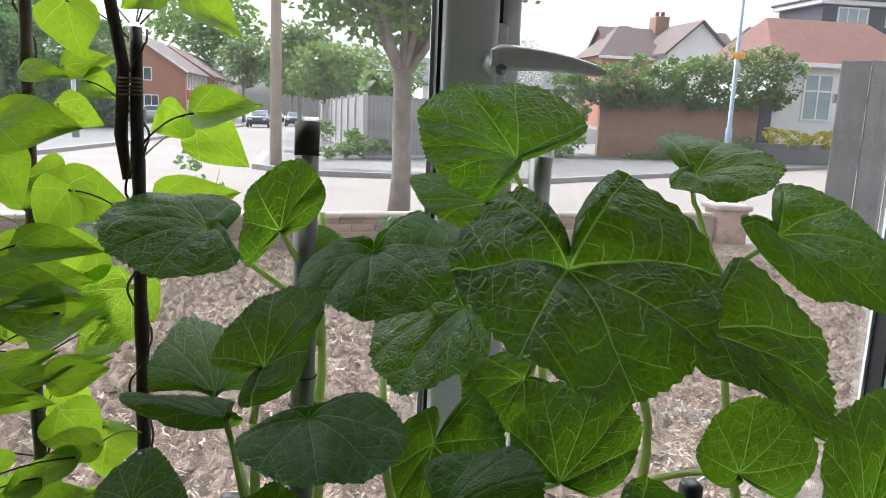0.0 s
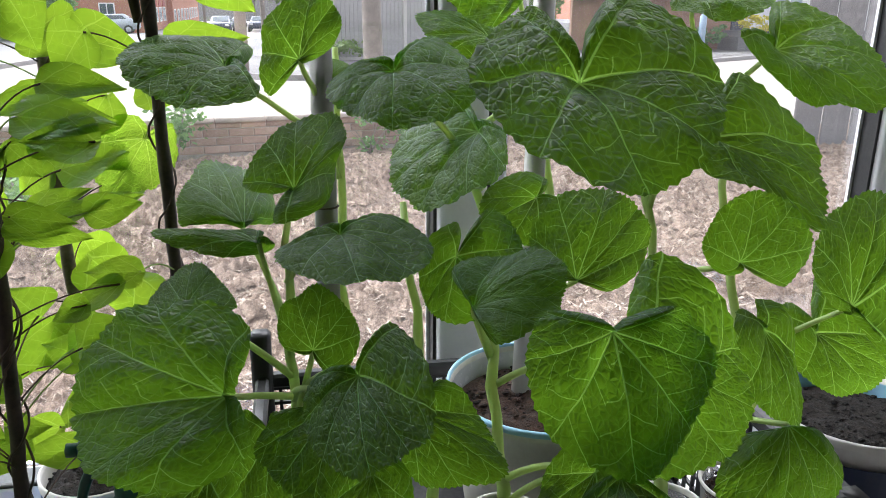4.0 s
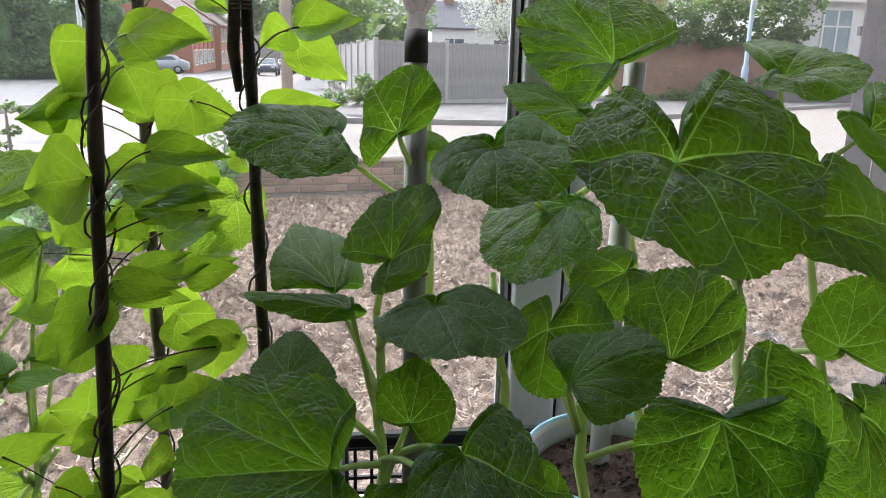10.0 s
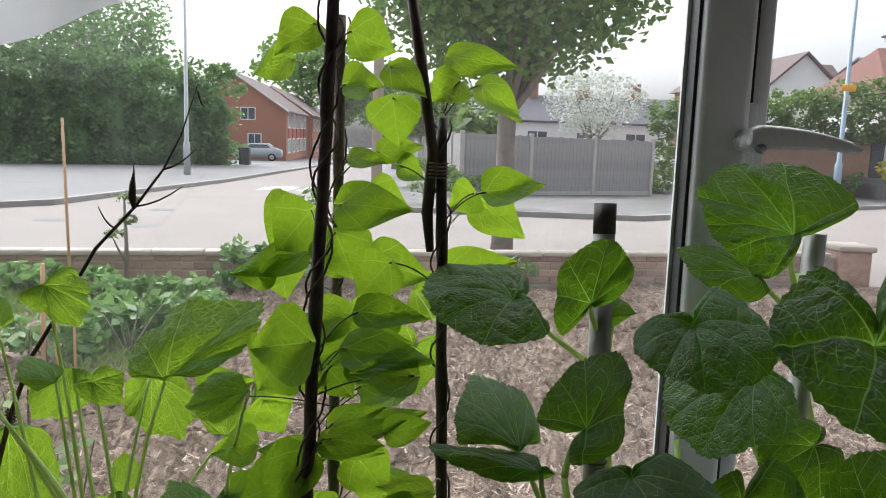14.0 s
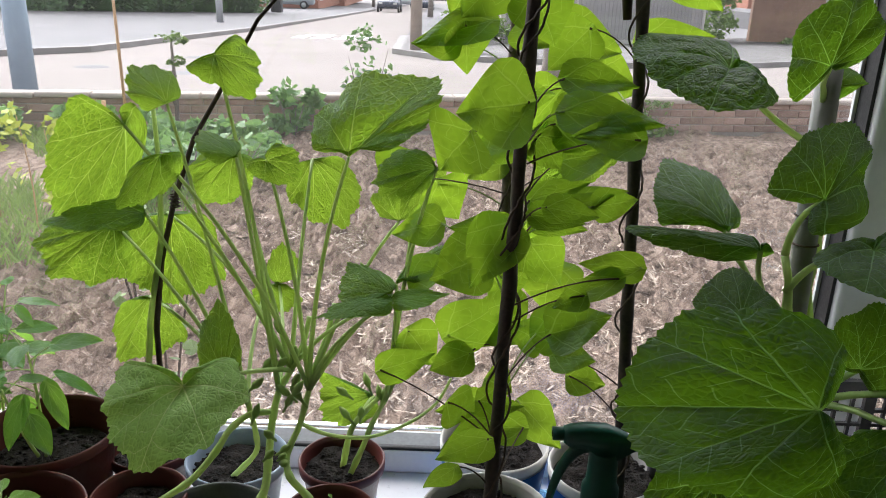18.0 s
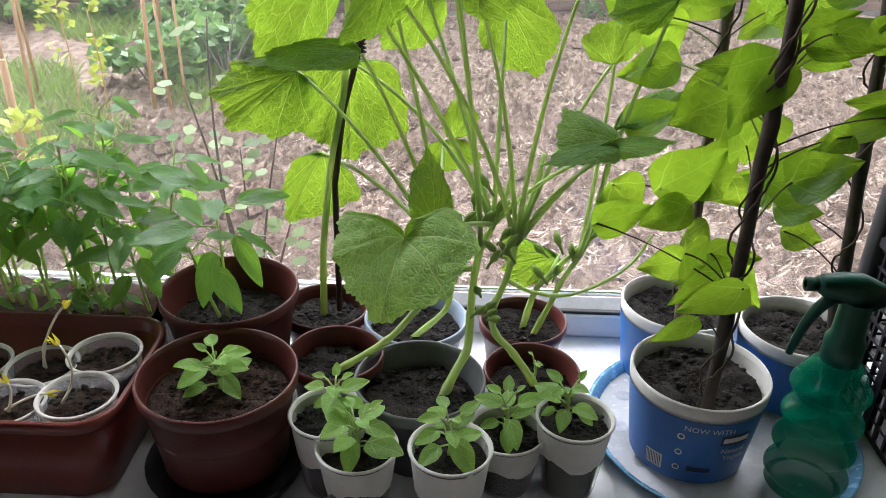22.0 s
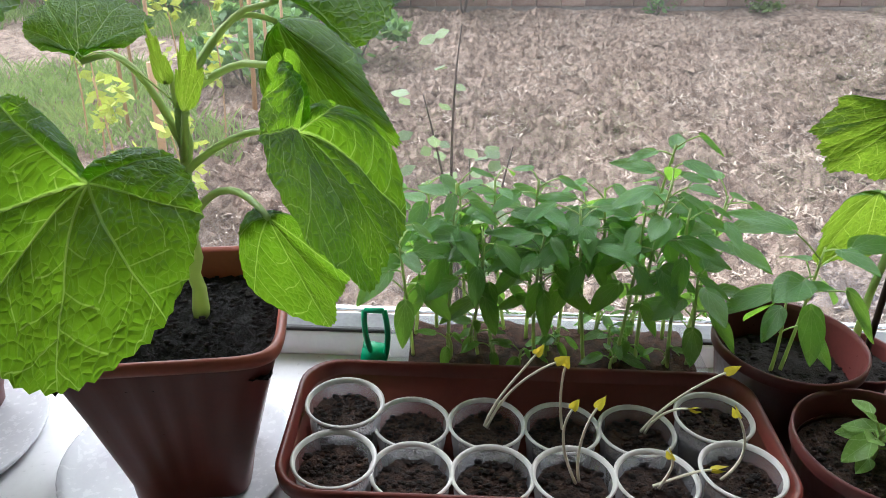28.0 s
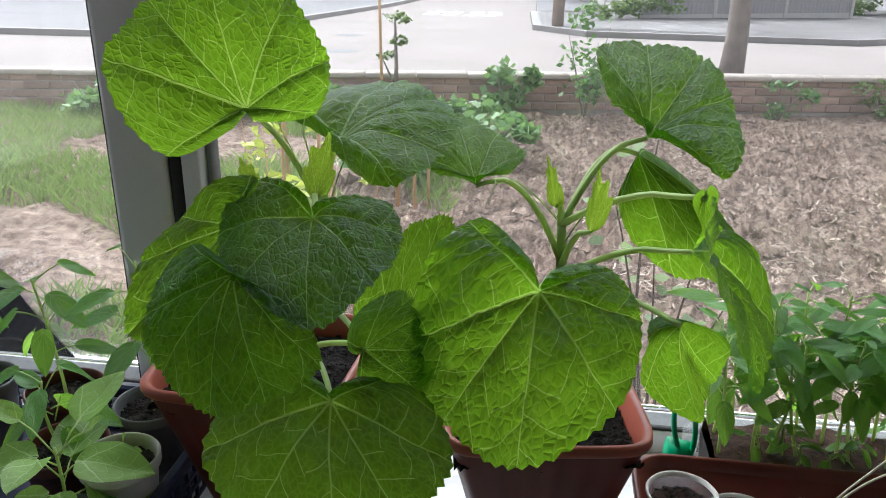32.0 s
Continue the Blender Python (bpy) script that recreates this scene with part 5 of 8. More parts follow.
def long_wisp(rnd):
    v, f = wisp(rnd)
    return [(a * 1.5, b * 1.5, c * 1.2) for a, b, c in v], f


litter("straw_litter", 17000, M["straw"], "thick pale straw lying over the dug soil", "straw", long_wisp, 8, dry_side)


def blade_of_grass(rnd):
    a, l, w = rnd.random() * 6.28, rnd.uniform(0.04, 0.14), rnd.uniform(0.002, 0.005)
    c, s = math.cos(a), math.sin(a)
    lean = rnd.uniform(0.2, 0.9) * l
    return [(-s * w, c * w, 0), (s * w, -c * w, 0), (c * lean * 0.5 + s * w, s * lean * 0.5, l * 0.6), (c * lean, s * lean, l * 0.9)], [(0, 1, 2, 3)]


def weedy(rnd):
    while True:
        x, y = rnd.uniform(-7.5, -1.85), rnd.uniform(1.6, 6.3)
        if y < wall_line(x) - 0.15 and noise.noise((x * 0.9, y * 0.9, 5)) > -0.12 + 0.25 * (y < 3.2):
            return x, y


litter("grass", 27000, M["grass"], "rough weedy grass on the left of the garden", "grass", blade_of_grass, 3, weedy)


def bushy(name, at, size, n, leaf, material, label, seed, stems=5, category="shrub"):
    p = thing(name, at, label, category)
    rnd = random.Random(seed)
    bm = bmesh.new()
    for k in range(stems):
        a = k * 6.28 / stems + rnd.uniform(-0.4, 0.4)
        tube(bm, bow((0, 0, -0.03), (math.cos(a) * size[0] * 0.6, math.sin(a) * size[1] * 0.6, size[2] * rnd.uniform(1.0, 1.7)), (0, 0, 0.03), 5), (0.008, 0.007, 0.006, 0.004, 0.002), 5)
    part("stems", bm, M["bark"], p)
    bm = bmesh.new()
    scatter_leaves(bm, (0, 0, size[2]), size, n, leaf, rnd, 0.1, droop=0.25)
    part("leaves", bm, material, p, smooth=False)
    return p


bushy("garden_shrub", (-1.70, 6.45, SOILZ), (0.26, 0.22, 0.24), 420, 0.09, M["potato"], "bright green leafy shrub by the wall", 1)
bushy("garden_shrub", (-1.08, 6.55, SOILZ), (0.30, 0.25, 0.45), 460, 0.06, M["hedge"], "dark green rose bush by the wall", 2)
bushy("garden_shrub", (0.55, 6.85, SOILZ), (0.30, 0.16, 0.16), 200, 0.05, M["hedge"], "small dark plants at the wall foot", 3)
bushy("garden_shrub", (1.45, 7.05, SOILZ), (0.34, 0.16, 0.17), 240, 0.05, M["climber"], "straggling plants on the garden wall", 4)
for k, (x, y, s) in enumerate(((-1.95, 4.55, 0.34), (-1.75, 4.95, 0.30), (-2.15, 5.1, 0.32), (-2.0, 5.6, 0.28), (-2.3, 4.3, 0.28), (-2.55, 5.5, 0.26), (-2.75, 6.0, 0.22), (-3.3, 6.05, 0.25), (-4.0, 5.9, 0.28), (-5.0, 5.8, 0.30))):
    bushy("potato_plant", (x, y, SOILZ), (s, s, s * 0.62), 380, 0.085, M["potato"], "leafy green vegetable plant in the garden bed", 20 + k, category="vegetable plant")
top = thing("topiary_shrub", (-2.66, 6.4, SOILZ), "small clipped shrub with two tufts on a bare stem", "shrub")
bm = bmesh.new()
tube(bm, ((0, 0, -0.03), (0.01, 0, 0.4), (0, 0, 0.8)), (0.022, 0.017, 0.010), 7)
tube(bm, ((0, 0, 0.25), (-0.06, 0, 0.36), (-0.10, 0, 0.45)), (0.012, 0.010, 0.006), 6)
part("stem", bm, M["bark"], top)
rnd = random.Random(6)
for c, s in (((0, 0, 0.78), (0.13, 0.12, 0.07)), ((-0.10, 0, 0.47), (0.11, 0.10, 0.07)), ((0.03, 0, 0.60), (0.07, 0.07, 0.05))):
    bm = bmesh.new()
    scatter_leaves(bm, c, s, 150, 0.035, rnd, 0.2)
    part("tuft", bm, M["climber"], top, smooth=False)
for k, (x, y, h, r) in enumerate(((-2.44, 4.9, 1.47, 0.011), (-2.60, 3.4, 0.95, 0.009), (-2.34, 3.1, 0.95, 0.009), (-2.75, 3.9, 1.0, 0.009), (-2.17, 2.68, 0.60, 0.017), (-2.15, 3.9, 0.72, 0.013), (-2.04, 3.85, 0.66, 0.009), (-1.98, 3.9, 0.62, 0.008))):
    c = thing("garden_cane", (x, y, SOILZ - 0.05), "thin wooden cane stuck in the garden soil", "cane", "garden canes")
    bm = bmesh.new()
    tube(bm, ((0, 0, 0), (0.02 * (k % 3 - 1), 0.01, h)), (r, r * 0.85), 8)
    part("cane", bm, M["cane"], c)
for k, (x, y, h) in enumerate(((-2.15, 3.35, 0.62), (-2.35, 2.65, 0.50), (-2.55, 3.0, 0.60), (-2.05, 2.55, 0.40), (-2.75, 3.3, 0.66), (-2.45, 3.7, 0.62), (-2.9, 2.8, 0.5))):
    p = thing("raspberry_cane", (x, y, SOILZ), "thin stem with small lime-yellow leaves", "young plant", "raspberry canes")
    rnd = random.Random(40 + k)
    bm = bmesh.new()
    tube(bm, bow((0, 0, -0.02), (rnd.uniform(-0.05, 0.05), 0, h), (0.02, 0, 0), 6), (0.005, 0.0045, 0.004, 0.0035, 0.003, 0.002), 6)
    part("stem", bm, M["cane"], p)
    bm = bmesh.new()
    scatter_leaves(bm, (0, 0, h * 0.7), (0.11, 0.11, h * 0.38), 46, 0.055, rnd, 0.1)
    part("leaves", bm, M["limeleaf"], p, smooth=False)
def spline_line(a, b, c, n=11):
    """A bent line from a to c, drawn towards b."""
    a, b, c = Vector(a), Vector(b), Vector(c)
    return [a * (1 - q) ** 2 + b * 2 * q * (1 - q) + c * q * q for q in [i / (n - 1) for i in range(n)]]


rose = thing("rose_bush", (-1.06, 1.75, SOILZ), "thin rose bush with few dull green leaves outside the window", "rose bush")
rnd = random.Random(60)
bm = bmesh.new()
leaf_bm = bmesh.new()
for tip, mid in (((-0.05, 0.0, 0.90), (-0.09, 0, 0.5)), ((-0.13, 0.02, 0.74), (-0.03, 0, 0.4)), ((0.08, 0.03, 0.62), (0.01, 0, 0.3)), ((0.14, -0.03, 0.50), (0.05, 0, 0.25)), ((-0.02, 0.05, 0.58), (0.0, 0, 0.3))):
    pts = spline_line((0, 0, -0.03), mid, tip)
    tube(bm, pts, [0.006 - 0.0042 * q / (len(pts) - 1) for q in range(len(pts))], 6)
    for q in pts[6:]:
        for _ in range(2):
            a = Vector((rnd.uniform(-1, 1), rnd.uniform(-1, 1), rnd.uniform(-0.5, 0.4))).normalized()
            c = q + a * rnd.uniform(0.02, 0.06)
            side = a.cross(Vector((0.2, -0.5, 1))).normalized() * 0.016
            l = rnd.uniform(0.03, 0.055)
            v = [leaf_bm.verts.new(c + o) for o in (a * 0, a * l * 0.4 + side, a * l * 0.75 + side * 0.7, a * l, a * l * 0.75 - side * 0.7, a * l * 0.4 - side)]
            leaf_bm.faces.new(v)
part("stems", bm, M["vine"], rose)
part("leaves", leaf_bm, M["climber"], rose, smooth=False)


# ---- pots, tubs, cups and trays on the sill ----
def pot(name, x, y, rim_z, r, base_z, taper, material, label, category="plant pot", soil="compost", fill=0.03, lip=0.012, group="", seed=0, inner=None, rough=0.004, lip_h=None):
    """A round pot: outer wall, rolled rim, inner wall, and its bed of compost."""
    p = thing(name, (x, y, base_z), label, category, group)
    h = rim_z - base_z
    rb = r * taper
    lip_h = lip_h or lip * 1.2
    w = 0.0025
    bm = bmesh.new()
    lathe(bm, ((0.001, 0.0), (rb * 0.92, 0.0), (rb, 0.004), (rb + (r - lip * 0.35 - rb) * 0.5, h * 0.5), (r - lip * 0.30, h - lip_h), (r - lip * 0.04, h - lip_h + 0.001), (r, h - lip_h + 0.003), (r + 0.0004, h - 0.002), (r - 0.001, h), (r - w, h - 0.001), (r - w - 0.001, h - 0.008)), 48)
    part("body", bm, material, p)
    bm = bmesh.new()
    r_s = rb + (r - rb) * (1 - fill / h) - w
    lathe(bm, ((r - w - 0.001, h - 0.006), (r - w - lip * 0.25, h - lip_h - 0.004), (r_s - 0.001, h - fill - 0.01)), 48)
    part("inside", bm, inner or material, p)
    part("compost", soil_top(r_s - 0.001, h - fill, rough, seed + 1), M[soil], p, "crumbly dark compost")
    return p


def band(p, r0, r1, z0, z1, material, a0=0.0, a1=6.2832, n=40, name="label_band", label="", out=0.0006):
    """A printed patch wrapped on a tapered tub."""
    bm = bmesh.new()
    prev = None
    for i in range(n + 1):
        a = a0 + (a1 - a0) * i / n
        c = [bm.verts.new(((r + out) * math.cos(a), (r + out) * math.sin(a), z)) for r, z in ((r0, z0), (r1, z1))]
        if prev:
            bm.faces.new((prev[0], c[0], c[1], prev[1]))
        prev = c
    return part(name, bm, material, p, label)


POT = {}
POT["big"] = pot("flower_pot", -0.750, 0.575, 0.964, 0.073, 0.866, 0.80, M["maroon"], "large brown plastic pot with a pepper seedling", seed=1, soil="coir", fill=0.026)
POT["pepper"] = pot("flower_pot", -0.778, 0.716, 0.970, 0.0735, SILL, 0.74, M["maroon"], "brown plastic pot with a young pepper plant", seed=2, fill=0.036)
POT["thin"] = pot("flower_pot", -0.683, 0.760, 0.925, 0.050, SILL, 0.76, M["maroon"], "small brown pot with a bamboo cane", seed=3, fill=0.016)
POT["blue"] = pot("flower_pot", -0.578, 0.744, 0.925, 0.058, SILL, 0.76, M["bluepot"], "pale blue-grey plastic pot with dark compost", seed=4, fill=0.018, inner=M["bluepot"])
POT["a"] = pot("flower_pot", -0.654, 0.650, 0.938, 0.049, SILL, 0.78, M["maroon"], "small brown plastic pot with a trailing stem", seed=5, fill=0.022)
POT["grey"] = pot("flower_pot", -0.566, 0.610, 0.940, 0.0635, SILL, 0.72, M["greypot"], "grey plastic pot holding a courgette plant", seed=6, fill=0.024)
POT["b"] = pot("flower_pot", -0.457, 0.746, 0.925, 0.0495, SILL, 0.76, M["maroon"], "small brown plastic pot with straw on compost", seed=7, fill=0.014)
POT["c"] = pot("flower_pot", -0.455, 0.640, 0.932, 0.0485, SILL, 0.76, M["maroon"], "small brown plastic pot with a tiny seedling", seed=8, fill=0.020)
bm = bmesh.new()
lathe(bm, ((0.001, 0.0), (0.070, 0.0), (0.077, 0.016), (0.0755, 0.016), (0.068, 0.004), (0.001, 0.004)), 40)
sau = thing("plant_saucer", (-0.750, 0.575, SILL + 0.0005), "glossy black plant saucer under a brown pot", "saucer")
part("dish", bm, M["saucer"], sau)
# ribs round the large pot
for z in (0.915, 0.938):
    bm = bmesh.new()
    rr = 0.0584 + (0.0688 - 0.0584) * (z - 0.866) / 0.098
    lathe(bm, ((rr, z - 0.867), (rr + 0.0012, z - 0.866), (rr, z - 0.865)), 40)
    part("rib", bm, M["maroon"], POT["big"])


def white_cup(x, y, rim_z, r, base_z, label, soil="compost", seed=0, fill=0.012, group="white cups", frosted=False):
    p = thing("plastic_cup", (x, y, base_z), label, "cup", group)
    h, rb = rim_z - base_z, r * 0.70
    bm = bmesh.new()
    prof = [(0.001, 0.001), (rb - 0.001, 0.001), (rb, 0.003)]
    for k in range(1, 9):
        s = k / 9
        prof.append((rb + (r * 0.955 - rb) * s + (0.0004 if k % 2 else 0), h * s * 0.93))
    lathe(bm, prof + [(r * 0.96, h * 0.95)], 36)
    part("wall", bm, M["cup"], p)
    bm = bmesh.new()
    lathe(bm, ((r * 0.955, h * 0.955), (r, h * 0.965), (r + 0.0012, h - 0.0015), (r, h), (r - 0.0018, h - 0.0005), (r - 0.003, h * 0.95)), 36)
    part("rim", bm, M["tub"], p, "thick rolled white rim")
    if frosted:
        rnd = random.Random(seed)
        bm = bmesh.new()
        prev = None
        for i in range(61):
            a = 2 * math.pi * (i % 60) / 60
            low = h * (0.52 + 0.05 * math.sin(3 * a + seed) + 0.05 * noise.noise((math.cos(a) * 4, math.sin(a) * 4, seed))) + h * 0.02 * rnd.random()
            c = [bm.verts.new(((rb + (r * 0.955 - rb) * z / (h * 0.93) + 0.0007) * math.cos(a), (rb + (r * 0.955 - rb) * z / (h * 0.93) + 0.0007) * math.sin(a), z)) for z in (low, h * 0.94)]
            if prev:
                bm.faces.new((prev[0], c[0], c[1], prev[1]))
            prev = c
        part("frosted_band", bm, M["tub"], p, "white upper band with a ragged edge")
    # the compost fills the cup, its top below the rim
    bm = soil_top(rb + (r * 0.955 - rb) * (1 - fill / h) - 0.001, h - fill, 0.003, seed, 9, 32)
    lathe(bm, ((rb - 0.002, 0.004), (rb + (r * 0.95 - rb) * (1 - fill / h) - 0.0016, h - fill - 0.003)), 32)
    part("compost", bm, M[soil], p, "damp dark compost")
    return p


CUPS = {}
for k, (x, y, z) in {"c1": (-0.646, 0.557, 0.937), "c2": (-0.616, 0.525, 0.928), "c3": (-0.534, 0.514, 0.940), "c4": (-0.482, 0.566, 0.918), "c5": (-0.421, 0.566, 0.936)}.items():
    CUPS[k] = white_cup(x, y, z, 0.0358, SILL + 0.001, "white plastic cup with a basil-like pepper seedling", seed=ord(k[1]), frosted=True)

# seed tray with two rows of cups
tray = thing("seed_tray", (-1.040, 0.597, SILL), "long terracotta-coloured plastic window box used as a tray", "planter tray")


def rounded(w, d, rad, n=6):
    out = []
    for cx, cy, a0 in ((w - rad, d - rad, 0), (-w + rad, d - rad, 1), (-w + rad, -d + rad, 2), (w - rad, -d + rad, 3)):
        for k in range(n + 1):
            a = (a0 + k / n) * math.pi / 2
            out.append((cx + rad * math.cos(a), cy + rad * math.sin(a)))
    return out


def loft(bm, shapes, close_first=True):
    rings = [[bm.verts.new((x, y, z)) for x, y in pts] for pts, z in shapes]
    n = len(rings[0])
    for a, b in zip(rings, rings[1:]):
        for i in range(n):
            bm.faces.new((a[i], a[(i + 1) % n], b[(i + 1) % n], b[i]))
    if close_first:
        bm.faces.new(list(reversed(rings[0])))
    return rings


bm = bmesh.new()
rs = loft(bm, [(rounded(0.190, 0.070, 0.03), 0.0), (rounded(0.193, 0.073, 0.03), 0.003), (rounded(0.206, 0.083, 0.034), 0.086), (rounded(0.203, 0.080, 0.034), 0.086), (rounded(0.190, 0.070, 0.03), 0.006)])
bm.faces.new(rs[-1])
part("box", bm, M["terracotta"], tray)
bm = bmesh.new()
loft(bm, [(rounded(0.206, 0.083, 0.034), 0.085), (rounded(0.211, 0.087, 0.036), 0.087), (rounded(0.212, 0.088, 0.036), 0.098), (rounded(0.2095, 0.0855, 0.035), 0.100), (rounded(0.2065, 0.0825, 0.034), 0.098), (rounded(0.203, 0.080, 0.034), 0.083)], False)
part("rim", bm, M["terracotta"], tray, "rolled terracotta-coloured rim")
for k in range(12):
    row, i = k // 6, k % 6
    x = (-1.206, -1.146, -1.078, -1.010, -0.942, -0.876)[i] if row == 0 else (-1.206, -1.142, -1.075, -1.008, -0.940, -0.872)[i]
    y = 0.620 if row == 0 else 0.552
    z = (0.950, 0.930, 0.932, 0.930, 0.930, 0.948)[i] if row == 0 else (0.947, 0.936, 0.936, 0.938, 0.938, 0.950)[i]
    white_cup(x, y, z, 0.0345, SILL + 0.0075, "white plastic cup of brown compost in the tray", "coir", 40 + k, 0.014, "cups in the seed tray")


# pale leggy seedlings leaning out of the tray cups
def leggy(way, seed):
    p = thing("seedling", way[0], "pale leggy melon seedling with yellow seed leaves", "seedling", "leggy seedlings")
    rnd = random.Random(seed)
    b, c1, c2, t = (Vector(q) - Vector(way[0]) for q in way)
    pts = []
    for i in range(13):
        q = i / 12
        pts.append(b * (1 - q) ** 3 + c1 * 3 * q * (1 - q) ** 2 + c2 * 3 * q * q * (1 - q) + t * q ** 3)
    bm = bmesh.new()
    tube(bm, pts, [0.0014 - 0.0004 * i / 12 for i in range(13)], 7)
    part("stem", bm, M["pale"], p)
    d = (pts[-1] - pts[-2]).normalized()
    o = d.orthogonal().normalized()
    for s in (-1, 1):
        pointed(p, pts[-1], pts[-1] + (d + o * 0.22 * s).normalized() * rnd.uniform(0.010, 0.014), 0.0036, M["yellow"], seed + s, 0.25, tuple(o * s + Vector((0, -0.4, 0.3))), name="seed_leaf")
    return p


leggy(((-1.080, 0.618, 0.929), (-1.074, 0.615, 0.961), (-1.057, 0.600, 0.997), (-1.044, 0.590, 1.029)), 1)
leggy(((-1.078, 0.616, 0.929), (-1.067, 0.610, 0.975), (-1.045, 0.600, 1.004), (-1.027, 0.590, 1.022)), 2)
leggy(((-1.010, 0.618, 0.929), (-1.016, 0.610, 0.957), (-1.020, 0.600, 0.989), (-1.019, 0.590, 1.018)), 3)
leggy(((-1.006, 0.552, 0.928), (-1.018, 0.550, 0.955), (-1.028, 0.550, 0.984), (-1.017, 0.550, 1.007)), 4)
leggy(((-1.003, 0.555, 0.928), (-1.011, 0.550, 0.962), (-1.006, 0.550, 0.992), (-0.998, 0.550, 1.009)), 5)
leggy(((-0.939, 0.618, 0.929), (-0.930, 0.610, 0.961), (-0.910, 0.600, 0.995), (-0.888, 0.590, 1.018)), 6)
leggy(((-0.936, 0.616, 0.929), (-0.933, 0.610, 0.955), (-0.921, 0.600, 0.973), (-0.911, 0.590, 0.979)), 7)
leggy(((-0.942, 0.552, 0.928), (-0.922, 0.550, 0.942), (-0.910, 0.550, 0.949), (-0.898, 0.550, 0.950)), 8)
leggy(((-0.938, 0.550, 0.928), (-0.931, 0.550, 0.945), (-0.929, 0.550, 0.955), (-0.932, 0.550, 0.960)), 9)
leggy(((-0.888, 0.552, 0.938), (-0.872, 0.550, 0.960), (-0.869, 0.560, 0.973), (-0.883, 0.560, 0.997)), 10)


# yoghurt tubs with canes
def tub(x, y, rim_z, r, base_z, label, seed, printed=M["label"]):
    p = pot("yoghurt_tub", x, y, rim_z, r, base_z, 0.80, M["tub"], label, "tub", "compost", 0.016, 0.004, "yoghurt tubs", seed, lip_h=0.014, rough=0.006)
    h = rim_z - base_z
    rb = r * 0.80
    at = lambda z: rb + (r - 0.0014 - rb) * z / h + 0.0002
    band(p, at(0.004), at(h - 0.016), 0.004, h - 0.016, printed, name="label", label="blue printed tub label", out=0.0026)
    return p, at, h


tubF, atF, hF = tub(-0.296, 0.621, 0.955, 0.0655, SILL + 0.006, "white-rimmed yoghurt tub with a blue label holding a bean cane", 11)
tubB, atB, hB = tub(-0.281, 0.765, 0.945, 0.0635, SILL + 0.0005, "white-rimmed yoghurt tub with a pale blue label", 12)
tubR, atR, hR = tub(-0.160, 0.722, 0.945, 0.0625, SILL + 0.006, "white-rimmed yoghurt tub holding a weathered cane", 13)
for k in range(3):
    bm = bmesh.new()
    a = 4.28
    c = Vector(((atF(0.06 - 0.02 * k) + 0.0031) * math.cos(a), (atF(0.06 - 0.02 * k) + 0.0031) * math.sin(a), 0.062 - 0.02 * k))
    lathe(bm, ((0.0022, 0), (0.0034, 0), (0.0034, 0.0004), (0.0022, 0.0004)), 14)
    bmesh.ops.transform(bm, matrix=Matrix.Translation(c) @ Matrix.Rotation(a + math.pi / 2, 4, "Z") @ Matrix.Rotation(math.pi / 2, 4, "X"), verts=bm.verts)
    part("ring_mark", bm, M["cream"], tubF, "small pale round mark")
band(tubF, atF(0.056), atF(0.068), 0.056, 0.068, M["navy"], 4.86, 5.35, 12, "name_panel", "dark blue name panel", 0.0032)
band(tubF, atF(0.059), atF(0.065), 0.059, 0.065, M["cream"], 4.89, 5.32, 12, "name_bar", "pale lettering bar", 0.0037)
band(tubF, atF(0.020), atF(0.026), 0.020, 0.026, M["navy"], 4.45, 4.82, 12, "ribbon", "dark blue ribbon", 0.0032)
band(tubF, atF(0.012), atF(0.030), 0.012, 0.030, M["cream"], 3.75, 4.05, 10, "barcode", "white barcode patch", 0.0032)
for k in range(9):
    band(tubF, atF(0.013), atF(0.029), 0.013, 0.029, M["navy"], 3.77 + 0.03 * k, 3.782 + 0.03 * k, 2, "bar", "", 0.0037)


def wrapped_text(p, words, at, z, size, a_mid, material):
    """Lettering bent round a tub, facing outwards."""
    cu = bpy.data.curves.new("words", "FONT")
    cu.body, cu.size, cu.align_x, cu.resolution_u = words, size, "CENTER", 3
    tmp = bpy.data.objects.new("words", cu)
    scene.collection.objects.link(tmp)
    me = bpy.data.meshes.new_from_object(tmp.evaluated_get(bpy.context.evaluated_depsgraph_get()))
    bpy.data.objects.remove(tmp)
    for v in me.vertices:
        r = at(z + v.co.y) + 0.0042
        a = a_mid + v.co.x / r
        v.co = (r * math.cos(a), r * math.sin(a), z + v.co.y)
    me.materials.append(material)
    ob = new("lettering", me)
    ob.parent = p
    return ob


wrapped_text(tubF, "NOW WITH", atF, hF - 0.0275, 0.0085, 4.66, M["cream"])
wrapped_text(tubF, "Natural", atF, 0.046, 0.0085, 5.10, M["cream"])
wrapped_text(tubF, "Yogurt", atF, 0.037, 0.0085, 5.14, M["cream"])

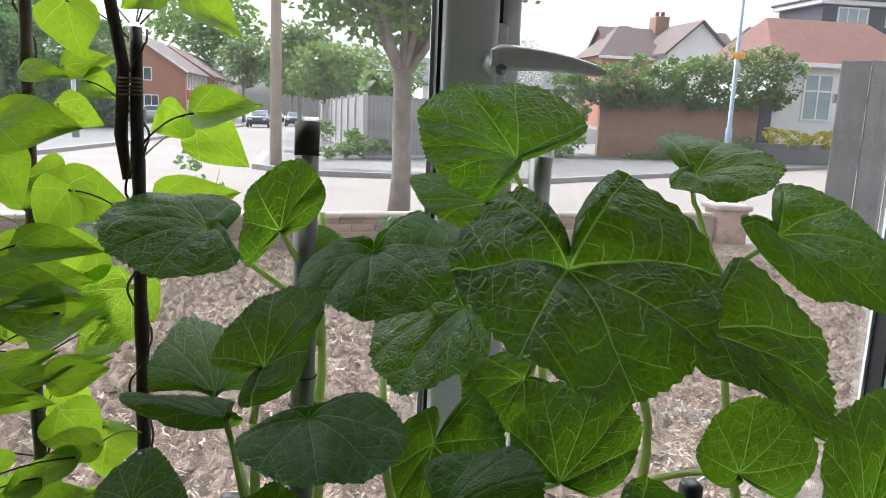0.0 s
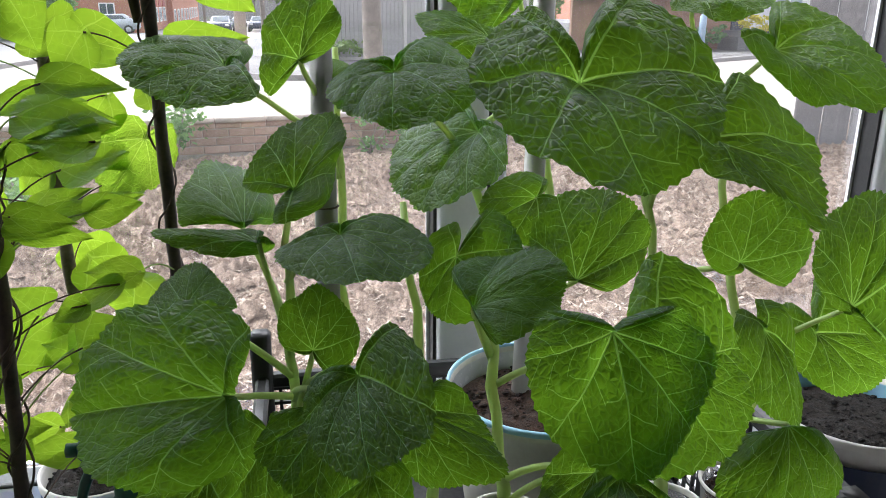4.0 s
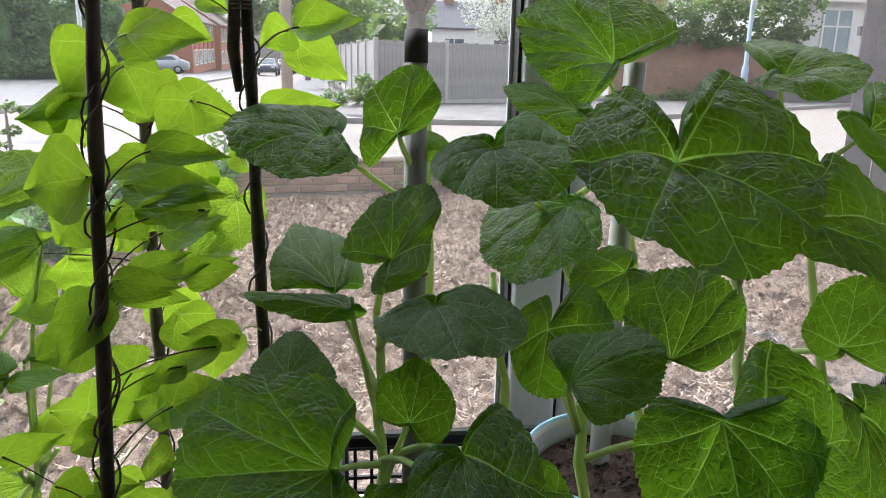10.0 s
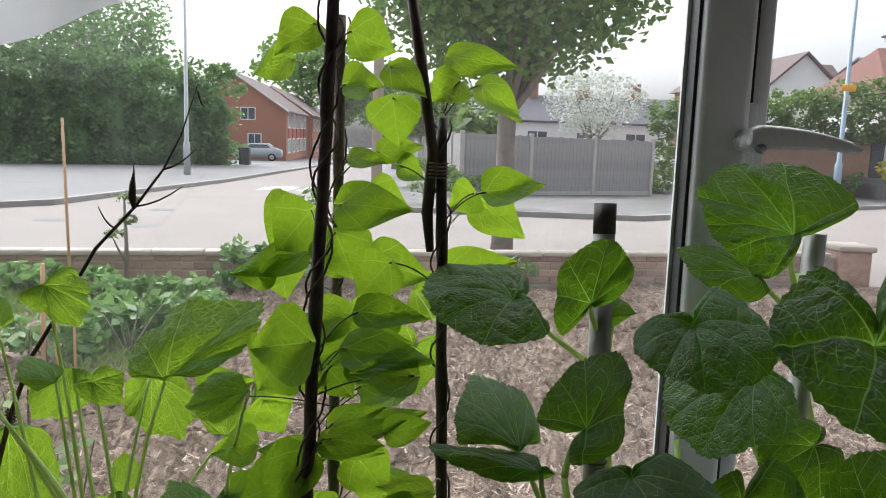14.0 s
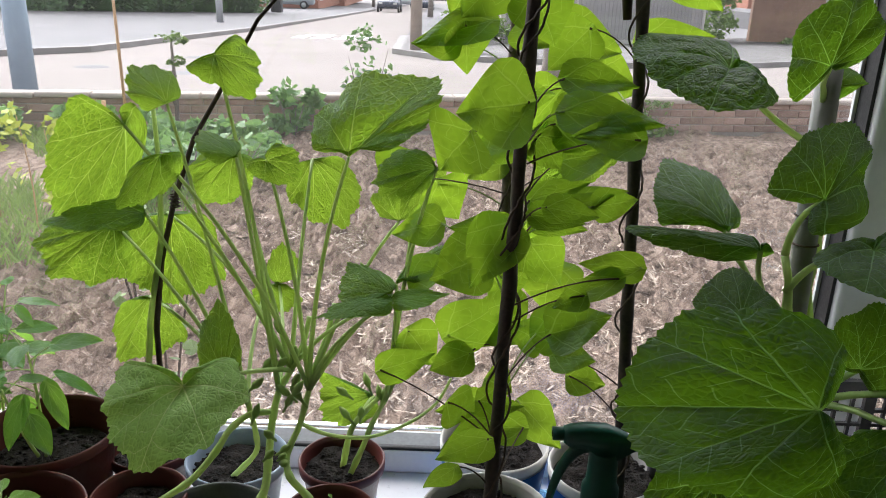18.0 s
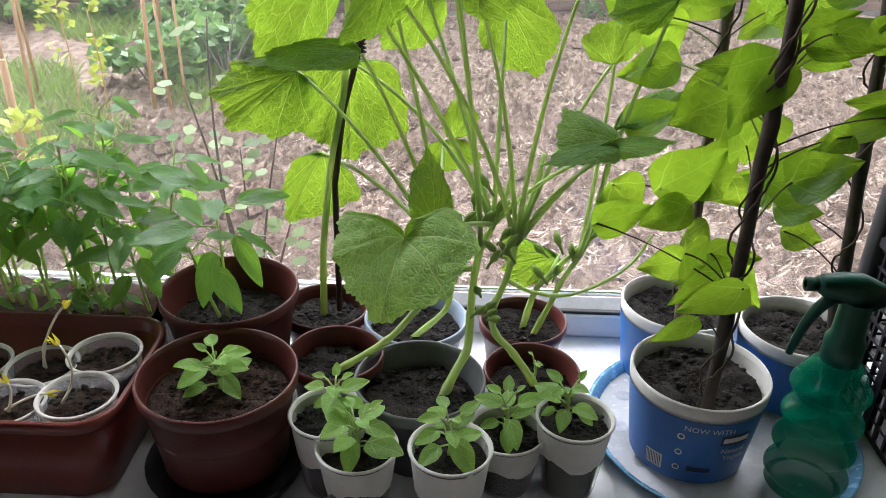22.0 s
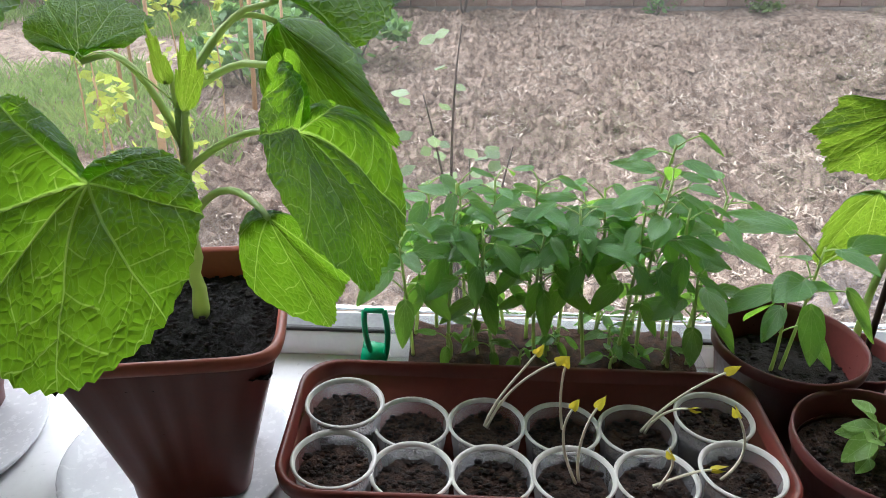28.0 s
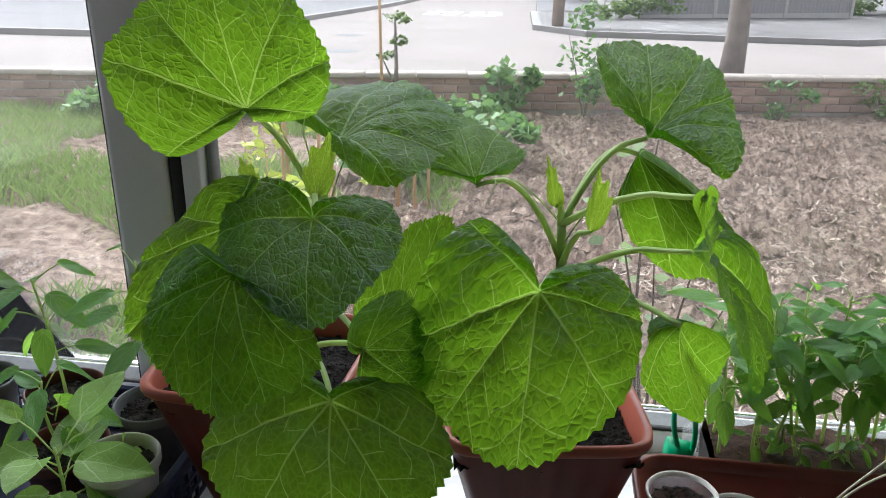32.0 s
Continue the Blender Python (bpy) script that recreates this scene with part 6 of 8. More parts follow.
bm = bmesh.new()
lathe(bm, ((0.001, 0.0), (0.127, 0.0), (0.127, 0.0032), (0.001, 0.0035)), 60)
tin = thing("tin_lid", (-0.252, 0.652, SILL + 0.0006), "round tin lid with a blue rim used as a drip tray", "tray")
part("plate", bm, M["tinwhite"], tin, "scuffed white tin plate")
bm = bmesh.new()
lathe(bm, ((0.1275, 0.0), (0.136, 0.010), (0.138, 0.011), (0.138, 0.0125), (0.134, 0.012), (0.1265, 0.0036)), 60)
part("rim", bm, M["tin"], tin, "sky-blue rolled rim")
for k in range(12):
    bm = bmesh.new()
    a = k * 0.5236
    lathe(bm, ((0.001, 0.0012), (0.006, 0.0012), (0.009, 0.0)), 14, (0.105 * math.cos(a), 0.105 * math.sin(a), 0.0036))
    part("boss", bm, M["tinwhite"], tin)

# canes
def cane(name, base, top, r, material, label, category="cane", knots=4, seed=0):
    p = thing(name, base, label, category)
    b, t = Vector((0, 0, 0)), Vector(top) - Vector(base)
    bm = bmesh.new()
    n = 26
    rnd = random.Random(seed)
    pts = [b.lerp(t, i / n) + Vector((rnd.uniform(-1, 1), rnd.uniform(-1, 1), 0)) * 0.0008 for i in range(n + 1)]
    rad = [r * (1 + (0.16 if i % (n // knots) == 3 else 0) - 0.12 * i / n) for i in range(n + 1)]
    tube(bm, pts, rad, 12)
    part("cane", bm, material, p)
    return p


def twine(p, base, top, r, turns, seed, material, n=150, thick=0.0011):
    """A vine wound round a cane."""
    rnd = random.Random(seed)
    t = Vector(top) - Vector(base)
    o = t.orthogonal().normalized()
    q = t.normalized().cross(o)
    bm = bmesh.new()
    pts = []
    for i in range(n):
        s = i / (n - 1)
        a = s * turns * 6.283 + rnd.uniform(-0.15, 0.15)
        rr = r * (1.25 + 0.5 * abs(math.sin(s * 23 + seed)))
        pts.append(t * s + (o * math.cos(a) + q * math.sin(a)) * rr)
    tube(bm, pts, thick, 6)
    return part("vine", bm, material, p, "thin twining vine")


C1, C2, C3 = ((-0.298, 0.580, 0.93), (-0.2725, 0.645, 1.72)), ((-0.282, 0.748, 0.92), (-0.285, 0.800, 1.66)), ((-0.159, 0.650, 0.93), (-0.176, 0.748, 1.555))
cane1 = cane("bamboo_cane", *C1, 0.0060, M["bamboo"], "dark bamboo cane wound with bean vines", seed=1)
cane2 = cane("bamboo_cane", *C2, 0.0062, M["bamboo_grey"], "weathered bamboo cane standing in a tub", seed=2)
cane3 = cane("bamboo_cane", *C3, 0.0062, M["bamboo"], "dark bamboo cane tied with string", seed=3)
for c, (a, b), r, k in ((cane1, C1, 0.0062, 9), (cane1, C1, 0.0070, 6), (cane2, C2, 0.0064, 6), (cane3, C3, 0.0064, 7)):
    twine(c, a, b, r, k, k * 3 + 1, M["vine"])
# the bent dry top tied to the third cane
bm = bmesh.new()
tube(bm, [Vector(q) - Vector(C3[0]) for q in ((-0.184, 0.735, 1.42), (-0.188, 0.735, 1.46), (-0.184, 0.735, 1.52), (-0.197, 0.735, 1.60), (-0.218, 0.735, 1.72))], (0.004, 0.006, 0.0055, 0.0055, 0.005), 8)
part("dry_top", bm, M["vine"], cane3, "dead twisted vine top")
bm = bmesh.new()
for k in range(5):
    lathe(bm, ((0.0095, -0.001), (0.0108, 0), (0.0095, 0.001)), 14, Vector((-0.178, 0.733, 1.496 + 0.0035 * k)) - Vector(C3[0]))
part("string", bm, M["bamboo_grey"], cane3, "wound string tie")
# thin dark stem leaning in the courgettes
THIN = ((-0.668, 0.765, 0.915), (-0.668, 0.770, 1.07), (-0.657, 0.775, 1.15), (-0.637, 0.775, 1.22), (-0.612, 0.775, 1.285), (-0.583, 0.775, 1.332), (-0.539, 0.775, 1.407), (-0.496, 0.775, 1.453), (-0.466, 0.775, 1.493), (-0.447, 0.775, 1.529), (-0.429, 0.775, 1.582))
dry = thing("dry_stem", THIN[0], "thin dark dry stem leaning among courgette leaves", "dry stem")
bm = bmesh.new()
tube(bm, [Vector(q) - Vector(THIN[0]) for q in THIN], (0.0036, 0.0034, 0.0032, 0.0029, 0.0026, 0.0023, 0.0020, 0.0017, 0.0013, 0.0009, 0.0006), 8)
for a, b in ((THIN[7], (-0.445, 0.770, 1.476)), ((-0.498, 0.775, 1.45), (-0.495, 0.770, 1.498)), (THIN[8], (-0.430, 0.770, 1.516)), ((-0.429, 0.775, 1.575), (-0.423, 0.775, 1.560)), ((-0.52, 0.775, 1.43), (-0.533, 0.77, 1.452))):
    tube(bm, [Vector(q) - Vector(THIN[0]) for q in bow(a, b, (0, 0, -0.004), 5)], (0.0013, 0.0011, 0.001, 0.0008, 0.0005), 5)
tube(bm, [Vector(q) - Vector(THIN[0]) for q in ((-0.497, 0.773, 1.450), (-0.498, 0.772, 1.462), (-0.497, 0.771, 1.476), (-0.495, 0.771, 1.492))], (0.0015, 0.0042, 0.0034, 0.0006), 7)
for k in range(4):
    lathe(bm, ((0.0045, -0.001), (0.0062, 0), (0.0045, 0.001)), 12, Vector((-0.637, 0.775, 1.212 + 0.004 * k)) - Vector(THIN[0]))
part("stem", bm, M["vine"], dry)
bm = bmesh.new()
tube(bm, [Vector(q) - Vector(THIN[0]) for q in ((-0.686, 0.762, 0.910), (-0.684, 0.766, 0.99), (-0.674, 0.770, 1.08), (-0.655, 0.772, 1.17), (-0.648, 0.770, 1.25), (-0.648, 0.766, 1.33))], (0.0042, 0.004, 0.0036, 0.0033, 0.003, 0.0022), 8)
part("green_stem", bm, M["stalk"], dry, "living green stem beside the dry one")

# support pipes
for nm, a, b, r, mt, lab in (("support_pipe", (-0.024, 0.617, 0.95), (-0.021, 0.672, 1.452), 0.0105, "pipe", "grey-white plastic pipe supporting a squash plant"), ("support_pipe", (0.172, 0.655, 1.03), (0.190, 0.690, 1.455), 0.0105, "pipewhite", "white plastic pipe standing in a pot")):
    p = thing(nm, a, lab, "pipe")
    bm = bmesh.new()
    tube(bm, ((0, 0, 0), Vector(b) - Vector(a)), r, 20)
    part("pipe", bm, M[mt], p)
    if mt == "pipe":
        bm = bmesh.new()
        d = (Vector(b) - Vector(a))
        tube(bm, (d * 0.998, d * 1.055), r * 1.01, 20)
        part("end", bm, M["pipecap"], p, "dark brown pipe end")
        for z in (0.57, 0.62):
            bm = bmesh.new()
            lathe(bm, ((r + 0.0005, -0.001), (r + 0.002, 0), (r + 0.0005, 0.001)), 16, d * z)
            part("tie", bm, M["vine"], p, "thin brown tie")

# spray bottle
def shrunk(ob):
    """The slim trigger head, drawn in towards the top of its collar."""
    ob.scale, ob.location = (0.8, 0.8, 0.8), (0, 0, 0.0416)
    return ob


spray = thing("spray_bottle", (-0.200, 0.566, SILL + 0.013), "translucent green spray bottle with a trigger head", "spray bottle")
bm = bmesh.new()
prof = [(0.001, 0.0), (0.030, 0.0), (0.034, 0.004)]
for k in range(41):
    s = k / 40
    prof.append((0.0325 + 0.0055 * math.sin(s * 6.283 * 3.7 - 1.2) - 0.004 * s, 0.006 + 0.118 * s))
prof += [(0.027, 0.131), (0.020, 0.142), (0.0145, 0.148)]
lathe(bm, prof, 40)
part("bottle", bm, M["spray"], spray)
bm = bmesh.new()
lathe(bm, ((0.0145, 0.144), (0.0165, 0.145), (0.0165, 0.166), (0.0135, 0.172), (0.0125, 0.204)), 24)
part("collar", bm, M["sprayhead"], spray)
bm = bmesh.new()
rows = []
for x, z0, z1, w in ((-0.046, 0.215, 0.229, 0.008), (-0.040, 0.211, 0.231, 0.010), (-0.02, 0.208, 0.234, 0.011), (0.0, 0.198, 0.233, 0.0115), (0.014, 0.197, 0.227, 0.011), (0.030, 0.206, 0.219, 0.008), (0.046, 0.209, 0.213, 0.005)):
    rows.append([bm.verts.new(q) for q in ((x, -w, z0), (x, w, z0), (x, w * 0.9, z1 - 0.003), (x, w * 0.5, z1), (x, -w * 0.5, z1), (x, -w * 0.9, z1 - 0.003))])
for a, b in zip(rows, rows[1:]):
    for k in range(6):
        bm.faces.new((a[k], a[(k + 1) % 6], b[(k + 1) % 6], b[k]))
bm.faces.new(list(reversed(rows[0]))), bm.faces.new(rows[-1])
bmesh.ops.recalc_face_normals(bm, faces=bm.faces)
shrunk(part("head", bm, M["sprayhead"], spray))
bm = bmesh.new()
tube(bm, bow((-0.018, 0, 0.208), (-0.056, 0, 0.135), (-0.004, 0, 0.016), 8), (0.008, 0.0075, 0.007, 0.0065, 0.006, 0.0055, 0.005, 0.004), 8)
shrunk(part("trigger", bm, M["sprayhead"], spray))
bm = bmesh.new()
lathe(bm, ((0.004, 0), (0.0075, 0), (0.0075, 0.012), (0.004, 0.012)), 12)
bmesh.ops.transform(bm, matrix=Matrix.Translation((-0.046, 0, 0.221)) @ Matrix.Rotation(-math.pi / 2, 4, "Y"), verts=bm.verts)
shrunk(part("nozzle", bm, M["sprayhead"], spray))


# ventilated crates
def crate(name, x0, x1, y0, y1, z0, z1, material, label, posts=0.05, cell=0.018):
    p = thing(name, ((x0 + x1) / 2, (y0 + y1) / 2, z0), label, "crate")
    w, d, h = (x1 - x0) / 2, (y1 - y0) / 2, z1 - z0
    part("bottom", cuboid((-w, -d, 0.0), (w, d, 0.006)), material, p, smooth=False)
    thin = (h - 0.022) / 2
    shapes = {}
    for key, lo, hi in (("bar", (-0.0018, -0.002, -thin), (0.0018, 0.002, thin)), ("rib", (-0.006, -0.003, -thin), (0.006, 0.003, thin)), ("long", (-w, -0.0022, -0.0018), (w, 0.0022, 0.0018)), ("short", (-d, -0.0022, -0.0018), (d, 0.0022, 0.0018))):
        me = bpy.data.meshes.new("bar")
        b = cuboid(lo, hi)
        b.to_mesh(me)
        b.free()
        me.materials.append(material)
        shapes[key] = me
    for sx, sy, nm in ((0, -1, "front"), (0, 1, "back"), (-1, 0, "side"), (1, 0, "side")):
        L = w if sy else d
        rim = part(nm, cuboid((-L, -0.007, h - 0.016), (L, 0.007, h), 0.003), material, p, smooth=False)
        rim.matrix_local = Matrix.Translation((sx * w, sy * d, 0)) @ (Matrix.Rotation(math.pi / 2, 4, "Z") if sx else Matrix.Identity(4))
        n = int(2 * L / cell)
        places = [("bar" if k % 6 else "rib", (-L + 2 * L * k / n, 0, 0.006 + thin)) for k in range(n + 1)]
        m = int((h - 0.02) / cell)
        places += [("long" if sy else "short", (0, 0, 0.008 + (h - 0.026) * k / m)) for k in range(m + 1)]
        for key, q in places:
            o = new("bar", shapes[key])
            o.parent = rim
            o.location = q
    for sx in (-1, 1):
        for sy in (-1, 1):
            part("corner_post", cuboid((sx * w - 0.011, sy * d - 0.011, 0.0), (sx * w + 0.011, sy * d + 0.011, h + (posts if sy > 0 else 0.002)), 0.004), material, p)
    return p


crate("mesh_crate", -0.095, 0.395, 0.435, 0.735, SILL + 0.0005, 1.055, M["crate"], "black plastic mesh crate holding squash pots", 0.05)
crate("mesh_crate", -2.30, -1.728, 0.50, 0.76, SILL + 0.0005, 0.925, M["navycrate"], "dark blue plastic mesh crate of seedling pots", 0.012)
part_box = thing("crate_liner", (0.15, 0.585, SILL + 0.008), "black box raising the pots inside the crate", "box")
part("box", cuboid((-0.20, -0.11, 0), (0.20, 0.12, 0.075), 0.004), M["crate"], part_box)
LIFT = SILL + 0.0835
big_tub = pot("plant_tub", 0.188, 0.626, 1.074, 0.098, LIFT, 0.80, M["tub"], "white plastic tub with a pale blue rim", "tub", "coir", 0.022, 0.006, seed=21, lip_h=0.010, inner=M["tinwhite"])
bm = bmesh.new()
lathe(bm, ((0.0978, -0.006), (0.0995, -0.004), (0.0995, 0.001), (0.0965, 0.001), (0.0955, -0.012)), 48)
part("rim_band", bm, M["skyblue"], big_tub, "pale sky-blue rim band").location = (0, 0, 1.076 - LIFT)
for k, (x, y, z, r, mt, lb) in enumerate(((0.108, 0.473, 1.040, 0.034, "cup", "thin white cup in the crate with squash stems"), (0.050, 0.488, 1.022, 0.036, "clear", "clear plastic cup in the crate with squash stems"), (-0.055, 0.500, 1.015, 0.036, "cup", "white cup in the crate"), (0.25, 0.478, 1.030, 0.036, "cup", "white cup in the crate with squash stems"), (0.335, 0.50, 1.030, 0.036, "cup", "white cup in the crate with squash stems"))):
    white_cup(x, y, z, r, LIFT, lb, "coir", 60 + k, 0.012, "cups in the crate")
side_tub = pot("plant_tub", 0.560, 0.640, 1.010, 0.092, SILL + 0.001, 0.84, M["tub"], "white tub with a blue rim and navy label", "tub", "compost", 0.020, 0.006, seed=22, lip_h=0.012, inner=M["skyblue"])
bm = bmesh.new()
lathe(bm, ((0.0885, 0.0), (0.0925, 0.086), (0.093, 0.086)), 40)
part("label_sleeve", bm, M["navy"], side_tub, "navy blue printed label").location = (0, 0, 0.044)
wrapped_text(side_tub, "kg", lambda z: 0.0905 + 0.003 * (z - 0.08) / 0.05, 0.085, 0.020, 4.05, M["cream"])
pot("flower_pot", -0.030, 0.600, 0.985, 0.045, LIFT, 0.85, M["crate"], "black plastic pot in the crate", soil="coir", seed=23, fill=0.012)

# square tapered planters with squash plants
def planter(x, y, turn_z, top, base, h, label, seed):
    p = thing("square_planter", (x, y, SILL + 0.006), label, "planter", "square planters")
    p.rotation_euler = (0, 0, turn_z)

    def ring(half, z, amp=0.0):
        pts = []
        for i in range(120):
            a = 2 * math.pi * i / 120
            c, q = math.cos(a), math.sin(a)
            r = half / (abs(c) ** 7 + abs(q) ** 7) ** (1 / 7) * (1 + amp * math.sin(24 * a))
            pts.append((r * c, r * q))
        return pts, z

    bm = bmesh.new()
    loft(bm, [ring(base * 0.96, 0), ring(base, 0.004), ring(base * 1.02, h * 0.10), ring(base + (top - base) * 0.22, h * 0.30, 0.010), ring(base + (top - base) * 0.52, h * 0.60, 0.013), ring(top * 0.93, h * 0.90, 0.010), ring(top * 0.935, h - 0.012)])
    part("body", bm, M["terracotta"], p)
    bm = bmesh.new()
    loft(bm, [ring(top * 0.93, h - 0.014), ring(top * 0.985, h - 0.012), ring(top, h - 0.008), ring(top * 0.995, h - 0.001), ring(top * 0.96, h), ring(top * 0.92, h - 0.004), ring(top * 0.89, h - 0.03)], False)
    part("rim", bm, M["orange"], p, "lighter orange-brown rolled rim")
    bm = bmesh.new()
    g, n, q = [], 56, top * 0.885
    for j in range(n + 1):
        row = []
        for i in range(n + 1):
            x, y = -q + 2 * q * i / n, -q + 2 * q * j / n
            w = Vector((x, y, seed))
            row.append(bm.verts.new((x, y, h - 0.031 + 0.007 * noise.noise(w * 26) + 0.008 * abs(noise.noise(w * 90)) + 0.004 * noise.noise(w * 230))))
        g.append(row)
    for ra, rb in zip(g, g[1:]):
        for i in range(n):
            bm.faces.new((ra[i], ra[i + 1], rb[i + 1], rb[i]))
    rnd = random.Random(seed)
    for _ in range(600):
        r = rnd.uniform(0.0008, 0.0028)
        bmesh.ops.create_icosphere(bm, subdivisions=1, radius=r, matrix=Matrix.Translation((rnd.uniform(-q, q) * 0.96, rnd.uniform(-q, q) * 0.96, h - 0.027 + rnd.uniform(-0.002, 0.005))) @ Matrix.Diagonal((1.3, 0.9, 0.7, 1)))
    part("compost", bm, M["compost"], p, "dark crumbly compost")
    return p


planter(-1.352, 0.636, 0.16, 0.096, 0.052, 0.186, "terracotta-coloured square tapered planter with a squash plant", 5)
planter(-1.640, 0.672, -0.05, 0.104, 0.056, 0.186, "terracotta-coloured square planter with a leafy squash plant", 6)
for x, y in ((-1.372, 0.640), (-1.630, 0.655)):
    bm = bmesh.new()
    lathe(bm, ((0.001, 0.0), (0.102, 0.0), (0.111, 0.011), (0.109, 0.0125), (0.099, 0.005), (0.001, 0.005)), 44)
    o = thing("plant_saucer", (x, y, SILL + 0.0006), "white plastic saucer under a square planter", "saucer", "white saucers")
    part("dish", bm, M["tinwhite"], o)

# pepper nursery in a clear bottle cut lengthwise
bottle = thing("cut_bottle", (-1.015, 0.742, SILL), "clear plastic bottle cut lengthwise and filled with compost", "bottle planter")
bm = bmesh.new()
rows = []
for i in range(21):
    x = -0.165 + 0.330 * i / 20
    rr = 0.062 * (1 if 2 < i < 19 else (0.55, 0.8, 0.95)[min(i, 2)] if i <= 2 else (0.97, 0.88)[min(1, i - 19)]) + 0.0012 * math.sin(i * 2.2)
    rows.append([bm.verts.new((x, rr * math.cos(math.pi + math.pi * k / 16), 0.064 + rr * 1.0 * math.sin(math.pi + math.pi * k / 16) + 0.012 * (k in (0, 16)))) for k in range(17)])
for a, b in zip(rows, rows[1:]):
    for k in range(16):
        bm.faces.new((a[k], a[k + 1], b[k + 1], b[k]))
bm.faces.new(rows[-1])
part("shell", bm, M["clear"], bottle)
bm = bmesh.new()
g = []
for i in range(34):
    x = -0.140 + 0.290 * i / 33
    g.append([bm.verts.new((x, 0.0575 * q, 0.074 - 0.05 * q ** 8 * (abs(q) > 0.99) + 0.008 * noise.noise((x * 40, q * 3, 1)) + 0.01 * (1 - q * q))) for q in [-1 + 2 * k / 12 for k in range(13)]])
for a, b in zip(g, g[1:]):
    for k in range(12):
        bm.faces.new((a[k], a[k + 1], b[k + 1], b[k]))
rows = []
for i in range(12):
    x = -0.140 + 0.290 * i / 11
    rows.append([bm.verts.new((x, 0.0585 * math.cos(math.pi + math.pi * k / 12), 0.062 + 0.0585 * math.sin(math.pi + math.pi * k / 12))) for k in range(13)])
for a, b in zip(rows, rows[1:]):
    for k in range(12):
        bm.faces.new((a[k], a[k + 1], b[k + 1], b[k]))
bm.faces.new(rows[-1]), bm.faces.new(list(reversed(rows[0])))
part("compost", bm, M["coir"], bottle, "dark crumbly compost")
bm = bmesh.new()
tube(bm, ((-0.190, -0.012, 0.072), (-0.165, -0.012, 0.068)), 0.0155, 26)
part("screw_cap", bm, M["greencap"], bottle, "bright green screw cap")
bm = bmesh.new()
for s in (-1, 1):
    tube(bm, bow((-0.170 + 0.004 * s, -0.022, 0.070), (-0.176 + 0.010 * s, -0.010, 0.125), (0.004 * s, 0, 0), 7), 0.003, 8)
tube(bm, ((-0.186, -0.010, 0.125), (-0.166, -0.010, 0.125)), 0.003, 8)
part("carry_loop", bm, M["greencap"], bottle, "bright green carry loop")

# net curtain edge above
net = thing("net_curtain", (-0.62, 0.72, 1.60), "white net curtain edge with grey braid trim", "curtain")
bm = bmesh.new()
g = []
for i in range(41):
    s = i / 40
    x = -0.62 + 0.90 * s
    zb = 0.01 * math.sin(s * 5) - 0.004 + (0.35 * max(0, s - 0.66)) + 0.03 * (s < 0.5) * (0.5 - s)
    g.append([bm.verts.new((x, 0.012 * math.sin(i * 0.9) + 0.004 * k, zb + 0.56 * k / 8)) for k in range(9)])
for a, b in zip(g, g[1:]):
    for k in range(8):
        bm.faces.new((a[k], b[k], b[k + 1], a[k + 1]))
part("fabric", bm, M["curtain"], net)
bm = bmesh.new()
for o in (0, 0.018):
    pts = [(-0.62 + 0.5 * i / 24, -0.006, 0.052 + o + 0.012 * abs(math.sin(i * 0.55)) + 0.0025 * i) for i in range(25)]
    tube(bm, pts, 0.0055, 6)
part("braid", bm, M["trim"], net, "grey scalloped braid")


# ---- plants ----
def near_stem(stems, P, drop):
    """Where a stalk leaves the nearest stem, somewhat below the blade."""
    best = None
    for a, b in stems:
        a, b = Vector(a), Vector(b)
        z = max(a.z + 0.01, min(b.z, P.z - drop))
        q = a.lerp(b, (z - a.z) / (b.z - a.z))
        d = (q - P).length
        if best is None or d < best[0]:
            best = (d, q)
    return best[1]


def stem(parent, a, b, r0, r1, seed=0, material=None, sway=0.004):
    rnd = random.Random(seed)
    a, b = Vector(a), Vector(b)
    n = 12
    pts = [a.lerp(b, i / n) + Vector((rnd.uniform(-1, 1), rnd.uniform(-1, 1), 0)) * sway * (0 < i < n) for i in range(n + 1)]
    bm = bmesh.new()
    tube(bm, pts, [(r0 + (r1 - r0) * i / n) * (1.18 if i % 3 == 1 else 1) for i in range(n + 1)], 9)
    return part("stem", bm, material or M["stalk"], parent)


SQ_STEMS = (((-0.012, 0.605, 0.985), (-0.008, 0.690, 1.40)), ((0.108, 0.478, 1.03), (0.115, 0.640, 1.33)), ((0.055, 0.492, 1.01), (0.045, 0.620, 1.27)),
            ((0.205, 0.62, 1.05), (0.195, 0.725, 1.41)), ((0.25, 0.48, 1.02), (0.27, 0.620, 1.32)), ((0.335, 0.50, 1.02), (0.36, 0.655, 1.36)), ((-0.055, 0.505, 1.0), (-0.06, 0.60, 1.24)))
SQUASH = []
for i, (a, b) in enumerate(SQ_STEMS):
    p = thing("squash_plant", (0, 0, 0), "young squash plant with large dark green leaves in the crate", "squash plant", "squash plants in the crate")
    stem(p, a, b, 0.0052, 0.0032, i)
    SQUASH.append((p, (a, b)))


def squash(k, P, *rest):
    """A blade of the crate's squash plants: stalk point, tip, left side and lobe, right side and lobe."""
    P = Vector(P)
    p, s = min(SQUASH, key=lambda q: (near_stem((q[1],), P, 0.06) - P).length)
    at = near_stem((s,), P, 0.05 + 0.02 * (k % 3))
    petiole(p, at, P, 0.0034, 0.0022, (0, 0.012, 0.006 - 0.004 * (k % 4)))
    blade("s", (P, *rest), p, M["squash"], 0.01 + 0.02 * (k % 3), 0.035, k)


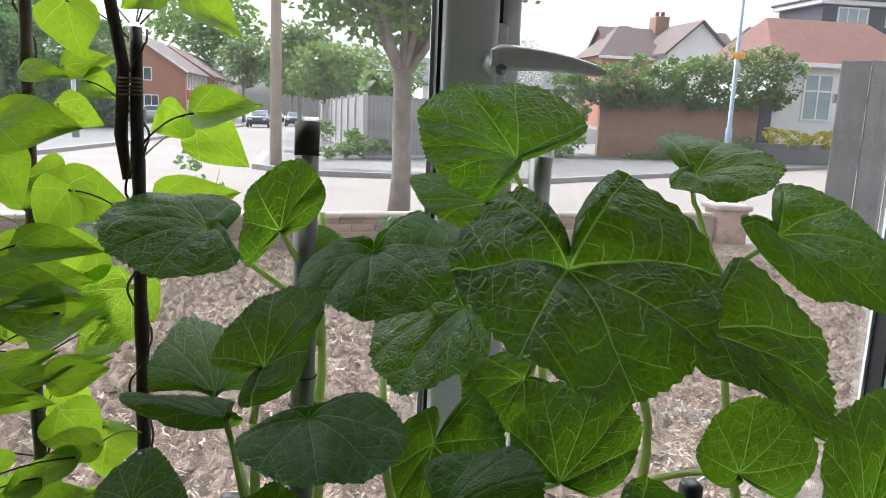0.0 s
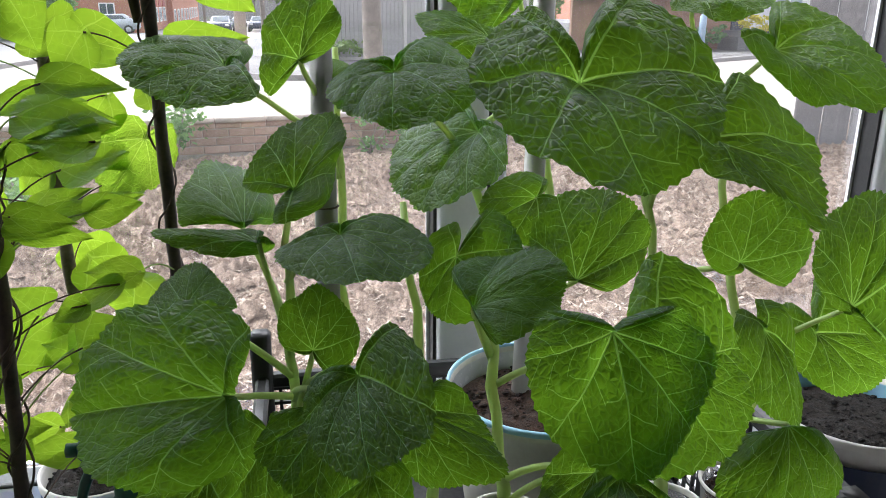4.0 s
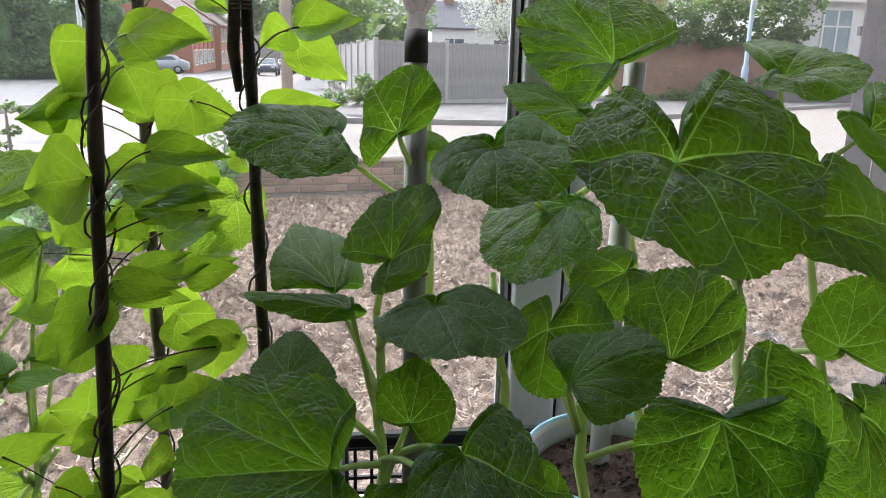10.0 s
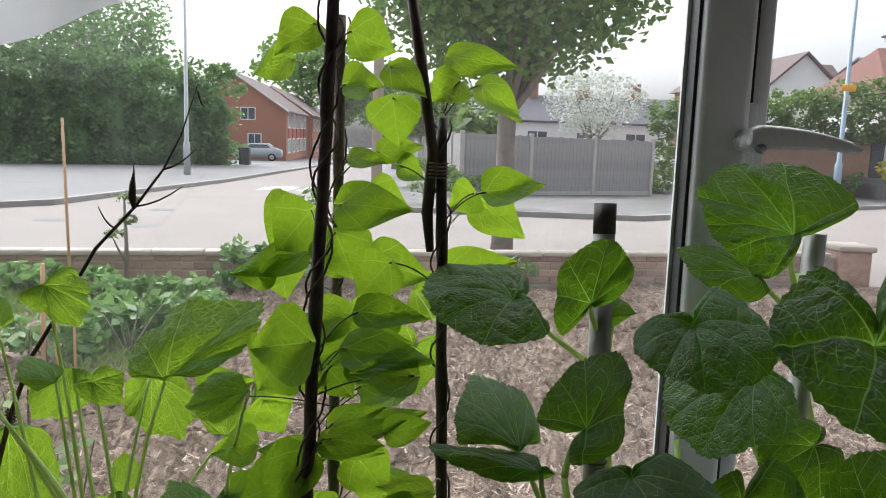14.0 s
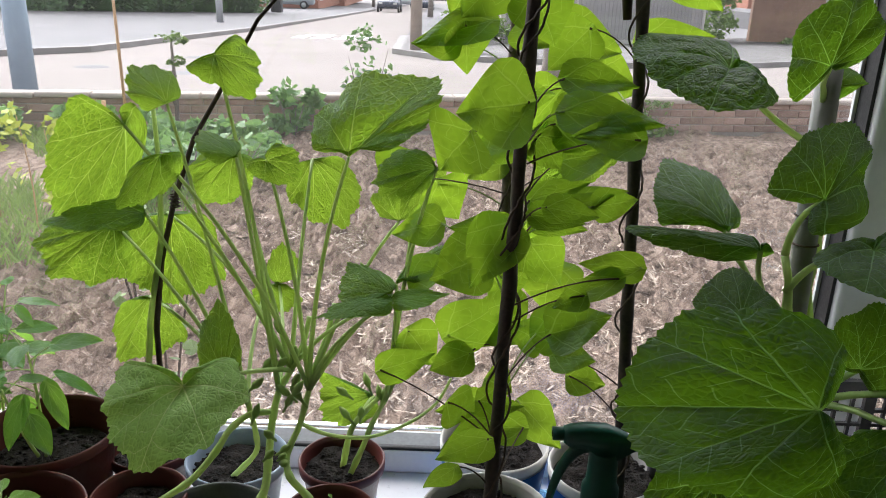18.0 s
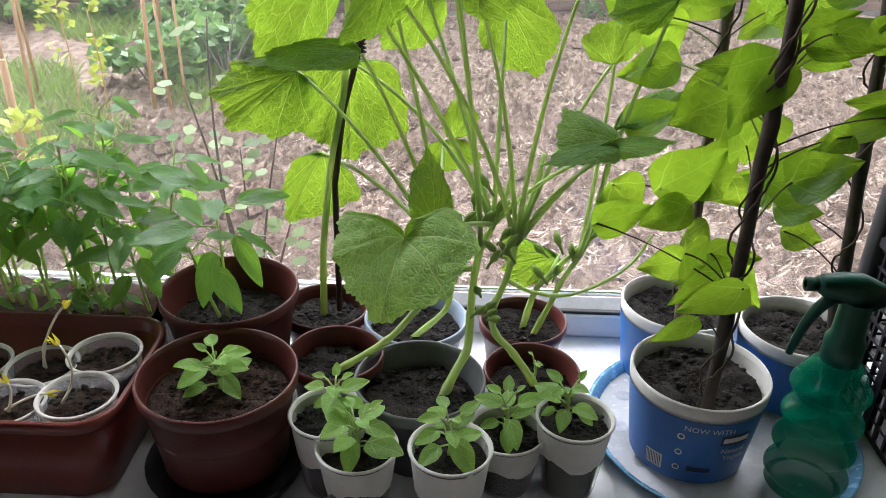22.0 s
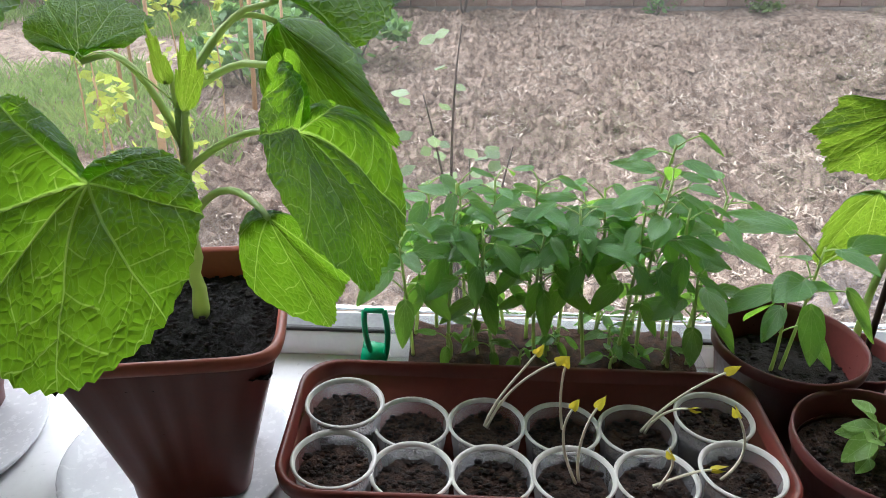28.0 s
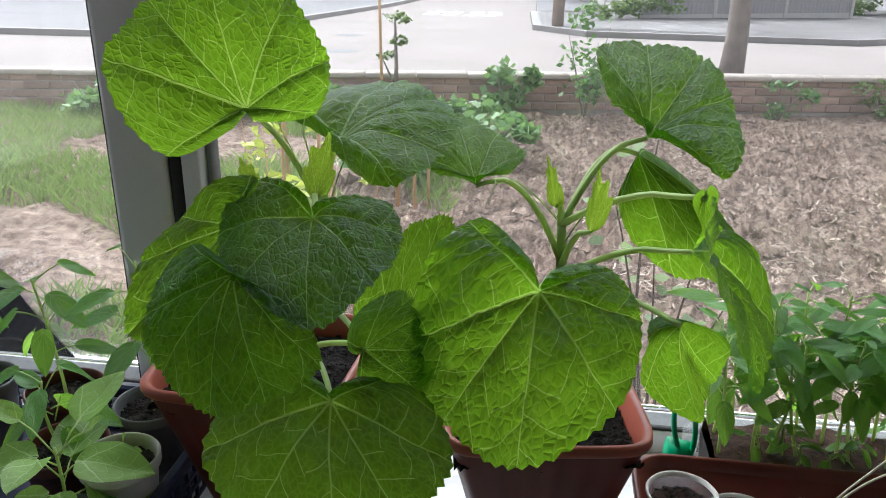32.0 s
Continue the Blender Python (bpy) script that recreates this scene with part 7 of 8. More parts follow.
BEAN_LABEL = "climbing bean plant with bright green heart-shaped leaves"
B1 = thing("bean_plant", C1[0], BEAN_LABEL, "bean plant", "bean plants")
B2 = thing("bean_plant", C2[0], BEAN_LABEL, "bean plant", "bean plants")
B3 = thing("bean_plant", C3[0], BEAN_LABEL, "bean plant", "bean plants")
CANES = {B1: C1, B2: C2, B3: C3}


def bean(p, P, T, half, k):
    o = CANES[p]
    b = Vector(o[0])
    P, T = Vector(P), Vector(T)
    at = near_stem((o,), P, 0.03)
    bm = bmesh.new()
    d = (P - at)
    side = Vector((0, 0, 1)).cross(d).normalized() if d.length > 0.01 else Vector((1, 0, 0))
    tube(bm, [q - b for q in bow(at + d.normalized() * 0.006, P, (0, 0, 0.006), 7)], (0.0009, 0.0008, 0.0008, 0.0007, 0.0007, 0.0008, 0.0011), 5)
    part("petiole", bm, M["vine"] if k % 3 else M["stalkdark"], p)
    pointed(p, P - b, T - b, half * 1.15, M["bean"], k, 0.08 + 0.10 * (k % 3))


COURG = thing("courgette_plant", (-0.555, 0.615, 0.916), "large courgette plant with bright backlit leaves and long stalks", "courgette plant")
CB = Vector(COURG.location)
COURG_STEMS = []


def courgette_stem(r0, r1, *pts):
    COURG_STEMS.append((pts, r0, r1))


courgette_stem(0.0065, 0.0034, (-0.545, 0.610, 0.912), (-0.532, 0.625, 0.936), (-0.521, 0.640, 0.953), (-0.519, 0.655, 0.978), (-0.517, 0.670, 1.015), (-0.511, 0.680, 1.046), (-0.500, 0.690, 1.066), (-0.489, 0.700, 1.090), (-0.482, 0.705, 1.12))
courgette_stem(0.0055, 0.0031, (-0.449, 0.640, 0.908), (-0.463, 0.635, 0.935), (-0.479, 0.635, 0.958), (-0.494, 0.640, 0.973), (-0.498, 0.650, 0.992), (-0.486, 0.660, 1.022), (-0.478, 0.670, 1.055), (-0.469, 0.680, 1.088), (-0.460, 0.690, 1.114), (-0.455, 0.695, 1.14))
courgette_stem(0.0050, 0.0040, (-0.654, 0.650, 0.914), (-0.627, 0.645, 0.936), (-0.597, 0.650, 0.958), (-0.572, 0.655, 0.989), (-0.557, 0.660, 1.013), (-0.538, 0.668, 1.026), (-0.518, 0.672, 1.027))
courgette_stem(0.0043, 0.0033, (-0.581, 0.730, 0.904), (-0.547, 0.710, 0.951), (-0.540, 0.690, 0.990), (-0.545, 0.685, 1.03), (-0.555, 0.695, 1.07))
courgette_stem(0.0050, 0.0031, (-0.457, 0.750, 0.908), (-0.447, 0.745, 0.960), (-0.432, 0.740, 0.987), (-0.400, 0.730, 1.031), (-0.380, 0.725, 1.057))
courgette_stem(0.0046, 0.0028, (-0.447, 0.735, 0.908), (-0.430, 0.735, 0.952), (-0.420, 0.735, 0.981), (-0.406, 0.730, 1.013), (-0.393, 0.730, 1.047), (-0.384, 0.730, 1.099))
courgette_stem(0.0029, 0.0019, (-0.486, 0.660, 1.023), (-0.459, 0.670, 1.004), (-0.419, 0.690, 0.990), (-0.378, 0.710, 0.997), (-0.350, 0.720, 1.016), (-0.335, 0.720, 1.047))
NODES = [q for pts, a, b in COURG_STEMS[:2] for q in pts[3:7]] + [q for pts, a, b in COURG_STEMS[3:6] for q in pts[2:4]] + [(-0.538, 0.668, 1.026)]


def spline(pts, n=4):
    """A smooth line through the points."""
    pts = [Vector(p) for p in pts]
    out = []
    for i in range(len(pts) - 1):
        p0, p1, p2, p3 = pts[max(i - 1, 0)], pts[i], pts[i + 1], pts[min(i + 2, len(pts) - 1)]
        for k in range(n):
            q = k / n
            out.append(0.5 * (2 * p1 + (p2 - p0) * q + (2 * p0 - 5 * p1 + 4 * p2 - p3) * q * q + (3 * p1 - p0 - 3 * p2 + p3) * q ** 3))
    return out + [pts[-1]]


for pts, r0, r1 in COURG_STEMS:
    bm = bmesh.new()
    way = [q - CB for q in spline(pts)]
    m = len(way) - 1
    tube(bm, way, [(r0 + (r1 - r0) * q / m) * (0.90 if q % 5 == 2 else 0.76) for q in range(m + 1)], 10)
    part("stem", bm, M["stalk"], COURG)
rnd = random.Random(77)
for i in range(26):
    n = Vector(NODES[(i * 3) % len(NODES)]) - CB + Vector((rnd.uniform(-0.02, 0.02), rnd.uniform(-0.02, 0.01), rnd.uniform(0, 0.04)))
    d = Vector((rnd.uniform(-1, 1), rnd.uniform(-1, 0.3), rnd.uniform(0.5, 1.5))).normalized()
    bm = bmesh.new()
    tube(bm, (n, n + d * 0.010, n + d * 0.016, n + d * 0.022, n + d * 0.028), (0.0012, 0.0016, 0.0042, 0.0036, 0.0008), 7)
    part("flower_bud", bm, M["stalkdark"], COURG, "small green flower bud")


def courgette(k, P, T, *rest):
    P = Vector(P)
    size = (Vector(T) - P).length
    at = min((Vector(n) for n in NODES), key=lambda n: (n - P).length + 0.022 * ((k * 7 + int(n.z * 1000)) % 5))
    if size > 0.035 and P.x < -0.3:
        bm = bmesh.new()
        d = P - at
        tube(bm, [q - CB for q in bow(at, P, (-d.x * 0.06 + 0.004 * (k % 3 - 1), -0.006, abs(d.x) * 0.07 + 0.004), 14)], [0.0027 - 0.0011 * i / 13 for i in range(14)], 8)
        part("petiole", bm, M["stalk"], COURG)
    blade("c", [Vector(q) - CB for q in (P, T, *rest)], COURG, M["litoldcourgette" if k == 20 else "courgette"], 0.03, 0.06, k + 100, label="pale drooping old leaf, colour lifted as if lit" if k == 20 else "")


BOX_STEMS = (((-1.338, 0.655, 1.005), (-1.340, 0.675, 1.20)), ((-1.625, 0.675, 1.005), (-1.570, 0.660, 1.20)))
BOXED = []
for i, (a, b) in enumerate(BOX_STEMS):
    p = thing("squash_plant", (0, 0, 0), "squash plant with broad green leaves in a square planter", "squash plant", "squash plants in planters")
    stem(p, a, b, 0.0068, 0.0042, i + 50, sway=0.003)
    BOXED.append((p, (a, b)))


def box_squash(k, P, T, L, A, R, B, young=False):
    P = Vector(P)
    if young:
        axis = Vector(T) - P
        L, A, R, B = (P + axis * 0.4 + (Vector(q) - P - axis * 0.4) * 0.62 for q in (L, A, R, B))
    p, s = min(BOXED, key=lambda q: (near_stem((q[1],), P, 0.05) - P).length)
    at = near_stem((s,), P, 0.06)
    petiole(p, at, P, 0.0036, 0.0024, (0, 0.006, 0.012 + 0.010 * (k % 3)))
    blade("y" if young else "s", (P, T, L, A, R, B), p, M["young" if young else "squash_light"], 0.02, 0.035, k + 200, puff=0.05)


def tendril(p, a, way, loops, r, seed):
    """A thin curling thread that leaves a stem."""
    rnd = random.Random(seed)
    a, way = Vector(a), Vector(way)
    o = way.orthogonal().normalized()
    q = way.normalized().cross(o)
    pts = []
    for i in range(40):
        s = i / 39
        c = max(0.0, s - 0.45) / 0.55
        turn = c * loops * 6.283
        pts.append(a + way * (s - 0.25 * c * c) + (o * (1 - math.cos(turn)) + q * math.sin(turn)) * r * c + Vector((0, 0, 0.02 * math.sin(s * 3.1))))
    bm = bmesh.new()
    tube(bm, pts, [0.0009 - 0.0005 * i / 39 for i in range(40)], 5)
    part("tendril", bm, M["stalk"], p, "thin curling green tendril")


for i, (a, way, loops, r) in enumerate((((-1.570, 0.660, 1.20), (-0.02, -0.03, 0.13), 2.0, 0.008), ((-1.568, 0.658, 1.19), (0.05, -0.02, 0.10), 1.6, 0.007), ((-1.575, 0.66, 1.21), (-0.06, -0.01, 0.11), 2.2, 0.007),
                                        ((-1.340, 0.675, 1.20), (-0.09, -0.03, 0.05), 1.5, 0.008), ((-1.338, 0.672, 1.18), (0.05, -0.05, 0.06), 1.8, 0.007))):
    tendril(BOXED[0 if a[0] > -1.45 else 1][0], a, way, loops, r, 90 + i)


# peppers: slender stems, pointed leaves in whorls
def pepper(name, base, top, leaves, size, seed, label, group="", material=None, lower=0.35):
    p = thing(name, base, label, "pepper plant", group)
    rnd = random.Random(seed)
    b, t = Vector((0, 0, 0)), Vector(top) - Vector(base)
    pts = bow(b, t, (rnd.uniform(-0.006, 0.006), rnd.uniform(-0.006, 0.006), 0), 8)
    bm = bmesh.new()
    tube(bm, pts, [0.0021 - 0.001 * i / 7 for i in range(8)], 6)
    part("stem", bm, M["stalk"], p)
    for k in range(leaves):
        s = lower + (1 - lower) * (k + 0.5) / leaves
        n = b.lerp(t, s)
        a = k * 2.4 + seed
        out = Vector((math.cos(a), math.sin(a) * 0.8, 0))
        root = n + out * size * rnd.uniform(0.35, 0.6) + Vector((0, 0, size * rnd.uniform(0.1, 0.4)))
        reach = size * rnd.uniform(0.75, 1.15) * (0.7 if s > 0.93 else 1)
        fall = rnd.uniform(-1.3, -0.1) if s < 0.7 else rnd.uniform(-0.7, 0.15)
        tip = root + (out + Vector((0, 0, fall))).normalized() * reach
        bm = bmesh.new()
        tube(bm, bow(n, root, (0, 0, 0.002), 5), 0.0008, 5)
        part("petiole", bm, M["stalk"], p)
        pointed(p, root, tip, reach * rnd.uniform(0.20, 0.27), material or M["pepper"], seed * 31 + k, 0.18, (out.x * 0.4, out.y * 0.4 - 0.35, 1.0), oval=True)
    return p


rnd = random.Random(12)
for k in range(22):
    x = -1.150 + 0.285 * (k % 11) / 10 + rnd.uniform(-0.010, 0.010)
    y = 0.720 + 0.042 * (k // 11) + rnd.uniform(-0.010, 0.010)
    h = rnd.uniform(0.150, 0.235) * (0.8 if k % 11 in (0, 10) else 1)
    pepper("pepper_seedling", (x, y, 0.926), (x + rnd.uniform(-0.022, 0.022), y + rnd.uniform(-0.02, 0.015), 0.918 + h), 12, rnd.uniform(0.036, 0.047), 300 + k, "leafy young pepper plant in the cut bottle", "pepper nursery", lower=rnd.uniform(0.34, 0.6))
for k in range(14):
    x, y = -1.155 + 0.30 * rnd.random(), 0.70 + 0.07 * rnd.random()
    h = rnd.uniform(0.02, 0.05)
    pepper("pepper_sprout", (x, y, 0.926), (x + rnd.uniform(-0.006, 0.006), y - rnd.uniform(0, 0.008), 0.926 + h), 4, 0.022, 400 + k, "small pepper sprout low in the cut bottle", "pepper sprouts", lower=0.5)
pepper("pepper_plant", (-0.782, 0.712, 0.930), (-0.778, 0.700, 1.080), 9, 0.060, 501, "young pepper plant in a brown pot", lower=0.45)
pepper("pepper_plant", (-0.790, 0.714, 0.930), (-0.805, 0.690, 1.03), 4, 0.050, 502, "young pepper plant in a brown pot", lower=0.5)


def tuft(name, base, h, leaves, size, seed, label, group="", material=None):
    """A compact seedling with crinkled oval leaves in pairs up a short stem."""
    p = thing(name, base, label, "seedling", group)
    rnd = random.Random(seed)
    bm = bmesh.new()
    tube(bm, bow((0, 0, -0.003), (0, 0, h), (0.002, 0, 0), 5), 0.0016, 6)
    part("stem", bm, M["stalk"], p)
    for k in range(leaves):
        u = k / max(1, leaves - 1)
        a = (k % 2) * 3.1416 + (k // 2) * 1.45 + seed + rnd.uniform(-0.3, 0.3)
        s = (0.75 + 0.35 * math.sin(u * 3.1)) * (1 - 0.45 * u * u) * rnd.uniform(0.7, 1.15)
        out = Vector((math.cos(a), math.sin(a), 0))
        root = out * size * rnd.uniform(0.18, 0.5) + Vector((0, 0, h * (0.30 + 0.95 * u) + size * rnd.uniform(0, 0.25)))
        bm = bmesh.new()
        tube(bm, ((0, 0, root.z * 0.7), root * 0.6 + Vector((0, 0, root.z * 0.32)), root), 0.0009, 5)
        part("petiole", bm, M["stalk"], p)
        tip = root + (out + Vector((0, 0, rnd.uniform(-0.8, 0.25) + 0.9 * u * u))).normalized() * size * s
        pointed(p, root, tip, size * s * 0.34, material or M["seedling"], seed * 13 + k, 0.30, (-out.x * 0.3, -0.35 - out.y * 0.3, 1), oval=True)
    return p


BL = "compact light green pepper seedling"
tuft("pepper_seedling", (-0.753, 0.580, 0.938), 0.034, 14, 0.031, 601, "compact light green pepper seedling in the large pot")
tuft("pepper_seedling", (-0.640, 0.562, 0.926), 0.034, 12, 0.025, 602, BL, "seedlings in white cups")
tuft("pepper_seedling", (-0.616, 0.522, 0.916), 0.039, 16, 0.031, 603, BL, "seedlings in white cups")
tuft("pepper_seedling", (-0.536, 0.516, 0.928), 0.037, 12, 0.028, 604, BL, "seedlings in white cups")
tuft("pepper_seedling", (-0.484, 0.568, 0.906), 0.039, 12, 0.027, 605, BL, "seedlings in white cups")
tuft("pepper_seedling", (-0.430, 0.566, 0.924), 0.037, 12, 0.027, 606, BL, "seedlings in white cups")
tuft("tiny_seedling", (-0.452, 0.650, 0.913), 0.022, 4, 0.012, 607, "tiny seedling with two small leaves")

# pots in the left crate
for k, (x, y, z, r, mt) in enumerate(((-1.768, 0.575, 0.962, 0.040, "tub"), (-1.845, 0.60, 0.95, 0.045, "maroon"), (-1.79, 0.685, 0.955, 0.043, "greypot"), (-1.90, 0.69, 0.96, 0.045, "maroon"), (-1.99, 0.60, 0.955, 0.043, "tub"), (-2.02, 0.70, 0.955, 0.043, "greypot"), (-1.80, 0.527, 0.925, 0.030, "greypot"))):
    pot("flower_pot", x, y, z, r, SILL + 0.0075, 0.76, M[mt], "small pot in the dark blue crate", seed=80 + k, fill=0.014, group="pots in the blue crate")
LP = "young pepper plant in the dark blue crate"
tuft("pepper_seedling", (-1.800, 0.527, 0.915), 0.085, 10, 0.075, 701, "broad-leaved grey-green seedling in the crate")
pepper("pepper_plant", (-1.790, 0.685, 0.942), (-1.785, 0.68, 1.13), 8, 0.055, 702, LP, "peppers in the crate")
pepper("pepper_plant", (-1.845, 0.60, 0.936), (-1.85, 0.59, 1.03), 8, 0.055, 703, LP, "peppers in the crate")
pepper("pepper_plant", (-1.90, 0.69, 0.946), (-1.91, 0.68, 1.10), 9, 0.055, 704, LP, "peppers in the crate")
pepper("pepper_plant", (-1.99, 0.60, 0.94), (-2.0, 0.59, 1.06), 9, 0.055, 705, LP, "peppers in the crate")
pepper("pepper_plant", (-2.02, 0.70, 0.94), (-2.02, 0.69, 1.10), 9, 0.055, 706, LP, "peppers in the crate")
tuft("tiny_seedling", (-1.764, 0.578, 0.948), 0.022, 4, 0.016, 707, "pair of tiny seedlings in a white pot")


# squash plants in the crate: stalk point, tip, left and right of each blade
squash(0, (0.181, 0.560, 1.378), (0.204, 0.470, 1.310), (0.090, 0.535, 1.378), (0.142, 0.600, 1.434), (0.288, 0.530, 1.381), (0.231, 0.600, 1.448))
squash(1, (0.164, 0.683, 1.452), (0.079, 0.700, 1.488), (0.091, 0.660, 1.441), (0.131, 0.640, 1.422), (0.167, 0.730, 1.519), (0.236, 0.700, 1.480))
squash(2, (0.332, 0.674, 1.442), (0.412, 0.660, 1.454), (0.381, 0.710, 1.475), (0.318, 0.730, 1.478), (0.331, 0.630, 1.428), (0.299, 0.650, 1.438))
squash(3, (0.372, 0.593, 1.402), (0.424, 0.520, 1.363), (0.445, 0.610, 1.423), (0.391, 0.630, 1.442), (0.366, 0.550, 1.369), (0.328, 0.580, 1.416))
squash(4, (0.289, 0.556, 1.331), (0.361, 0.490, 1.269), (0.402, 0.560, 1.318), (0.339, 0.600, 1.385), (0.305, 0.500, 1.303), (0.262, 0.530, 1.327))
squash(5, (0.032, 0.569, 1.387), (0.022, 0.505, 1.359), (-0.022, 0.540, 1.373), (-0.004, 0.575, 1.392), (0.098, 0.575, 1.389), (0.071, 0.625, 1.413))
squash(6, (0.113, 0.621, 1.331), (0.053, 0.580, 1.272), (0.042, 0.655, 1.314), (0.110, 0.680, 1.356), (0.121, 0.560, 1.312), (0.127, 0.580, 1.336))
squash(7, (-0.104, 0.674, 1.384), (-0.190, 0.660, 1.395), (-0.147, 0.735, 1.409), (-0.084, 0.735, 1.396), (-0.140, 0.610, 1.358), (-0.072, 0.630, 1.367))
squash(8, (-0.040, 0.625, 1.394), (-0.026, 0.635, 1.449), (-0.070, 0.630, 1.401), (-0.065, 0.620, 1.365), (-0.005, 0.620, 1.422), (-0.018, 0.620, 1.401))
squash(9, (-0.049, 0.575, 1.295), (-0.009, 0.625, 1.347), (-0.067, 0.600, 1.329), (-0.088, 0.585, 1.298), (-0.016, 0.585, 1.310), (-0.062, 0.550, 1.274))
squash(10, (-0.095, 0.640, 1.246), (-0.126, 0.730, 1.291), (-0.156, 0.670, 1.266), (-0.147, 0.650, 1.248), (-0.078, 0.720, 1.273), (-0.069, 0.680, 1.238))
squash(11, (-0.081, 0.600, 1.243), (-0.174, 0.660, 1.240), (-0.123, 0.665, 1.239), (-0.080, 0.650, 1.241), (-0.113, 0.610, 1.233), (-0.068, 0.600, 1.244))
squash(12, (-0.015, 0.552, 1.261), (-0.006, 0.475, 1.246), (-0.065, 0.530, 1.256), (-0.042, 0.570, 1.255), (0.056, 0.540, 1.253), (0.032, 0.605, 1.262))
squash(13, (0.081, 0.486, 1.220), (0.147, 0.470, 1.258), (0.112, 0.520, 1.248), (0.067, 0.510, 1.240), (0.122, 0.445, 1.222), (0.086, 0.450, 1.208))
squash(14, (0.082, 0.560, 1.237), (0.066, 0.530, 1.194), (0.049, 0.550, 1.219), (0.080, 0.570, 1.263), (0.142, 0.560, 1.241), (0.114, 0.580, 1.271))
squash(15, (0.170, 0.510, 1.228), (0.205, 0.545, 1.295), (0.136, 0.530, 1.263), (0.144, 0.510, 1.233), (0.235, 0.520, 1.254), (0.193, 0.500, 1.221))
squash(16, (0.150, 0.387, 1.239), (0.160, 0.355, 1.149), (0.095, 0.385, 1.223), (0.111, 0.395, 1.252), (0.217, 0.375, 1.214), (0.191, 0.385, 1.254))
squash(17, (0.175, 0.398, 1.219), (0.235, 0.372, 1.145), (0.135, 0.378, 1.166), (0.117, 0.402, 1.219), (0.242, 0.385, 1.216), (0.188, 0.415, 1.282))
squash(19, (-0.097, 0.430, 1.192), (-0.217, 0.490, 1.155), (-0.149, 0.480, 1.240), (-0.082, 0.440, 1.233), (-0.152, 0.415, 1.138), (-0.084, 0.410, 1.161))
squash(20, (-0.012, 0.411, 1.209), (-0.011, 0.350, 1.176), (-0.047, 0.400, 1.186), (-0.039, 0.420, 1.207), (0.029, 0.365, 1.202), (0.010, 0.415, 1.245))
squash(21, (-0.028, 0.435, 1.175), (-0.044, 0.400, 1.129), (-0.081, 0.430, 1.148), (-0.063, 0.440, 1.174), (-0.003, 0.420, 1.137), (-0.009, 0.430, 1.167))
squash(22, (0.027, 0.470, 1.150), (0.094, 0.440, 1.106), (0.035, 0.450, 1.094), (0.017, 0.460, 1.128), (0.084, 0.470, 1.135), (0.050, 0.475, 1.169))
squash(23, (-0.040, 0.492, 1.192), (-0.031, 0.495, 1.240), (-0.064, 0.495, 1.220), (-0.062, 0.490, 1.197), (-0.007, 0.490, 1.204), (-0.026, 0.485, 1.172))
squash(24, (0.177, 0.413, 1.109), (0.158, 0.333, 1.083), (0.121, 0.371, 1.099), (0.154, 0.401, 1.116), (0.213, 0.367, 1.090), (0.189, 0.399, 1.113))
squash(25, (0.164, 0.430, 1.104), (0.119, 0.399, 1.062), (0.126, 0.430, 1.104), (0.166, 0.437, 1.128), (0.156, 0.412, 1.080), (0.178, 0.430, 1.119))
squash(26, (-0.002, 0.451, 1.108), (-0.016, 0.421, 1.068), (-0.042, 0.436, 1.088), (-0.011, 0.452, 1.123), (0.025, 0.436, 1.088), (0.014, 0.452, 1.123))
squash(27, (-0.073, 0.470, 1.135), (-0.050, 0.424, 1.074), (-0.095, 0.449, 1.107), (-0.091, 0.472, 1.157), (-0.034, 0.445, 1.101), (-0.068, 0.471, 1.154))
squash(28, (-0.070, 0.431, 1.073), (-0.099, 0.407, 1.041), (-0.114, 0.438, 1.081), (-0.074, 0.439, 1.094), (-0.045, 0.415, 1.051), (-0.048, 0.430, 1.083))
squash(29, (-0.126, 0.506, 1.082), (-0.162, 0.465, 1.026), (-0.181, 0.498, 1.071), (-0.130, 0.512, 1.109), (-0.108, 0.483, 1.051), (-0.102, 0.507, 1.101))
squash(30, (0.293, 0.481, 1.247), (0.302, 0.487, 1.302), (0.262, 0.483, 1.264), (0.277, 0.480, 1.239), (0.353, 0.482, 1.257), (0.334, 0.478, 1.225))
squash(31, (0.415, 0.500, 1.193), (0.464, 0.550, 1.282), (0.395, 0.530, 1.243), (0.394, 0.510, 1.203), (0.487, 0.520, 1.231), (0.458, 0.485, 1.138))
squash(32, (0.423, 0.550, 1.147), (0.469, 0.520, 1.098), (0.406, 0.530, 1.114), (0.394, 0.560, 1.170), (0.500, 0.540, 1.140), (0.444, 0.580, 1.198))
squash(33, (0.310, 0.417, 1.138), (0.286, 0.380, 1.064), (0.250, 0.400, 1.103), (0.278, 0.420, 1.133), (0.351, 0.400, 1.096), (0.337, 0.420, 1.132))
squash(34, (0.335, 0.500, 1.178), (0.355, 0.461, 1.103), (0.307, 0.467, 1.141), (0.311, 0.498, 1.199), (0.364, 0.493, 1.149), (0.333, 0.508, 1.202))
squash(35, (-0.018, 0.660, 1.373), (0.013, 0.664, 1.378), (-0.012, 0.673, 1.390), (-0.029, 0.664, 1.377), (0.003, 0.661, 1.374), (-0.023, 0.660, 1.371))
squash(36, (0.145, 0.720, 1.406), (0.076, 0.748, 1.427), (0.100, 0.708, 1.397), (0.160, 0.713, 1.392), (0.121, 0.752, 1.430), (0.168, 0.729, 1.405))
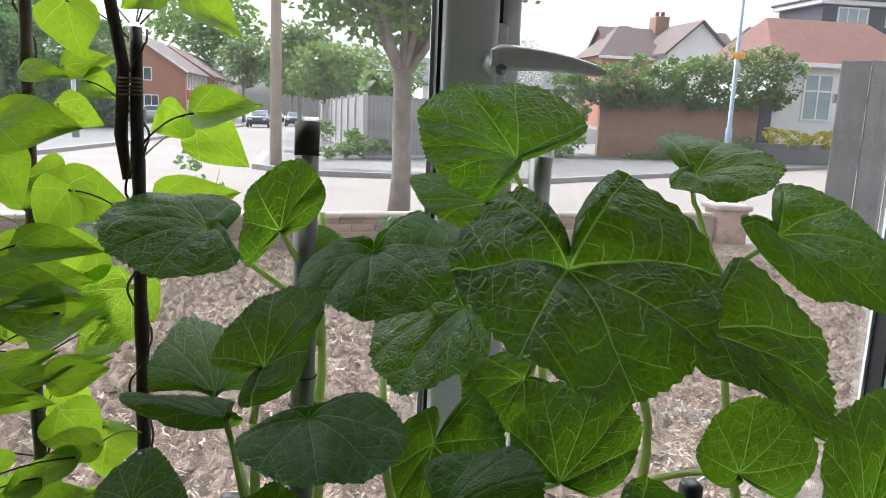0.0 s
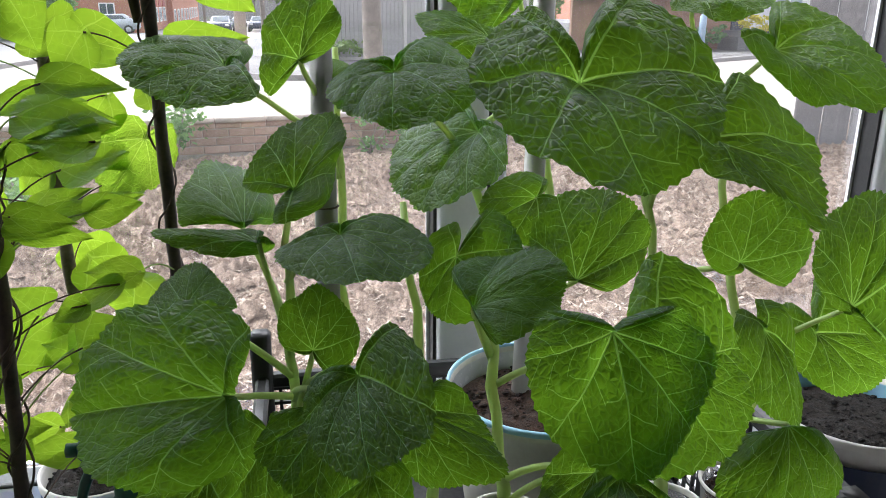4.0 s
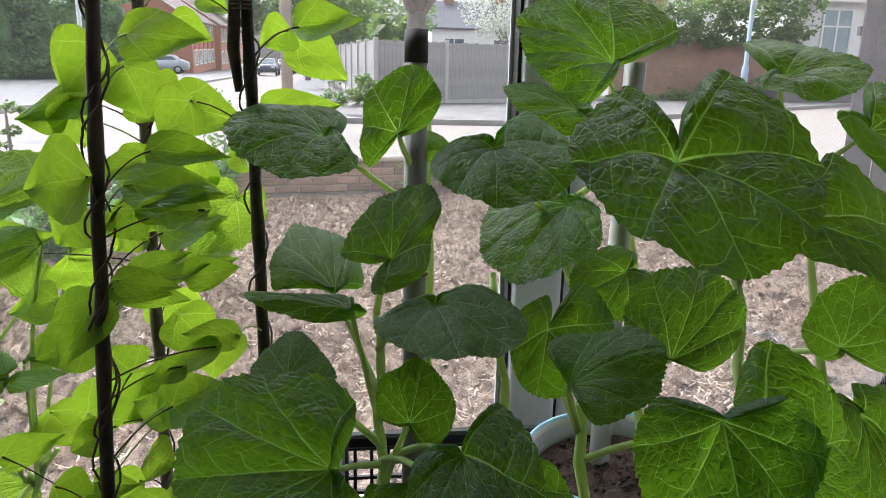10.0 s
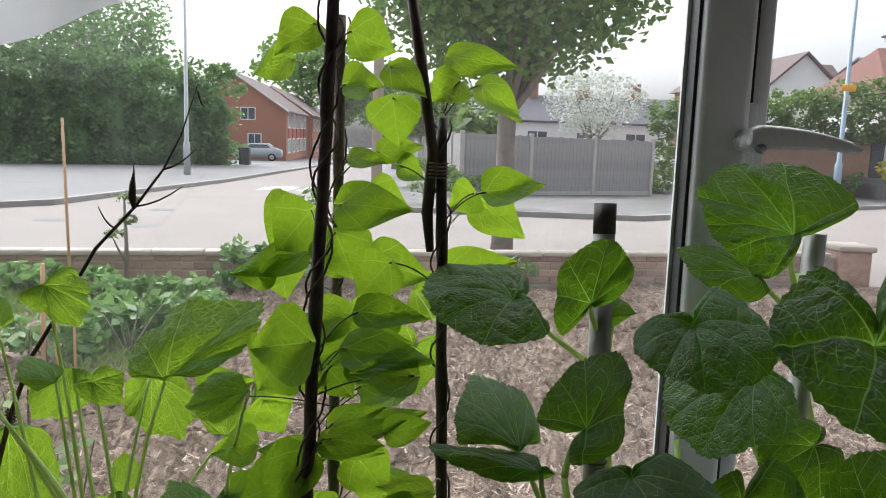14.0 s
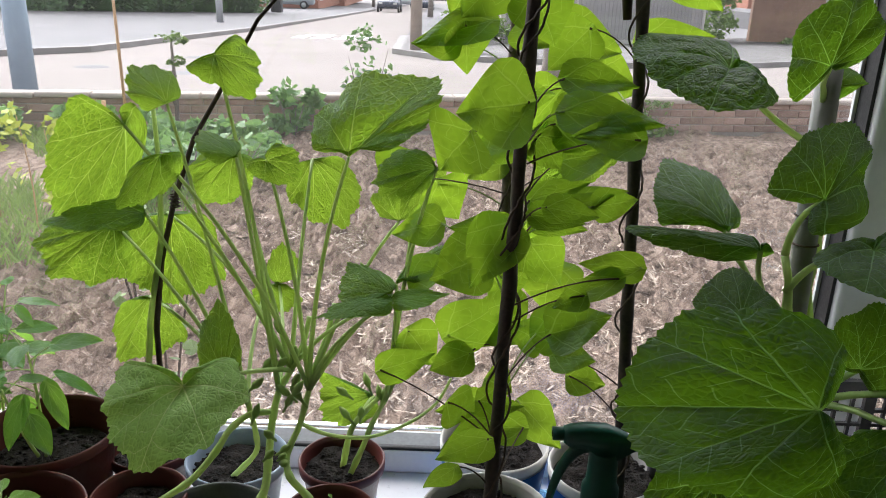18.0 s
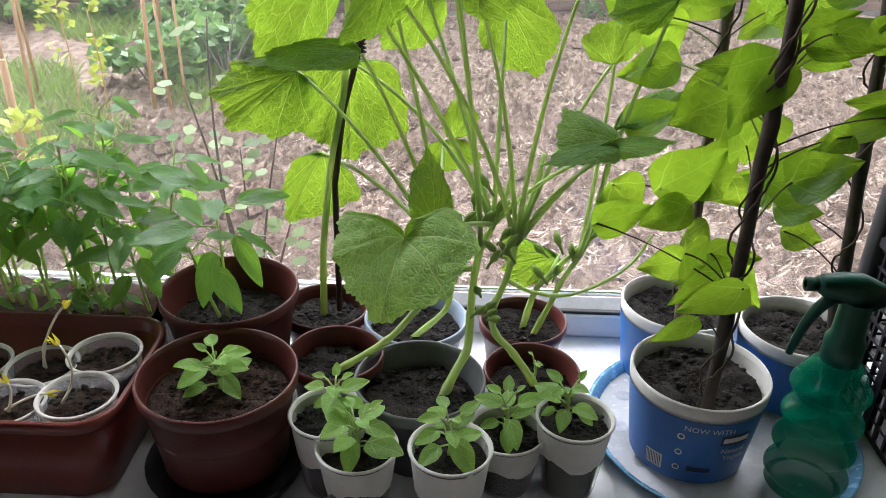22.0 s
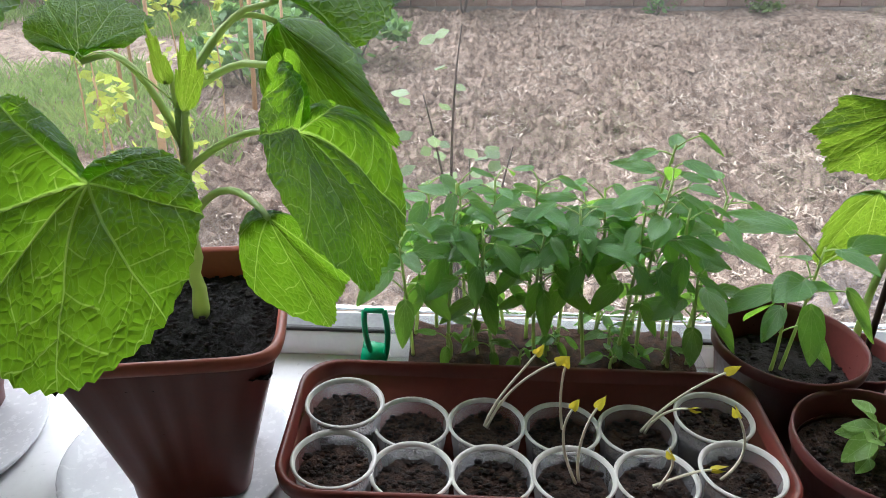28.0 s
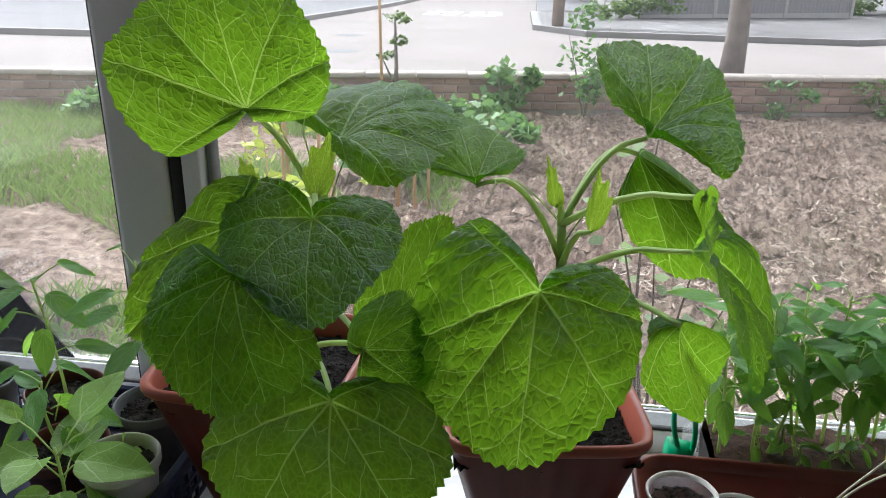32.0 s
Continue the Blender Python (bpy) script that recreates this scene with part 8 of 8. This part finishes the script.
squash(37, (0.162, 0.600, 1.275), (0.108, 0.584, 1.253), (0.131, 0.610, 1.288), (0.173, 0.607, 1.291), (0.156, 0.574, 1.241), (0.183, 0.593, 1.273))
squash(38, (-0.129, 0.500, 1.227), (-0.127, 0.535, 1.250), (-0.158, 0.520, 1.229), (-0.147, 0.500, 1.223), (-0.102, 0.520, 1.237), (-0.095, 0.500, 1.226))

# bean leaves: stalk point, tip, half width
bean(B3, (-0.168, 0.780, 1.618), (-0.097, 0.768, 1.614), 0.019, 0)
bean(B3, (-0.135, 0.790, 1.592), (-0.087, 0.790, 1.555), 0.021, 1)
bean(B3, (-0.127, 0.753, 1.481), (-0.066, 0.753, 1.495), 0.021, 2)
bean(B3, (-0.132, 0.789, 1.468), (-0.080, 0.783, 1.430), 0.023, 3)
bean(B3, (-0.139, 0.770, 1.478), (-0.166, 0.752, 1.463), 0.018, 4)
bean(B3, (-0.225, 0.720, 1.572), (-0.218, 0.732, 1.524), 0.023, 5)
bean(B3, (-0.228, 0.720, 1.602), (-0.191, 0.708, 1.576), 0.018, 6)
bean(B3, (-0.158, 0.760, 1.593), (-0.190, 0.754, 1.573), 0.021, 7)
bean(B1, (-0.260, 0.660, 1.626), (-0.220, 0.678, 1.612), 0.021, 8)
bean(B2, (-0.337, 0.800, 1.613), (-0.384, 0.818, 1.598), 0.018, 9)
bean(B1, (-0.299, 0.700, 1.637), (-0.332, 0.682, 1.608), 0.022, 10)
bean(B1, (-0.269, 0.700, 1.582), (-0.233, 0.700, 1.583), 0.022, 11)
bean(B1, (-0.270, 0.680, 1.470), (-0.201, 0.668, 1.470), 0.023, 12)
bean(B1, (-0.300, 0.700, 1.462), (-0.339, 0.718, 1.417), 0.026, 13)
bean(B1, (-0.275, 0.685, 1.443), (-0.256, 0.679, 1.398), 0.025, 14)
bean(B2, (-0.310, 0.720, 1.416), (-0.384, 0.714, 1.398), 0.018, 15)
bean(B2, (-0.334, 0.720, 1.411), (-0.330, 0.738, 1.364), 0.020, 16)
bean(B2, (-0.245, 0.740, 1.407), (-0.180, 0.752, 1.390), 0.024, 17)
bean(B3, (-0.163, 0.766, 1.398), (-0.087, 0.772, 1.406), 0.019, 18)
bean(B3, (-0.224, 0.700, 1.413), (-0.258, 0.712, 1.373), 0.022, 19)
bean(B1, (-0.249, 0.650, 1.374), (-0.184, 0.650, 1.373), 0.016, 20)
bean(B1, (-0.254, 0.600, 1.354), (-0.178, 0.582, 1.350), 0.018, 21)
bean(B1, (-0.251, 0.660, 1.346), (-0.197, 0.672, 1.341), 0.014, 22)
bean(B1, (-0.284, 0.588, 1.362), (-0.342, 0.606, 1.349), 0.030, 23)
bean(B1, (-0.272, 0.620, 1.329), (-0.249, 0.620, 1.302), 0.016, 24)
bean(B2, (-0.266, 0.730, 1.513), (-0.228, 0.730, 1.510), 0.012, 25)
bean(B3, (-0.218, 0.740, 1.506), (-0.190, 0.746, 1.494), 0.015, 26)
bean(B2, (-0.238, 0.750, 1.519), (-0.193, 0.750, 1.528), 0.013, 27)
bean(B2, (-0.244, 0.750, 1.485), (-0.210, 0.768, 1.466), 0.014, 28)
bean(B1, (-0.275, 0.600, 1.268), (-0.228, 0.600, 1.262), 0.011, 29)
bean(B1, (-0.229, 0.650, 1.266), (-0.181, 0.662, 1.277), 0.011, 30)
bean(B1, (-0.272, 0.650, 1.266), (-0.219, 0.644, 1.287), 0.012, 31)
bean(B1, (-0.289, 0.620, 1.247), (-0.328, 0.632, 1.225), 0.015, 32)
bean(B2, (-0.257, 0.750, 1.191), (-0.221, 0.750, 1.145), 0.026, 33)
bean(B2, (-0.272, 0.700, 1.356), (-0.325, 0.712, 1.346), 0.013, 34)
bean(B2, (-0.405, 0.700, 1.270), (-0.358, 0.712, 1.289), 0.025, 35)
bean(B1, (-0.350, 0.680, 1.233), (-0.399, 0.692, 1.217), 0.018, 36)
bean(B1, (-0.405, 0.660, 1.086), (-0.351, 0.666, 1.103), 0.015, 37)
bean(B2, (-0.318, 0.680, 1.098), (-0.360, 0.692, 1.069), 0.016, 38)
bean(B1, (-0.256, 0.655, 1.134), (-0.189, 0.655, 1.152), 0.021, 39)
bean(B3, (-0.234, 0.680, 1.100), (-0.194, 0.668, 1.101), 0.017, 40)
bean(B3, (-0.213, 0.700, 1.066), (-0.175, 0.694, 1.060), 0.016, 41)
bean(B2, (-0.340, 0.702, 1.106), (-0.281, 0.696, 1.150), 0.024, 42)
bean(B2, (-0.301, 0.720, 1.019), (-0.351, 0.702, 1.017), 0.016, 43)
bean(B2, (-0.379, 0.700, 1.169), (-0.331, 0.682, 1.195), 0.017, 44)
bean(B1, (-0.293, 0.612, 1.256), (-0.324, 0.594, 1.202), 0.023, 45)
bean(B1, (-0.288, 0.640, 1.242), (-0.344, 0.646, 1.241), 0.013, 46)
bean(B1, (-0.257, 0.630, 1.339), (-0.195, 0.630, 1.340), 0.021, 47)
bean(B1, (-0.273, 0.620, 1.260), (-0.219, 0.632, 1.246), 0.012, 48)
bean(B1, (-0.255, 0.620, 1.265), (-0.201, 0.626, 1.281), 0.010, 49)
bean(B1, (-0.196, 0.600, 1.214), (-0.253, 0.612, 1.181), 0.011, 50)
bean(B1, (-0.297, 0.620, 1.061), (-0.344, 0.602, 1.034), 0.012, 51)
bean(B1, (-0.330, 0.570, 1.040), (-0.360, 0.588, 0.998), 0.010, 52)
bean(B1, (-0.261, 0.660, 1.027), (-0.324, 0.660, 1.025), 0.015, 53)
bean(B2, (-0.259, 0.720, 1.020), (-0.210, 0.708, 0.972), 0.022, 54)
bean(B1, (-0.196, 0.580, 1.337), (-0.250, 0.580, 1.339), 0.018, 55)
bean(B1, (-0.265, 0.580, 1.280), (-0.218, 0.586, 1.272), 0.011, 56)
bean(B1, (-0.219, 0.620, 1.271), (-0.177, 0.638, 1.274), 0.013, 57)
bean(B1, (-0.283, 0.660, 1.167), (-0.303, 0.648, 1.197), 0.022, 58)
bean(B1, (-0.244, 0.640, 1.141), (-0.193, 0.628, 1.168), 0.022, 59)
bean(B1, (-0.250, 0.660, 1.124), (-0.283, 0.654, 1.142), 0.017, 60)
bean(B1, (-0.338, 0.600, 1.088), (-0.311, 0.618, 1.066), 0.019, 61)
bean(B1, (-0.309, 0.620, 1.079), (-0.270, 0.602, 1.084), 0.013, 62)
bean(B1, (-0.311, 0.640, 1.215), (-0.360, 0.640, 1.191), 0.027, 63)
bean(B1, (-0.246, 0.660, 1.300), (-0.191, 0.666, 1.315), 0.020, 64)
bean(B1, (-0.224, 0.600, 1.197), (-0.252, 0.594, 1.187), 0.011, 65)
bean(B3, (-0.179, 0.600, 1.224), (-0.229, 0.618, 1.220), 0.012, 66)
bean(B1, (-0.303, 0.550, 1.083), (-0.348, 0.568, 1.048), 0.014, 67)
bean(B2, (-0.277, 0.760, 1.416), (-0.244, 0.748, 1.393), 0.028, 68)
bean(B2, (-0.322, 0.740, 1.467), (-0.350, 0.740, 1.417), 0.026, 69)
bean(B2, (-0.231, 0.790, 1.349), (-0.267, 0.790, 1.304), 0.027, 70)
bean(B2, (-0.303, 0.760, 1.340), (-0.242, 0.754, 1.347), 0.022, 71)
bean(B3, (-0.198, 0.800, 1.363), (-0.151, 0.794, 1.346), 0.025, 72)
bean(B2, (-0.294, 0.780, 1.288), (-0.328, 0.792, 1.249), 0.026, 73)
bean(B2, (-0.258, 0.800, 1.302), (-0.215, 0.782, 1.275), 0.025, 74)
bean(B2, (-0.340, 0.720, 1.395), (-0.384, 0.720, 1.395), 0.015, 75)
bean(B2, (-0.299, 0.740, 1.125), (-0.261, 0.740, 1.079), 0.033, 76)
bean(B2, (-0.228, 0.800, 1.154), (-0.233, 0.782, 1.103), 0.033, 77)
bean(B2, (-0.302, 0.740, 1.312), (-0.267, 0.722, 1.290), 0.035, 78)
bean(B2, (-0.326, 0.700, 1.317), (-0.354, 0.706, 1.278), 0.034, 79)
bean(B2, (-0.315, 0.750, 1.110), (-0.278, 0.738, 1.082), 0.029, 80)
bean(B2, (-0.245, 0.780, 1.089), (-0.229, 0.768, 1.060), 0.026, 81)
bean(B2, (-0.295, 0.740, 1.037), (-0.267, 0.734, 1.025), 0.022, 82)
bean(B2, (-0.212, 0.800, 1.266), (-0.261, 0.800, 1.232), 0.027, 83)
bean(B2, (-0.355, 0.740, 1.256), (-0.332, 0.740, 1.219), 0.024, 84)
bean(B2, (-0.382, 0.720, 1.101), (-0.352, 0.708, 1.068), 0.023, 85)
bean(B2, (-0.276, 0.800, 1.196), (-0.253, 0.794, 1.148), 0.028, 86)

# courgette leaves
courgette(0, (-0.650, 0.700, 1.311), (-0.715, 0.680, 1.229), (-0.711, 0.680, 1.295), (-0.684, 0.690, 1.340), (-0.658, 0.700, 1.247), (-0.645, 0.710, 1.331))
courgette(1, (-0.616, 0.720, 1.330), (-0.655, 0.740, 1.359), (-0.653, 0.720, 1.339), (-0.633, 0.720, 1.323), (-0.617, 0.740, 1.356), (-0.607, 0.730, 1.334))
courgette(2, (-0.567, 0.720, 1.377), (-0.532, 0.710, 1.341), (-0.569, 0.710, 1.355), (-0.596, 0.720, 1.365), (-0.530, 0.730, 1.372), (-0.550, 0.730, 1.396))
courgette(3, (-0.699, 0.760, 1.195), (-0.765, 0.750, 1.139), (-0.782, 0.760, 1.170), (-0.759, 0.770, 1.202), (-0.689, 0.750, 1.145), (-0.684, 0.760, 1.189))
courgette(4, (-0.621, 0.660, 1.237), (-0.714, 0.660, 1.228), (-0.679, 0.690, 1.237), (-0.632, 0.680, 1.242), (-0.660, 0.640, 1.227), (-0.622, 0.650, 1.230))
courgette(5, (-0.652, 0.790, 1.200), (-0.652, 0.780, 1.105), (-0.707, 0.780, 1.133), (-0.699, 0.790, 1.192), (-0.592, 0.780, 1.134), (-0.612, 0.790, 1.201))
courgette(6, (-0.574, 0.790, 1.270), (-0.611, 0.780, 1.220), (-0.622, 0.785, 1.251), (-0.600, 0.790, 1.273), (-0.558, 0.780, 1.233), (-0.558, 0.790, 1.267))
courgette(7, (-0.541, 0.680, 1.289), (-0.578, 0.700, 1.309), (-0.573, 0.670, 1.297), (-0.553, 0.670, 1.285), (-0.553, 0.700, 1.302), (-0.538, 0.690, 1.295))
courgette(8, (-0.596, 0.640, 1.298), (-0.634, 0.630, 1.254), (-0.623, 0.640, 1.285), (-0.603, 0.640, 1.298), (-0.591, 0.630, 1.270), (-0.581, 0.645, 1.301))
courgette(9, (-0.437, 0.680, 1.293), (-0.362, 0.745, 1.354), (-0.465, 0.700, 1.328), (-0.465, 0.670, 1.300), (-0.371, 0.700, 1.318), (-0.405, 0.670, 1.302))
courgette(10, (-0.493, 0.800, 1.263), (-0.456, 0.790, 1.193), (-0.515, 0.790, 1.222), (-0.517, 0.800, 1.256), (-0.441, 0.790, 1.238), (-0.467, 0.800, 1.268))
courgette(11, (-0.523, 0.720, 1.278), (-0.491, 0.710, 1.262), (-0.522, 0.710, 1.261), (-0.542, 0.720, 1.276), (-0.495, 0.720, 1.287), (-0.514, 0.720, 1.295))
courgette(12, (-0.356, 0.680, 1.286), (-0.414, 0.670, 1.272), (-0.381, 0.660, 1.262), (-0.360, 0.670, 1.274), (-0.393, 0.690, 1.298), (-0.363, 0.690, 1.296))
courgette(13, (-0.394, 0.740, 1.215), (-0.393, 0.750, 1.254), (-0.422, 0.745, 1.236), (-0.413, 0.740, 1.218), (-0.371, 0.745, 1.239), (-0.379, 0.740, 1.219))
courgette(14, (-0.377, 0.810, 1.252), (-0.358, 0.800, 1.216), (-0.379, 0.805, 1.225), (-0.383, 0.810, 1.242), (-0.346, 0.805, 1.237), (-0.354, 0.810, 1.258))
courgette(17, (-0.542, 0.830, 1.105), (-0.536, 0.830, 1.153), (-0.554, 0.830, 1.131), (-0.550, 0.830, 1.108), (-0.517, 0.830, 1.132), (-0.523, 0.830, 1.111))
courgette(18, (-0.553, 0.820, 1.107), (-0.530, 0.815, 1.077), (-0.566, 0.815, 1.083), (-0.569, 0.820, 1.102), (-0.513, 0.815, 1.092), (-0.533, 0.820, 1.109))
courgette(19, (-0.685, 0.800, 1.095), (-0.727, 0.800, 1.017), (-0.730, 0.800, 1.052), (-0.708, 0.800, 1.092), (-0.648, 0.800, 1.047), (-0.658, 0.800, 1.077))
courgette(20, (-0.581, 0.606, 1.091), (-0.596, 0.530, 1.054), (-0.634, 0.565, 1.092), (-0.630, 0.610, 1.112), (-0.519, 0.585, 1.095), (-0.546, 0.625, 1.110))
courgette(21, (-0.554, 0.640, 1.088), (-0.563, 0.670, 1.147), (-0.580, 0.650, 1.107), (-0.574, 0.640, 1.087), (-0.545, 0.660, 1.115), (-0.540, 0.645, 1.091))
courgette(22, (-0.422, 0.760, 0.999), (-0.476, 0.755, 0.969), (-0.482, 0.760, 0.997), (-0.478, 0.765, 1.025), (-0.435, 0.755, 0.968), (-0.415, 0.760, 0.988))
courgette(23, (-0.395, 0.670, 1.163), (-0.439, 0.700, 1.182), (-0.443, 0.670, 1.156), (-0.415, 0.660, 1.157), (-0.411, 0.700, 1.175), (-0.391, 0.680, 1.165))
courgette(24, (-0.393, 0.660, 1.159), (-0.460, 0.640, 1.149), (-0.432, 0.670, 1.156), (-0.400, 0.680, 1.156), (-0.428, 0.630, 1.157), (-0.393, 0.650, 1.155))
courgette(25, (-0.399, 0.670, 1.154), (-0.346, 0.670, 1.165), (-0.372, 0.650, 1.157), (-0.393, 0.660, 1.151), (-0.372, 0.680, 1.164), (-0.393, 0.680, 1.159))
courgette(26, (-0.393, 0.700, 1.161), (-0.328, 0.720, 1.193), (-0.358, 0.735, 1.190), (-0.383, 0.720, 1.175), (-0.347, 0.700, 1.176), (-0.379, 0.690, 1.167))
courgette(87, (-0.198, 0.780, 1.306), (-0.236, 0.775, 1.251), (-0.255, 0.780, 1.299), (-0.203, 0.782, 1.327), (-0.173, 0.778, 1.279), (-0.172, 0.781, 1.319))

# squash leaves of the window box
box_squash(0, (-1.615, 0.604, 1.313), (-1.653, 0.635, 1.420), (-1.735, 0.600, 1.356), (-1.671, 0.575, 1.274), (-1.545, 0.620, 1.357), (-1.559, 0.605, 1.309))
box_squash(1, (-1.553, 0.665, 1.276), (-1.449, 0.700, 1.290), (-1.525, 0.800, 1.308), (-1.639, 0.740, 1.285), (-1.483, 0.590, 1.256), (-1.535, 0.630, 1.256))
box_squash(2, (-1.547, 0.559, 1.231), (-1.522, 0.455, 1.189), (-1.608, 0.520, 1.227), (-1.593, 0.575, 1.263), (-1.469, 0.530, 1.232), (-1.502, 0.575, 1.247))
box_squash(3, (-1.357, 0.540, 1.189), (-1.367, 0.465, 1.077), (-1.456, 0.500, 1.149), (-1.408, 0.560, 1.238), (-1.278, 0.520, 1.179), (-1.304, 0.550, 1.207))
box_squash(4, (-1.515, 0.483, 1.107), (-1.491, 0.400, 1.025), (-1.606, 0.445, 1.072), (-1.567, 0.500, 1.126), (-1.413, 0.450, 1.081), (-1.467, 0.495, 1.126))
box_squash(5, (-1.587, 0.485, 1.210), (-1.594, 0.430, 1.122), (-1.655, 0.470, 1.174), (-1.628, 0.515, 1.222), (-1.514, 0.445, 1.164), (-1.530, 0.470, 1.195))
box_squash(6, (-1.610, 0.545, 1.227), (-1.688, 0.500, 1.144), (-1.654, 0.494, 1.124), (-1.593, 0.545, 1.224), (-1.655, 0.542, 1.230), (-1.593, 0.563, 1.264))
box_squash(7, (-1.264, 0.720, 1.277), (-1.198, 0.850, 1.335), (-1.312, 0.800, 1.351), (-1.296, 0.755, 1.299), (-1.174, 0.760, 1.281), (-1.203, 0.680, 1.253))
box_squash(8, (-1.425, 0.699, 1.227), (-1.457, 0.785, 1.273), (-1.493, 0.745, 1.244), (-1.461, 0.710, 1.232), (-1.381, 0.755, 1.248), (-1.398, 0.715, 1.233))
box_squash(9, (-1.231, 0.608, 1.205), (-1.179, 0.548, 1.115), (-1.240, 0.519, 1.228), (-1.230, 0.575, 1.264), (-1.155, 0.611, 1.136), (-1.213, 0.627, 1.219))
box_squash(10, (-1.243, 0.553, 1.162), (-1.208, 0.577, 1.058), (-1.266, 0.556, 1.144), (-1.260, 0.574, 1.158), (-1.198, 0.607, 1.083), (-1.224, 0.556, 1.162))
box_squash(11, (-1.269, 0.735, 1.257), (-1.167, 0.680, 1.175), (-1.219, 0.720, 1.137), (-1.286, 0.724, 1.218), (-1.197, 0.723, 1.214), (-1.257, 0.812, 1.249))
box_squash(12, (-1.487, 0.580, 1.096), (-1.450, 0.635, 1.215), (-1.498, 0.600, 1.183), (-1.511, 0.570, 1.110), (-1.417, 0.620, 1.171), (-1.451, 0.560, 1.078))
box_squash(13, (-1.491, 0.500, 1.146), (-1.445, 0.518, 1.175), (-1.475, 0.525, 1.185), (-1.506, 0.505, 1.146), (-1.443, 0.486, 1.123), (-1.494, 0.490, 1.122))
box_squash(14, (-1.346, 0.670, 1.220), (-1.357, 0.674, 1.264), (-1.358, 0.672, 1.238), (-1.346, 0.669, 1.208), (-1.341, 0.672, 1.239), (-1.339, 0.669, 1.208), True)
box_squash(15, (-1.316, 0.620, 1.214), (-1.313, 0.625, 1.267), (-1.321, 0.623, 1.244), (-1.319, 0.619, 1.203), (-1.293, 0.623, 1.246), (-1.309, 0.619, 1.203), True)
box_squash(16, (-1.562, 0.620, 1.234), (-1.551, 0.625, 1.284), (-1.582, 0.622, 1.256), (-1.574, 0.619, 1.221), (-1.540, 0.622, 1.253), (-1.558, 0.619, 1.220), True)
box_squash(17, (-1.632, 0.640, 1.227), (-1.642, 0.643, 1.256), (-1.646, 0.641, 1.237), (-1.633, 0.639, 1.218), (-1.618, 0.642, 1.244), (-1.622, 0.639, 1.221), True)
box_squash(18, (-1.231, 0.580, 1.262), (-1.227, 0.578, 1.230), (-1.234, 0.577, 1.244), (-1.234, 0.580, 1.269), (-1.222, 0.583, 1.252), (-1.229, 0.582, 1.272))
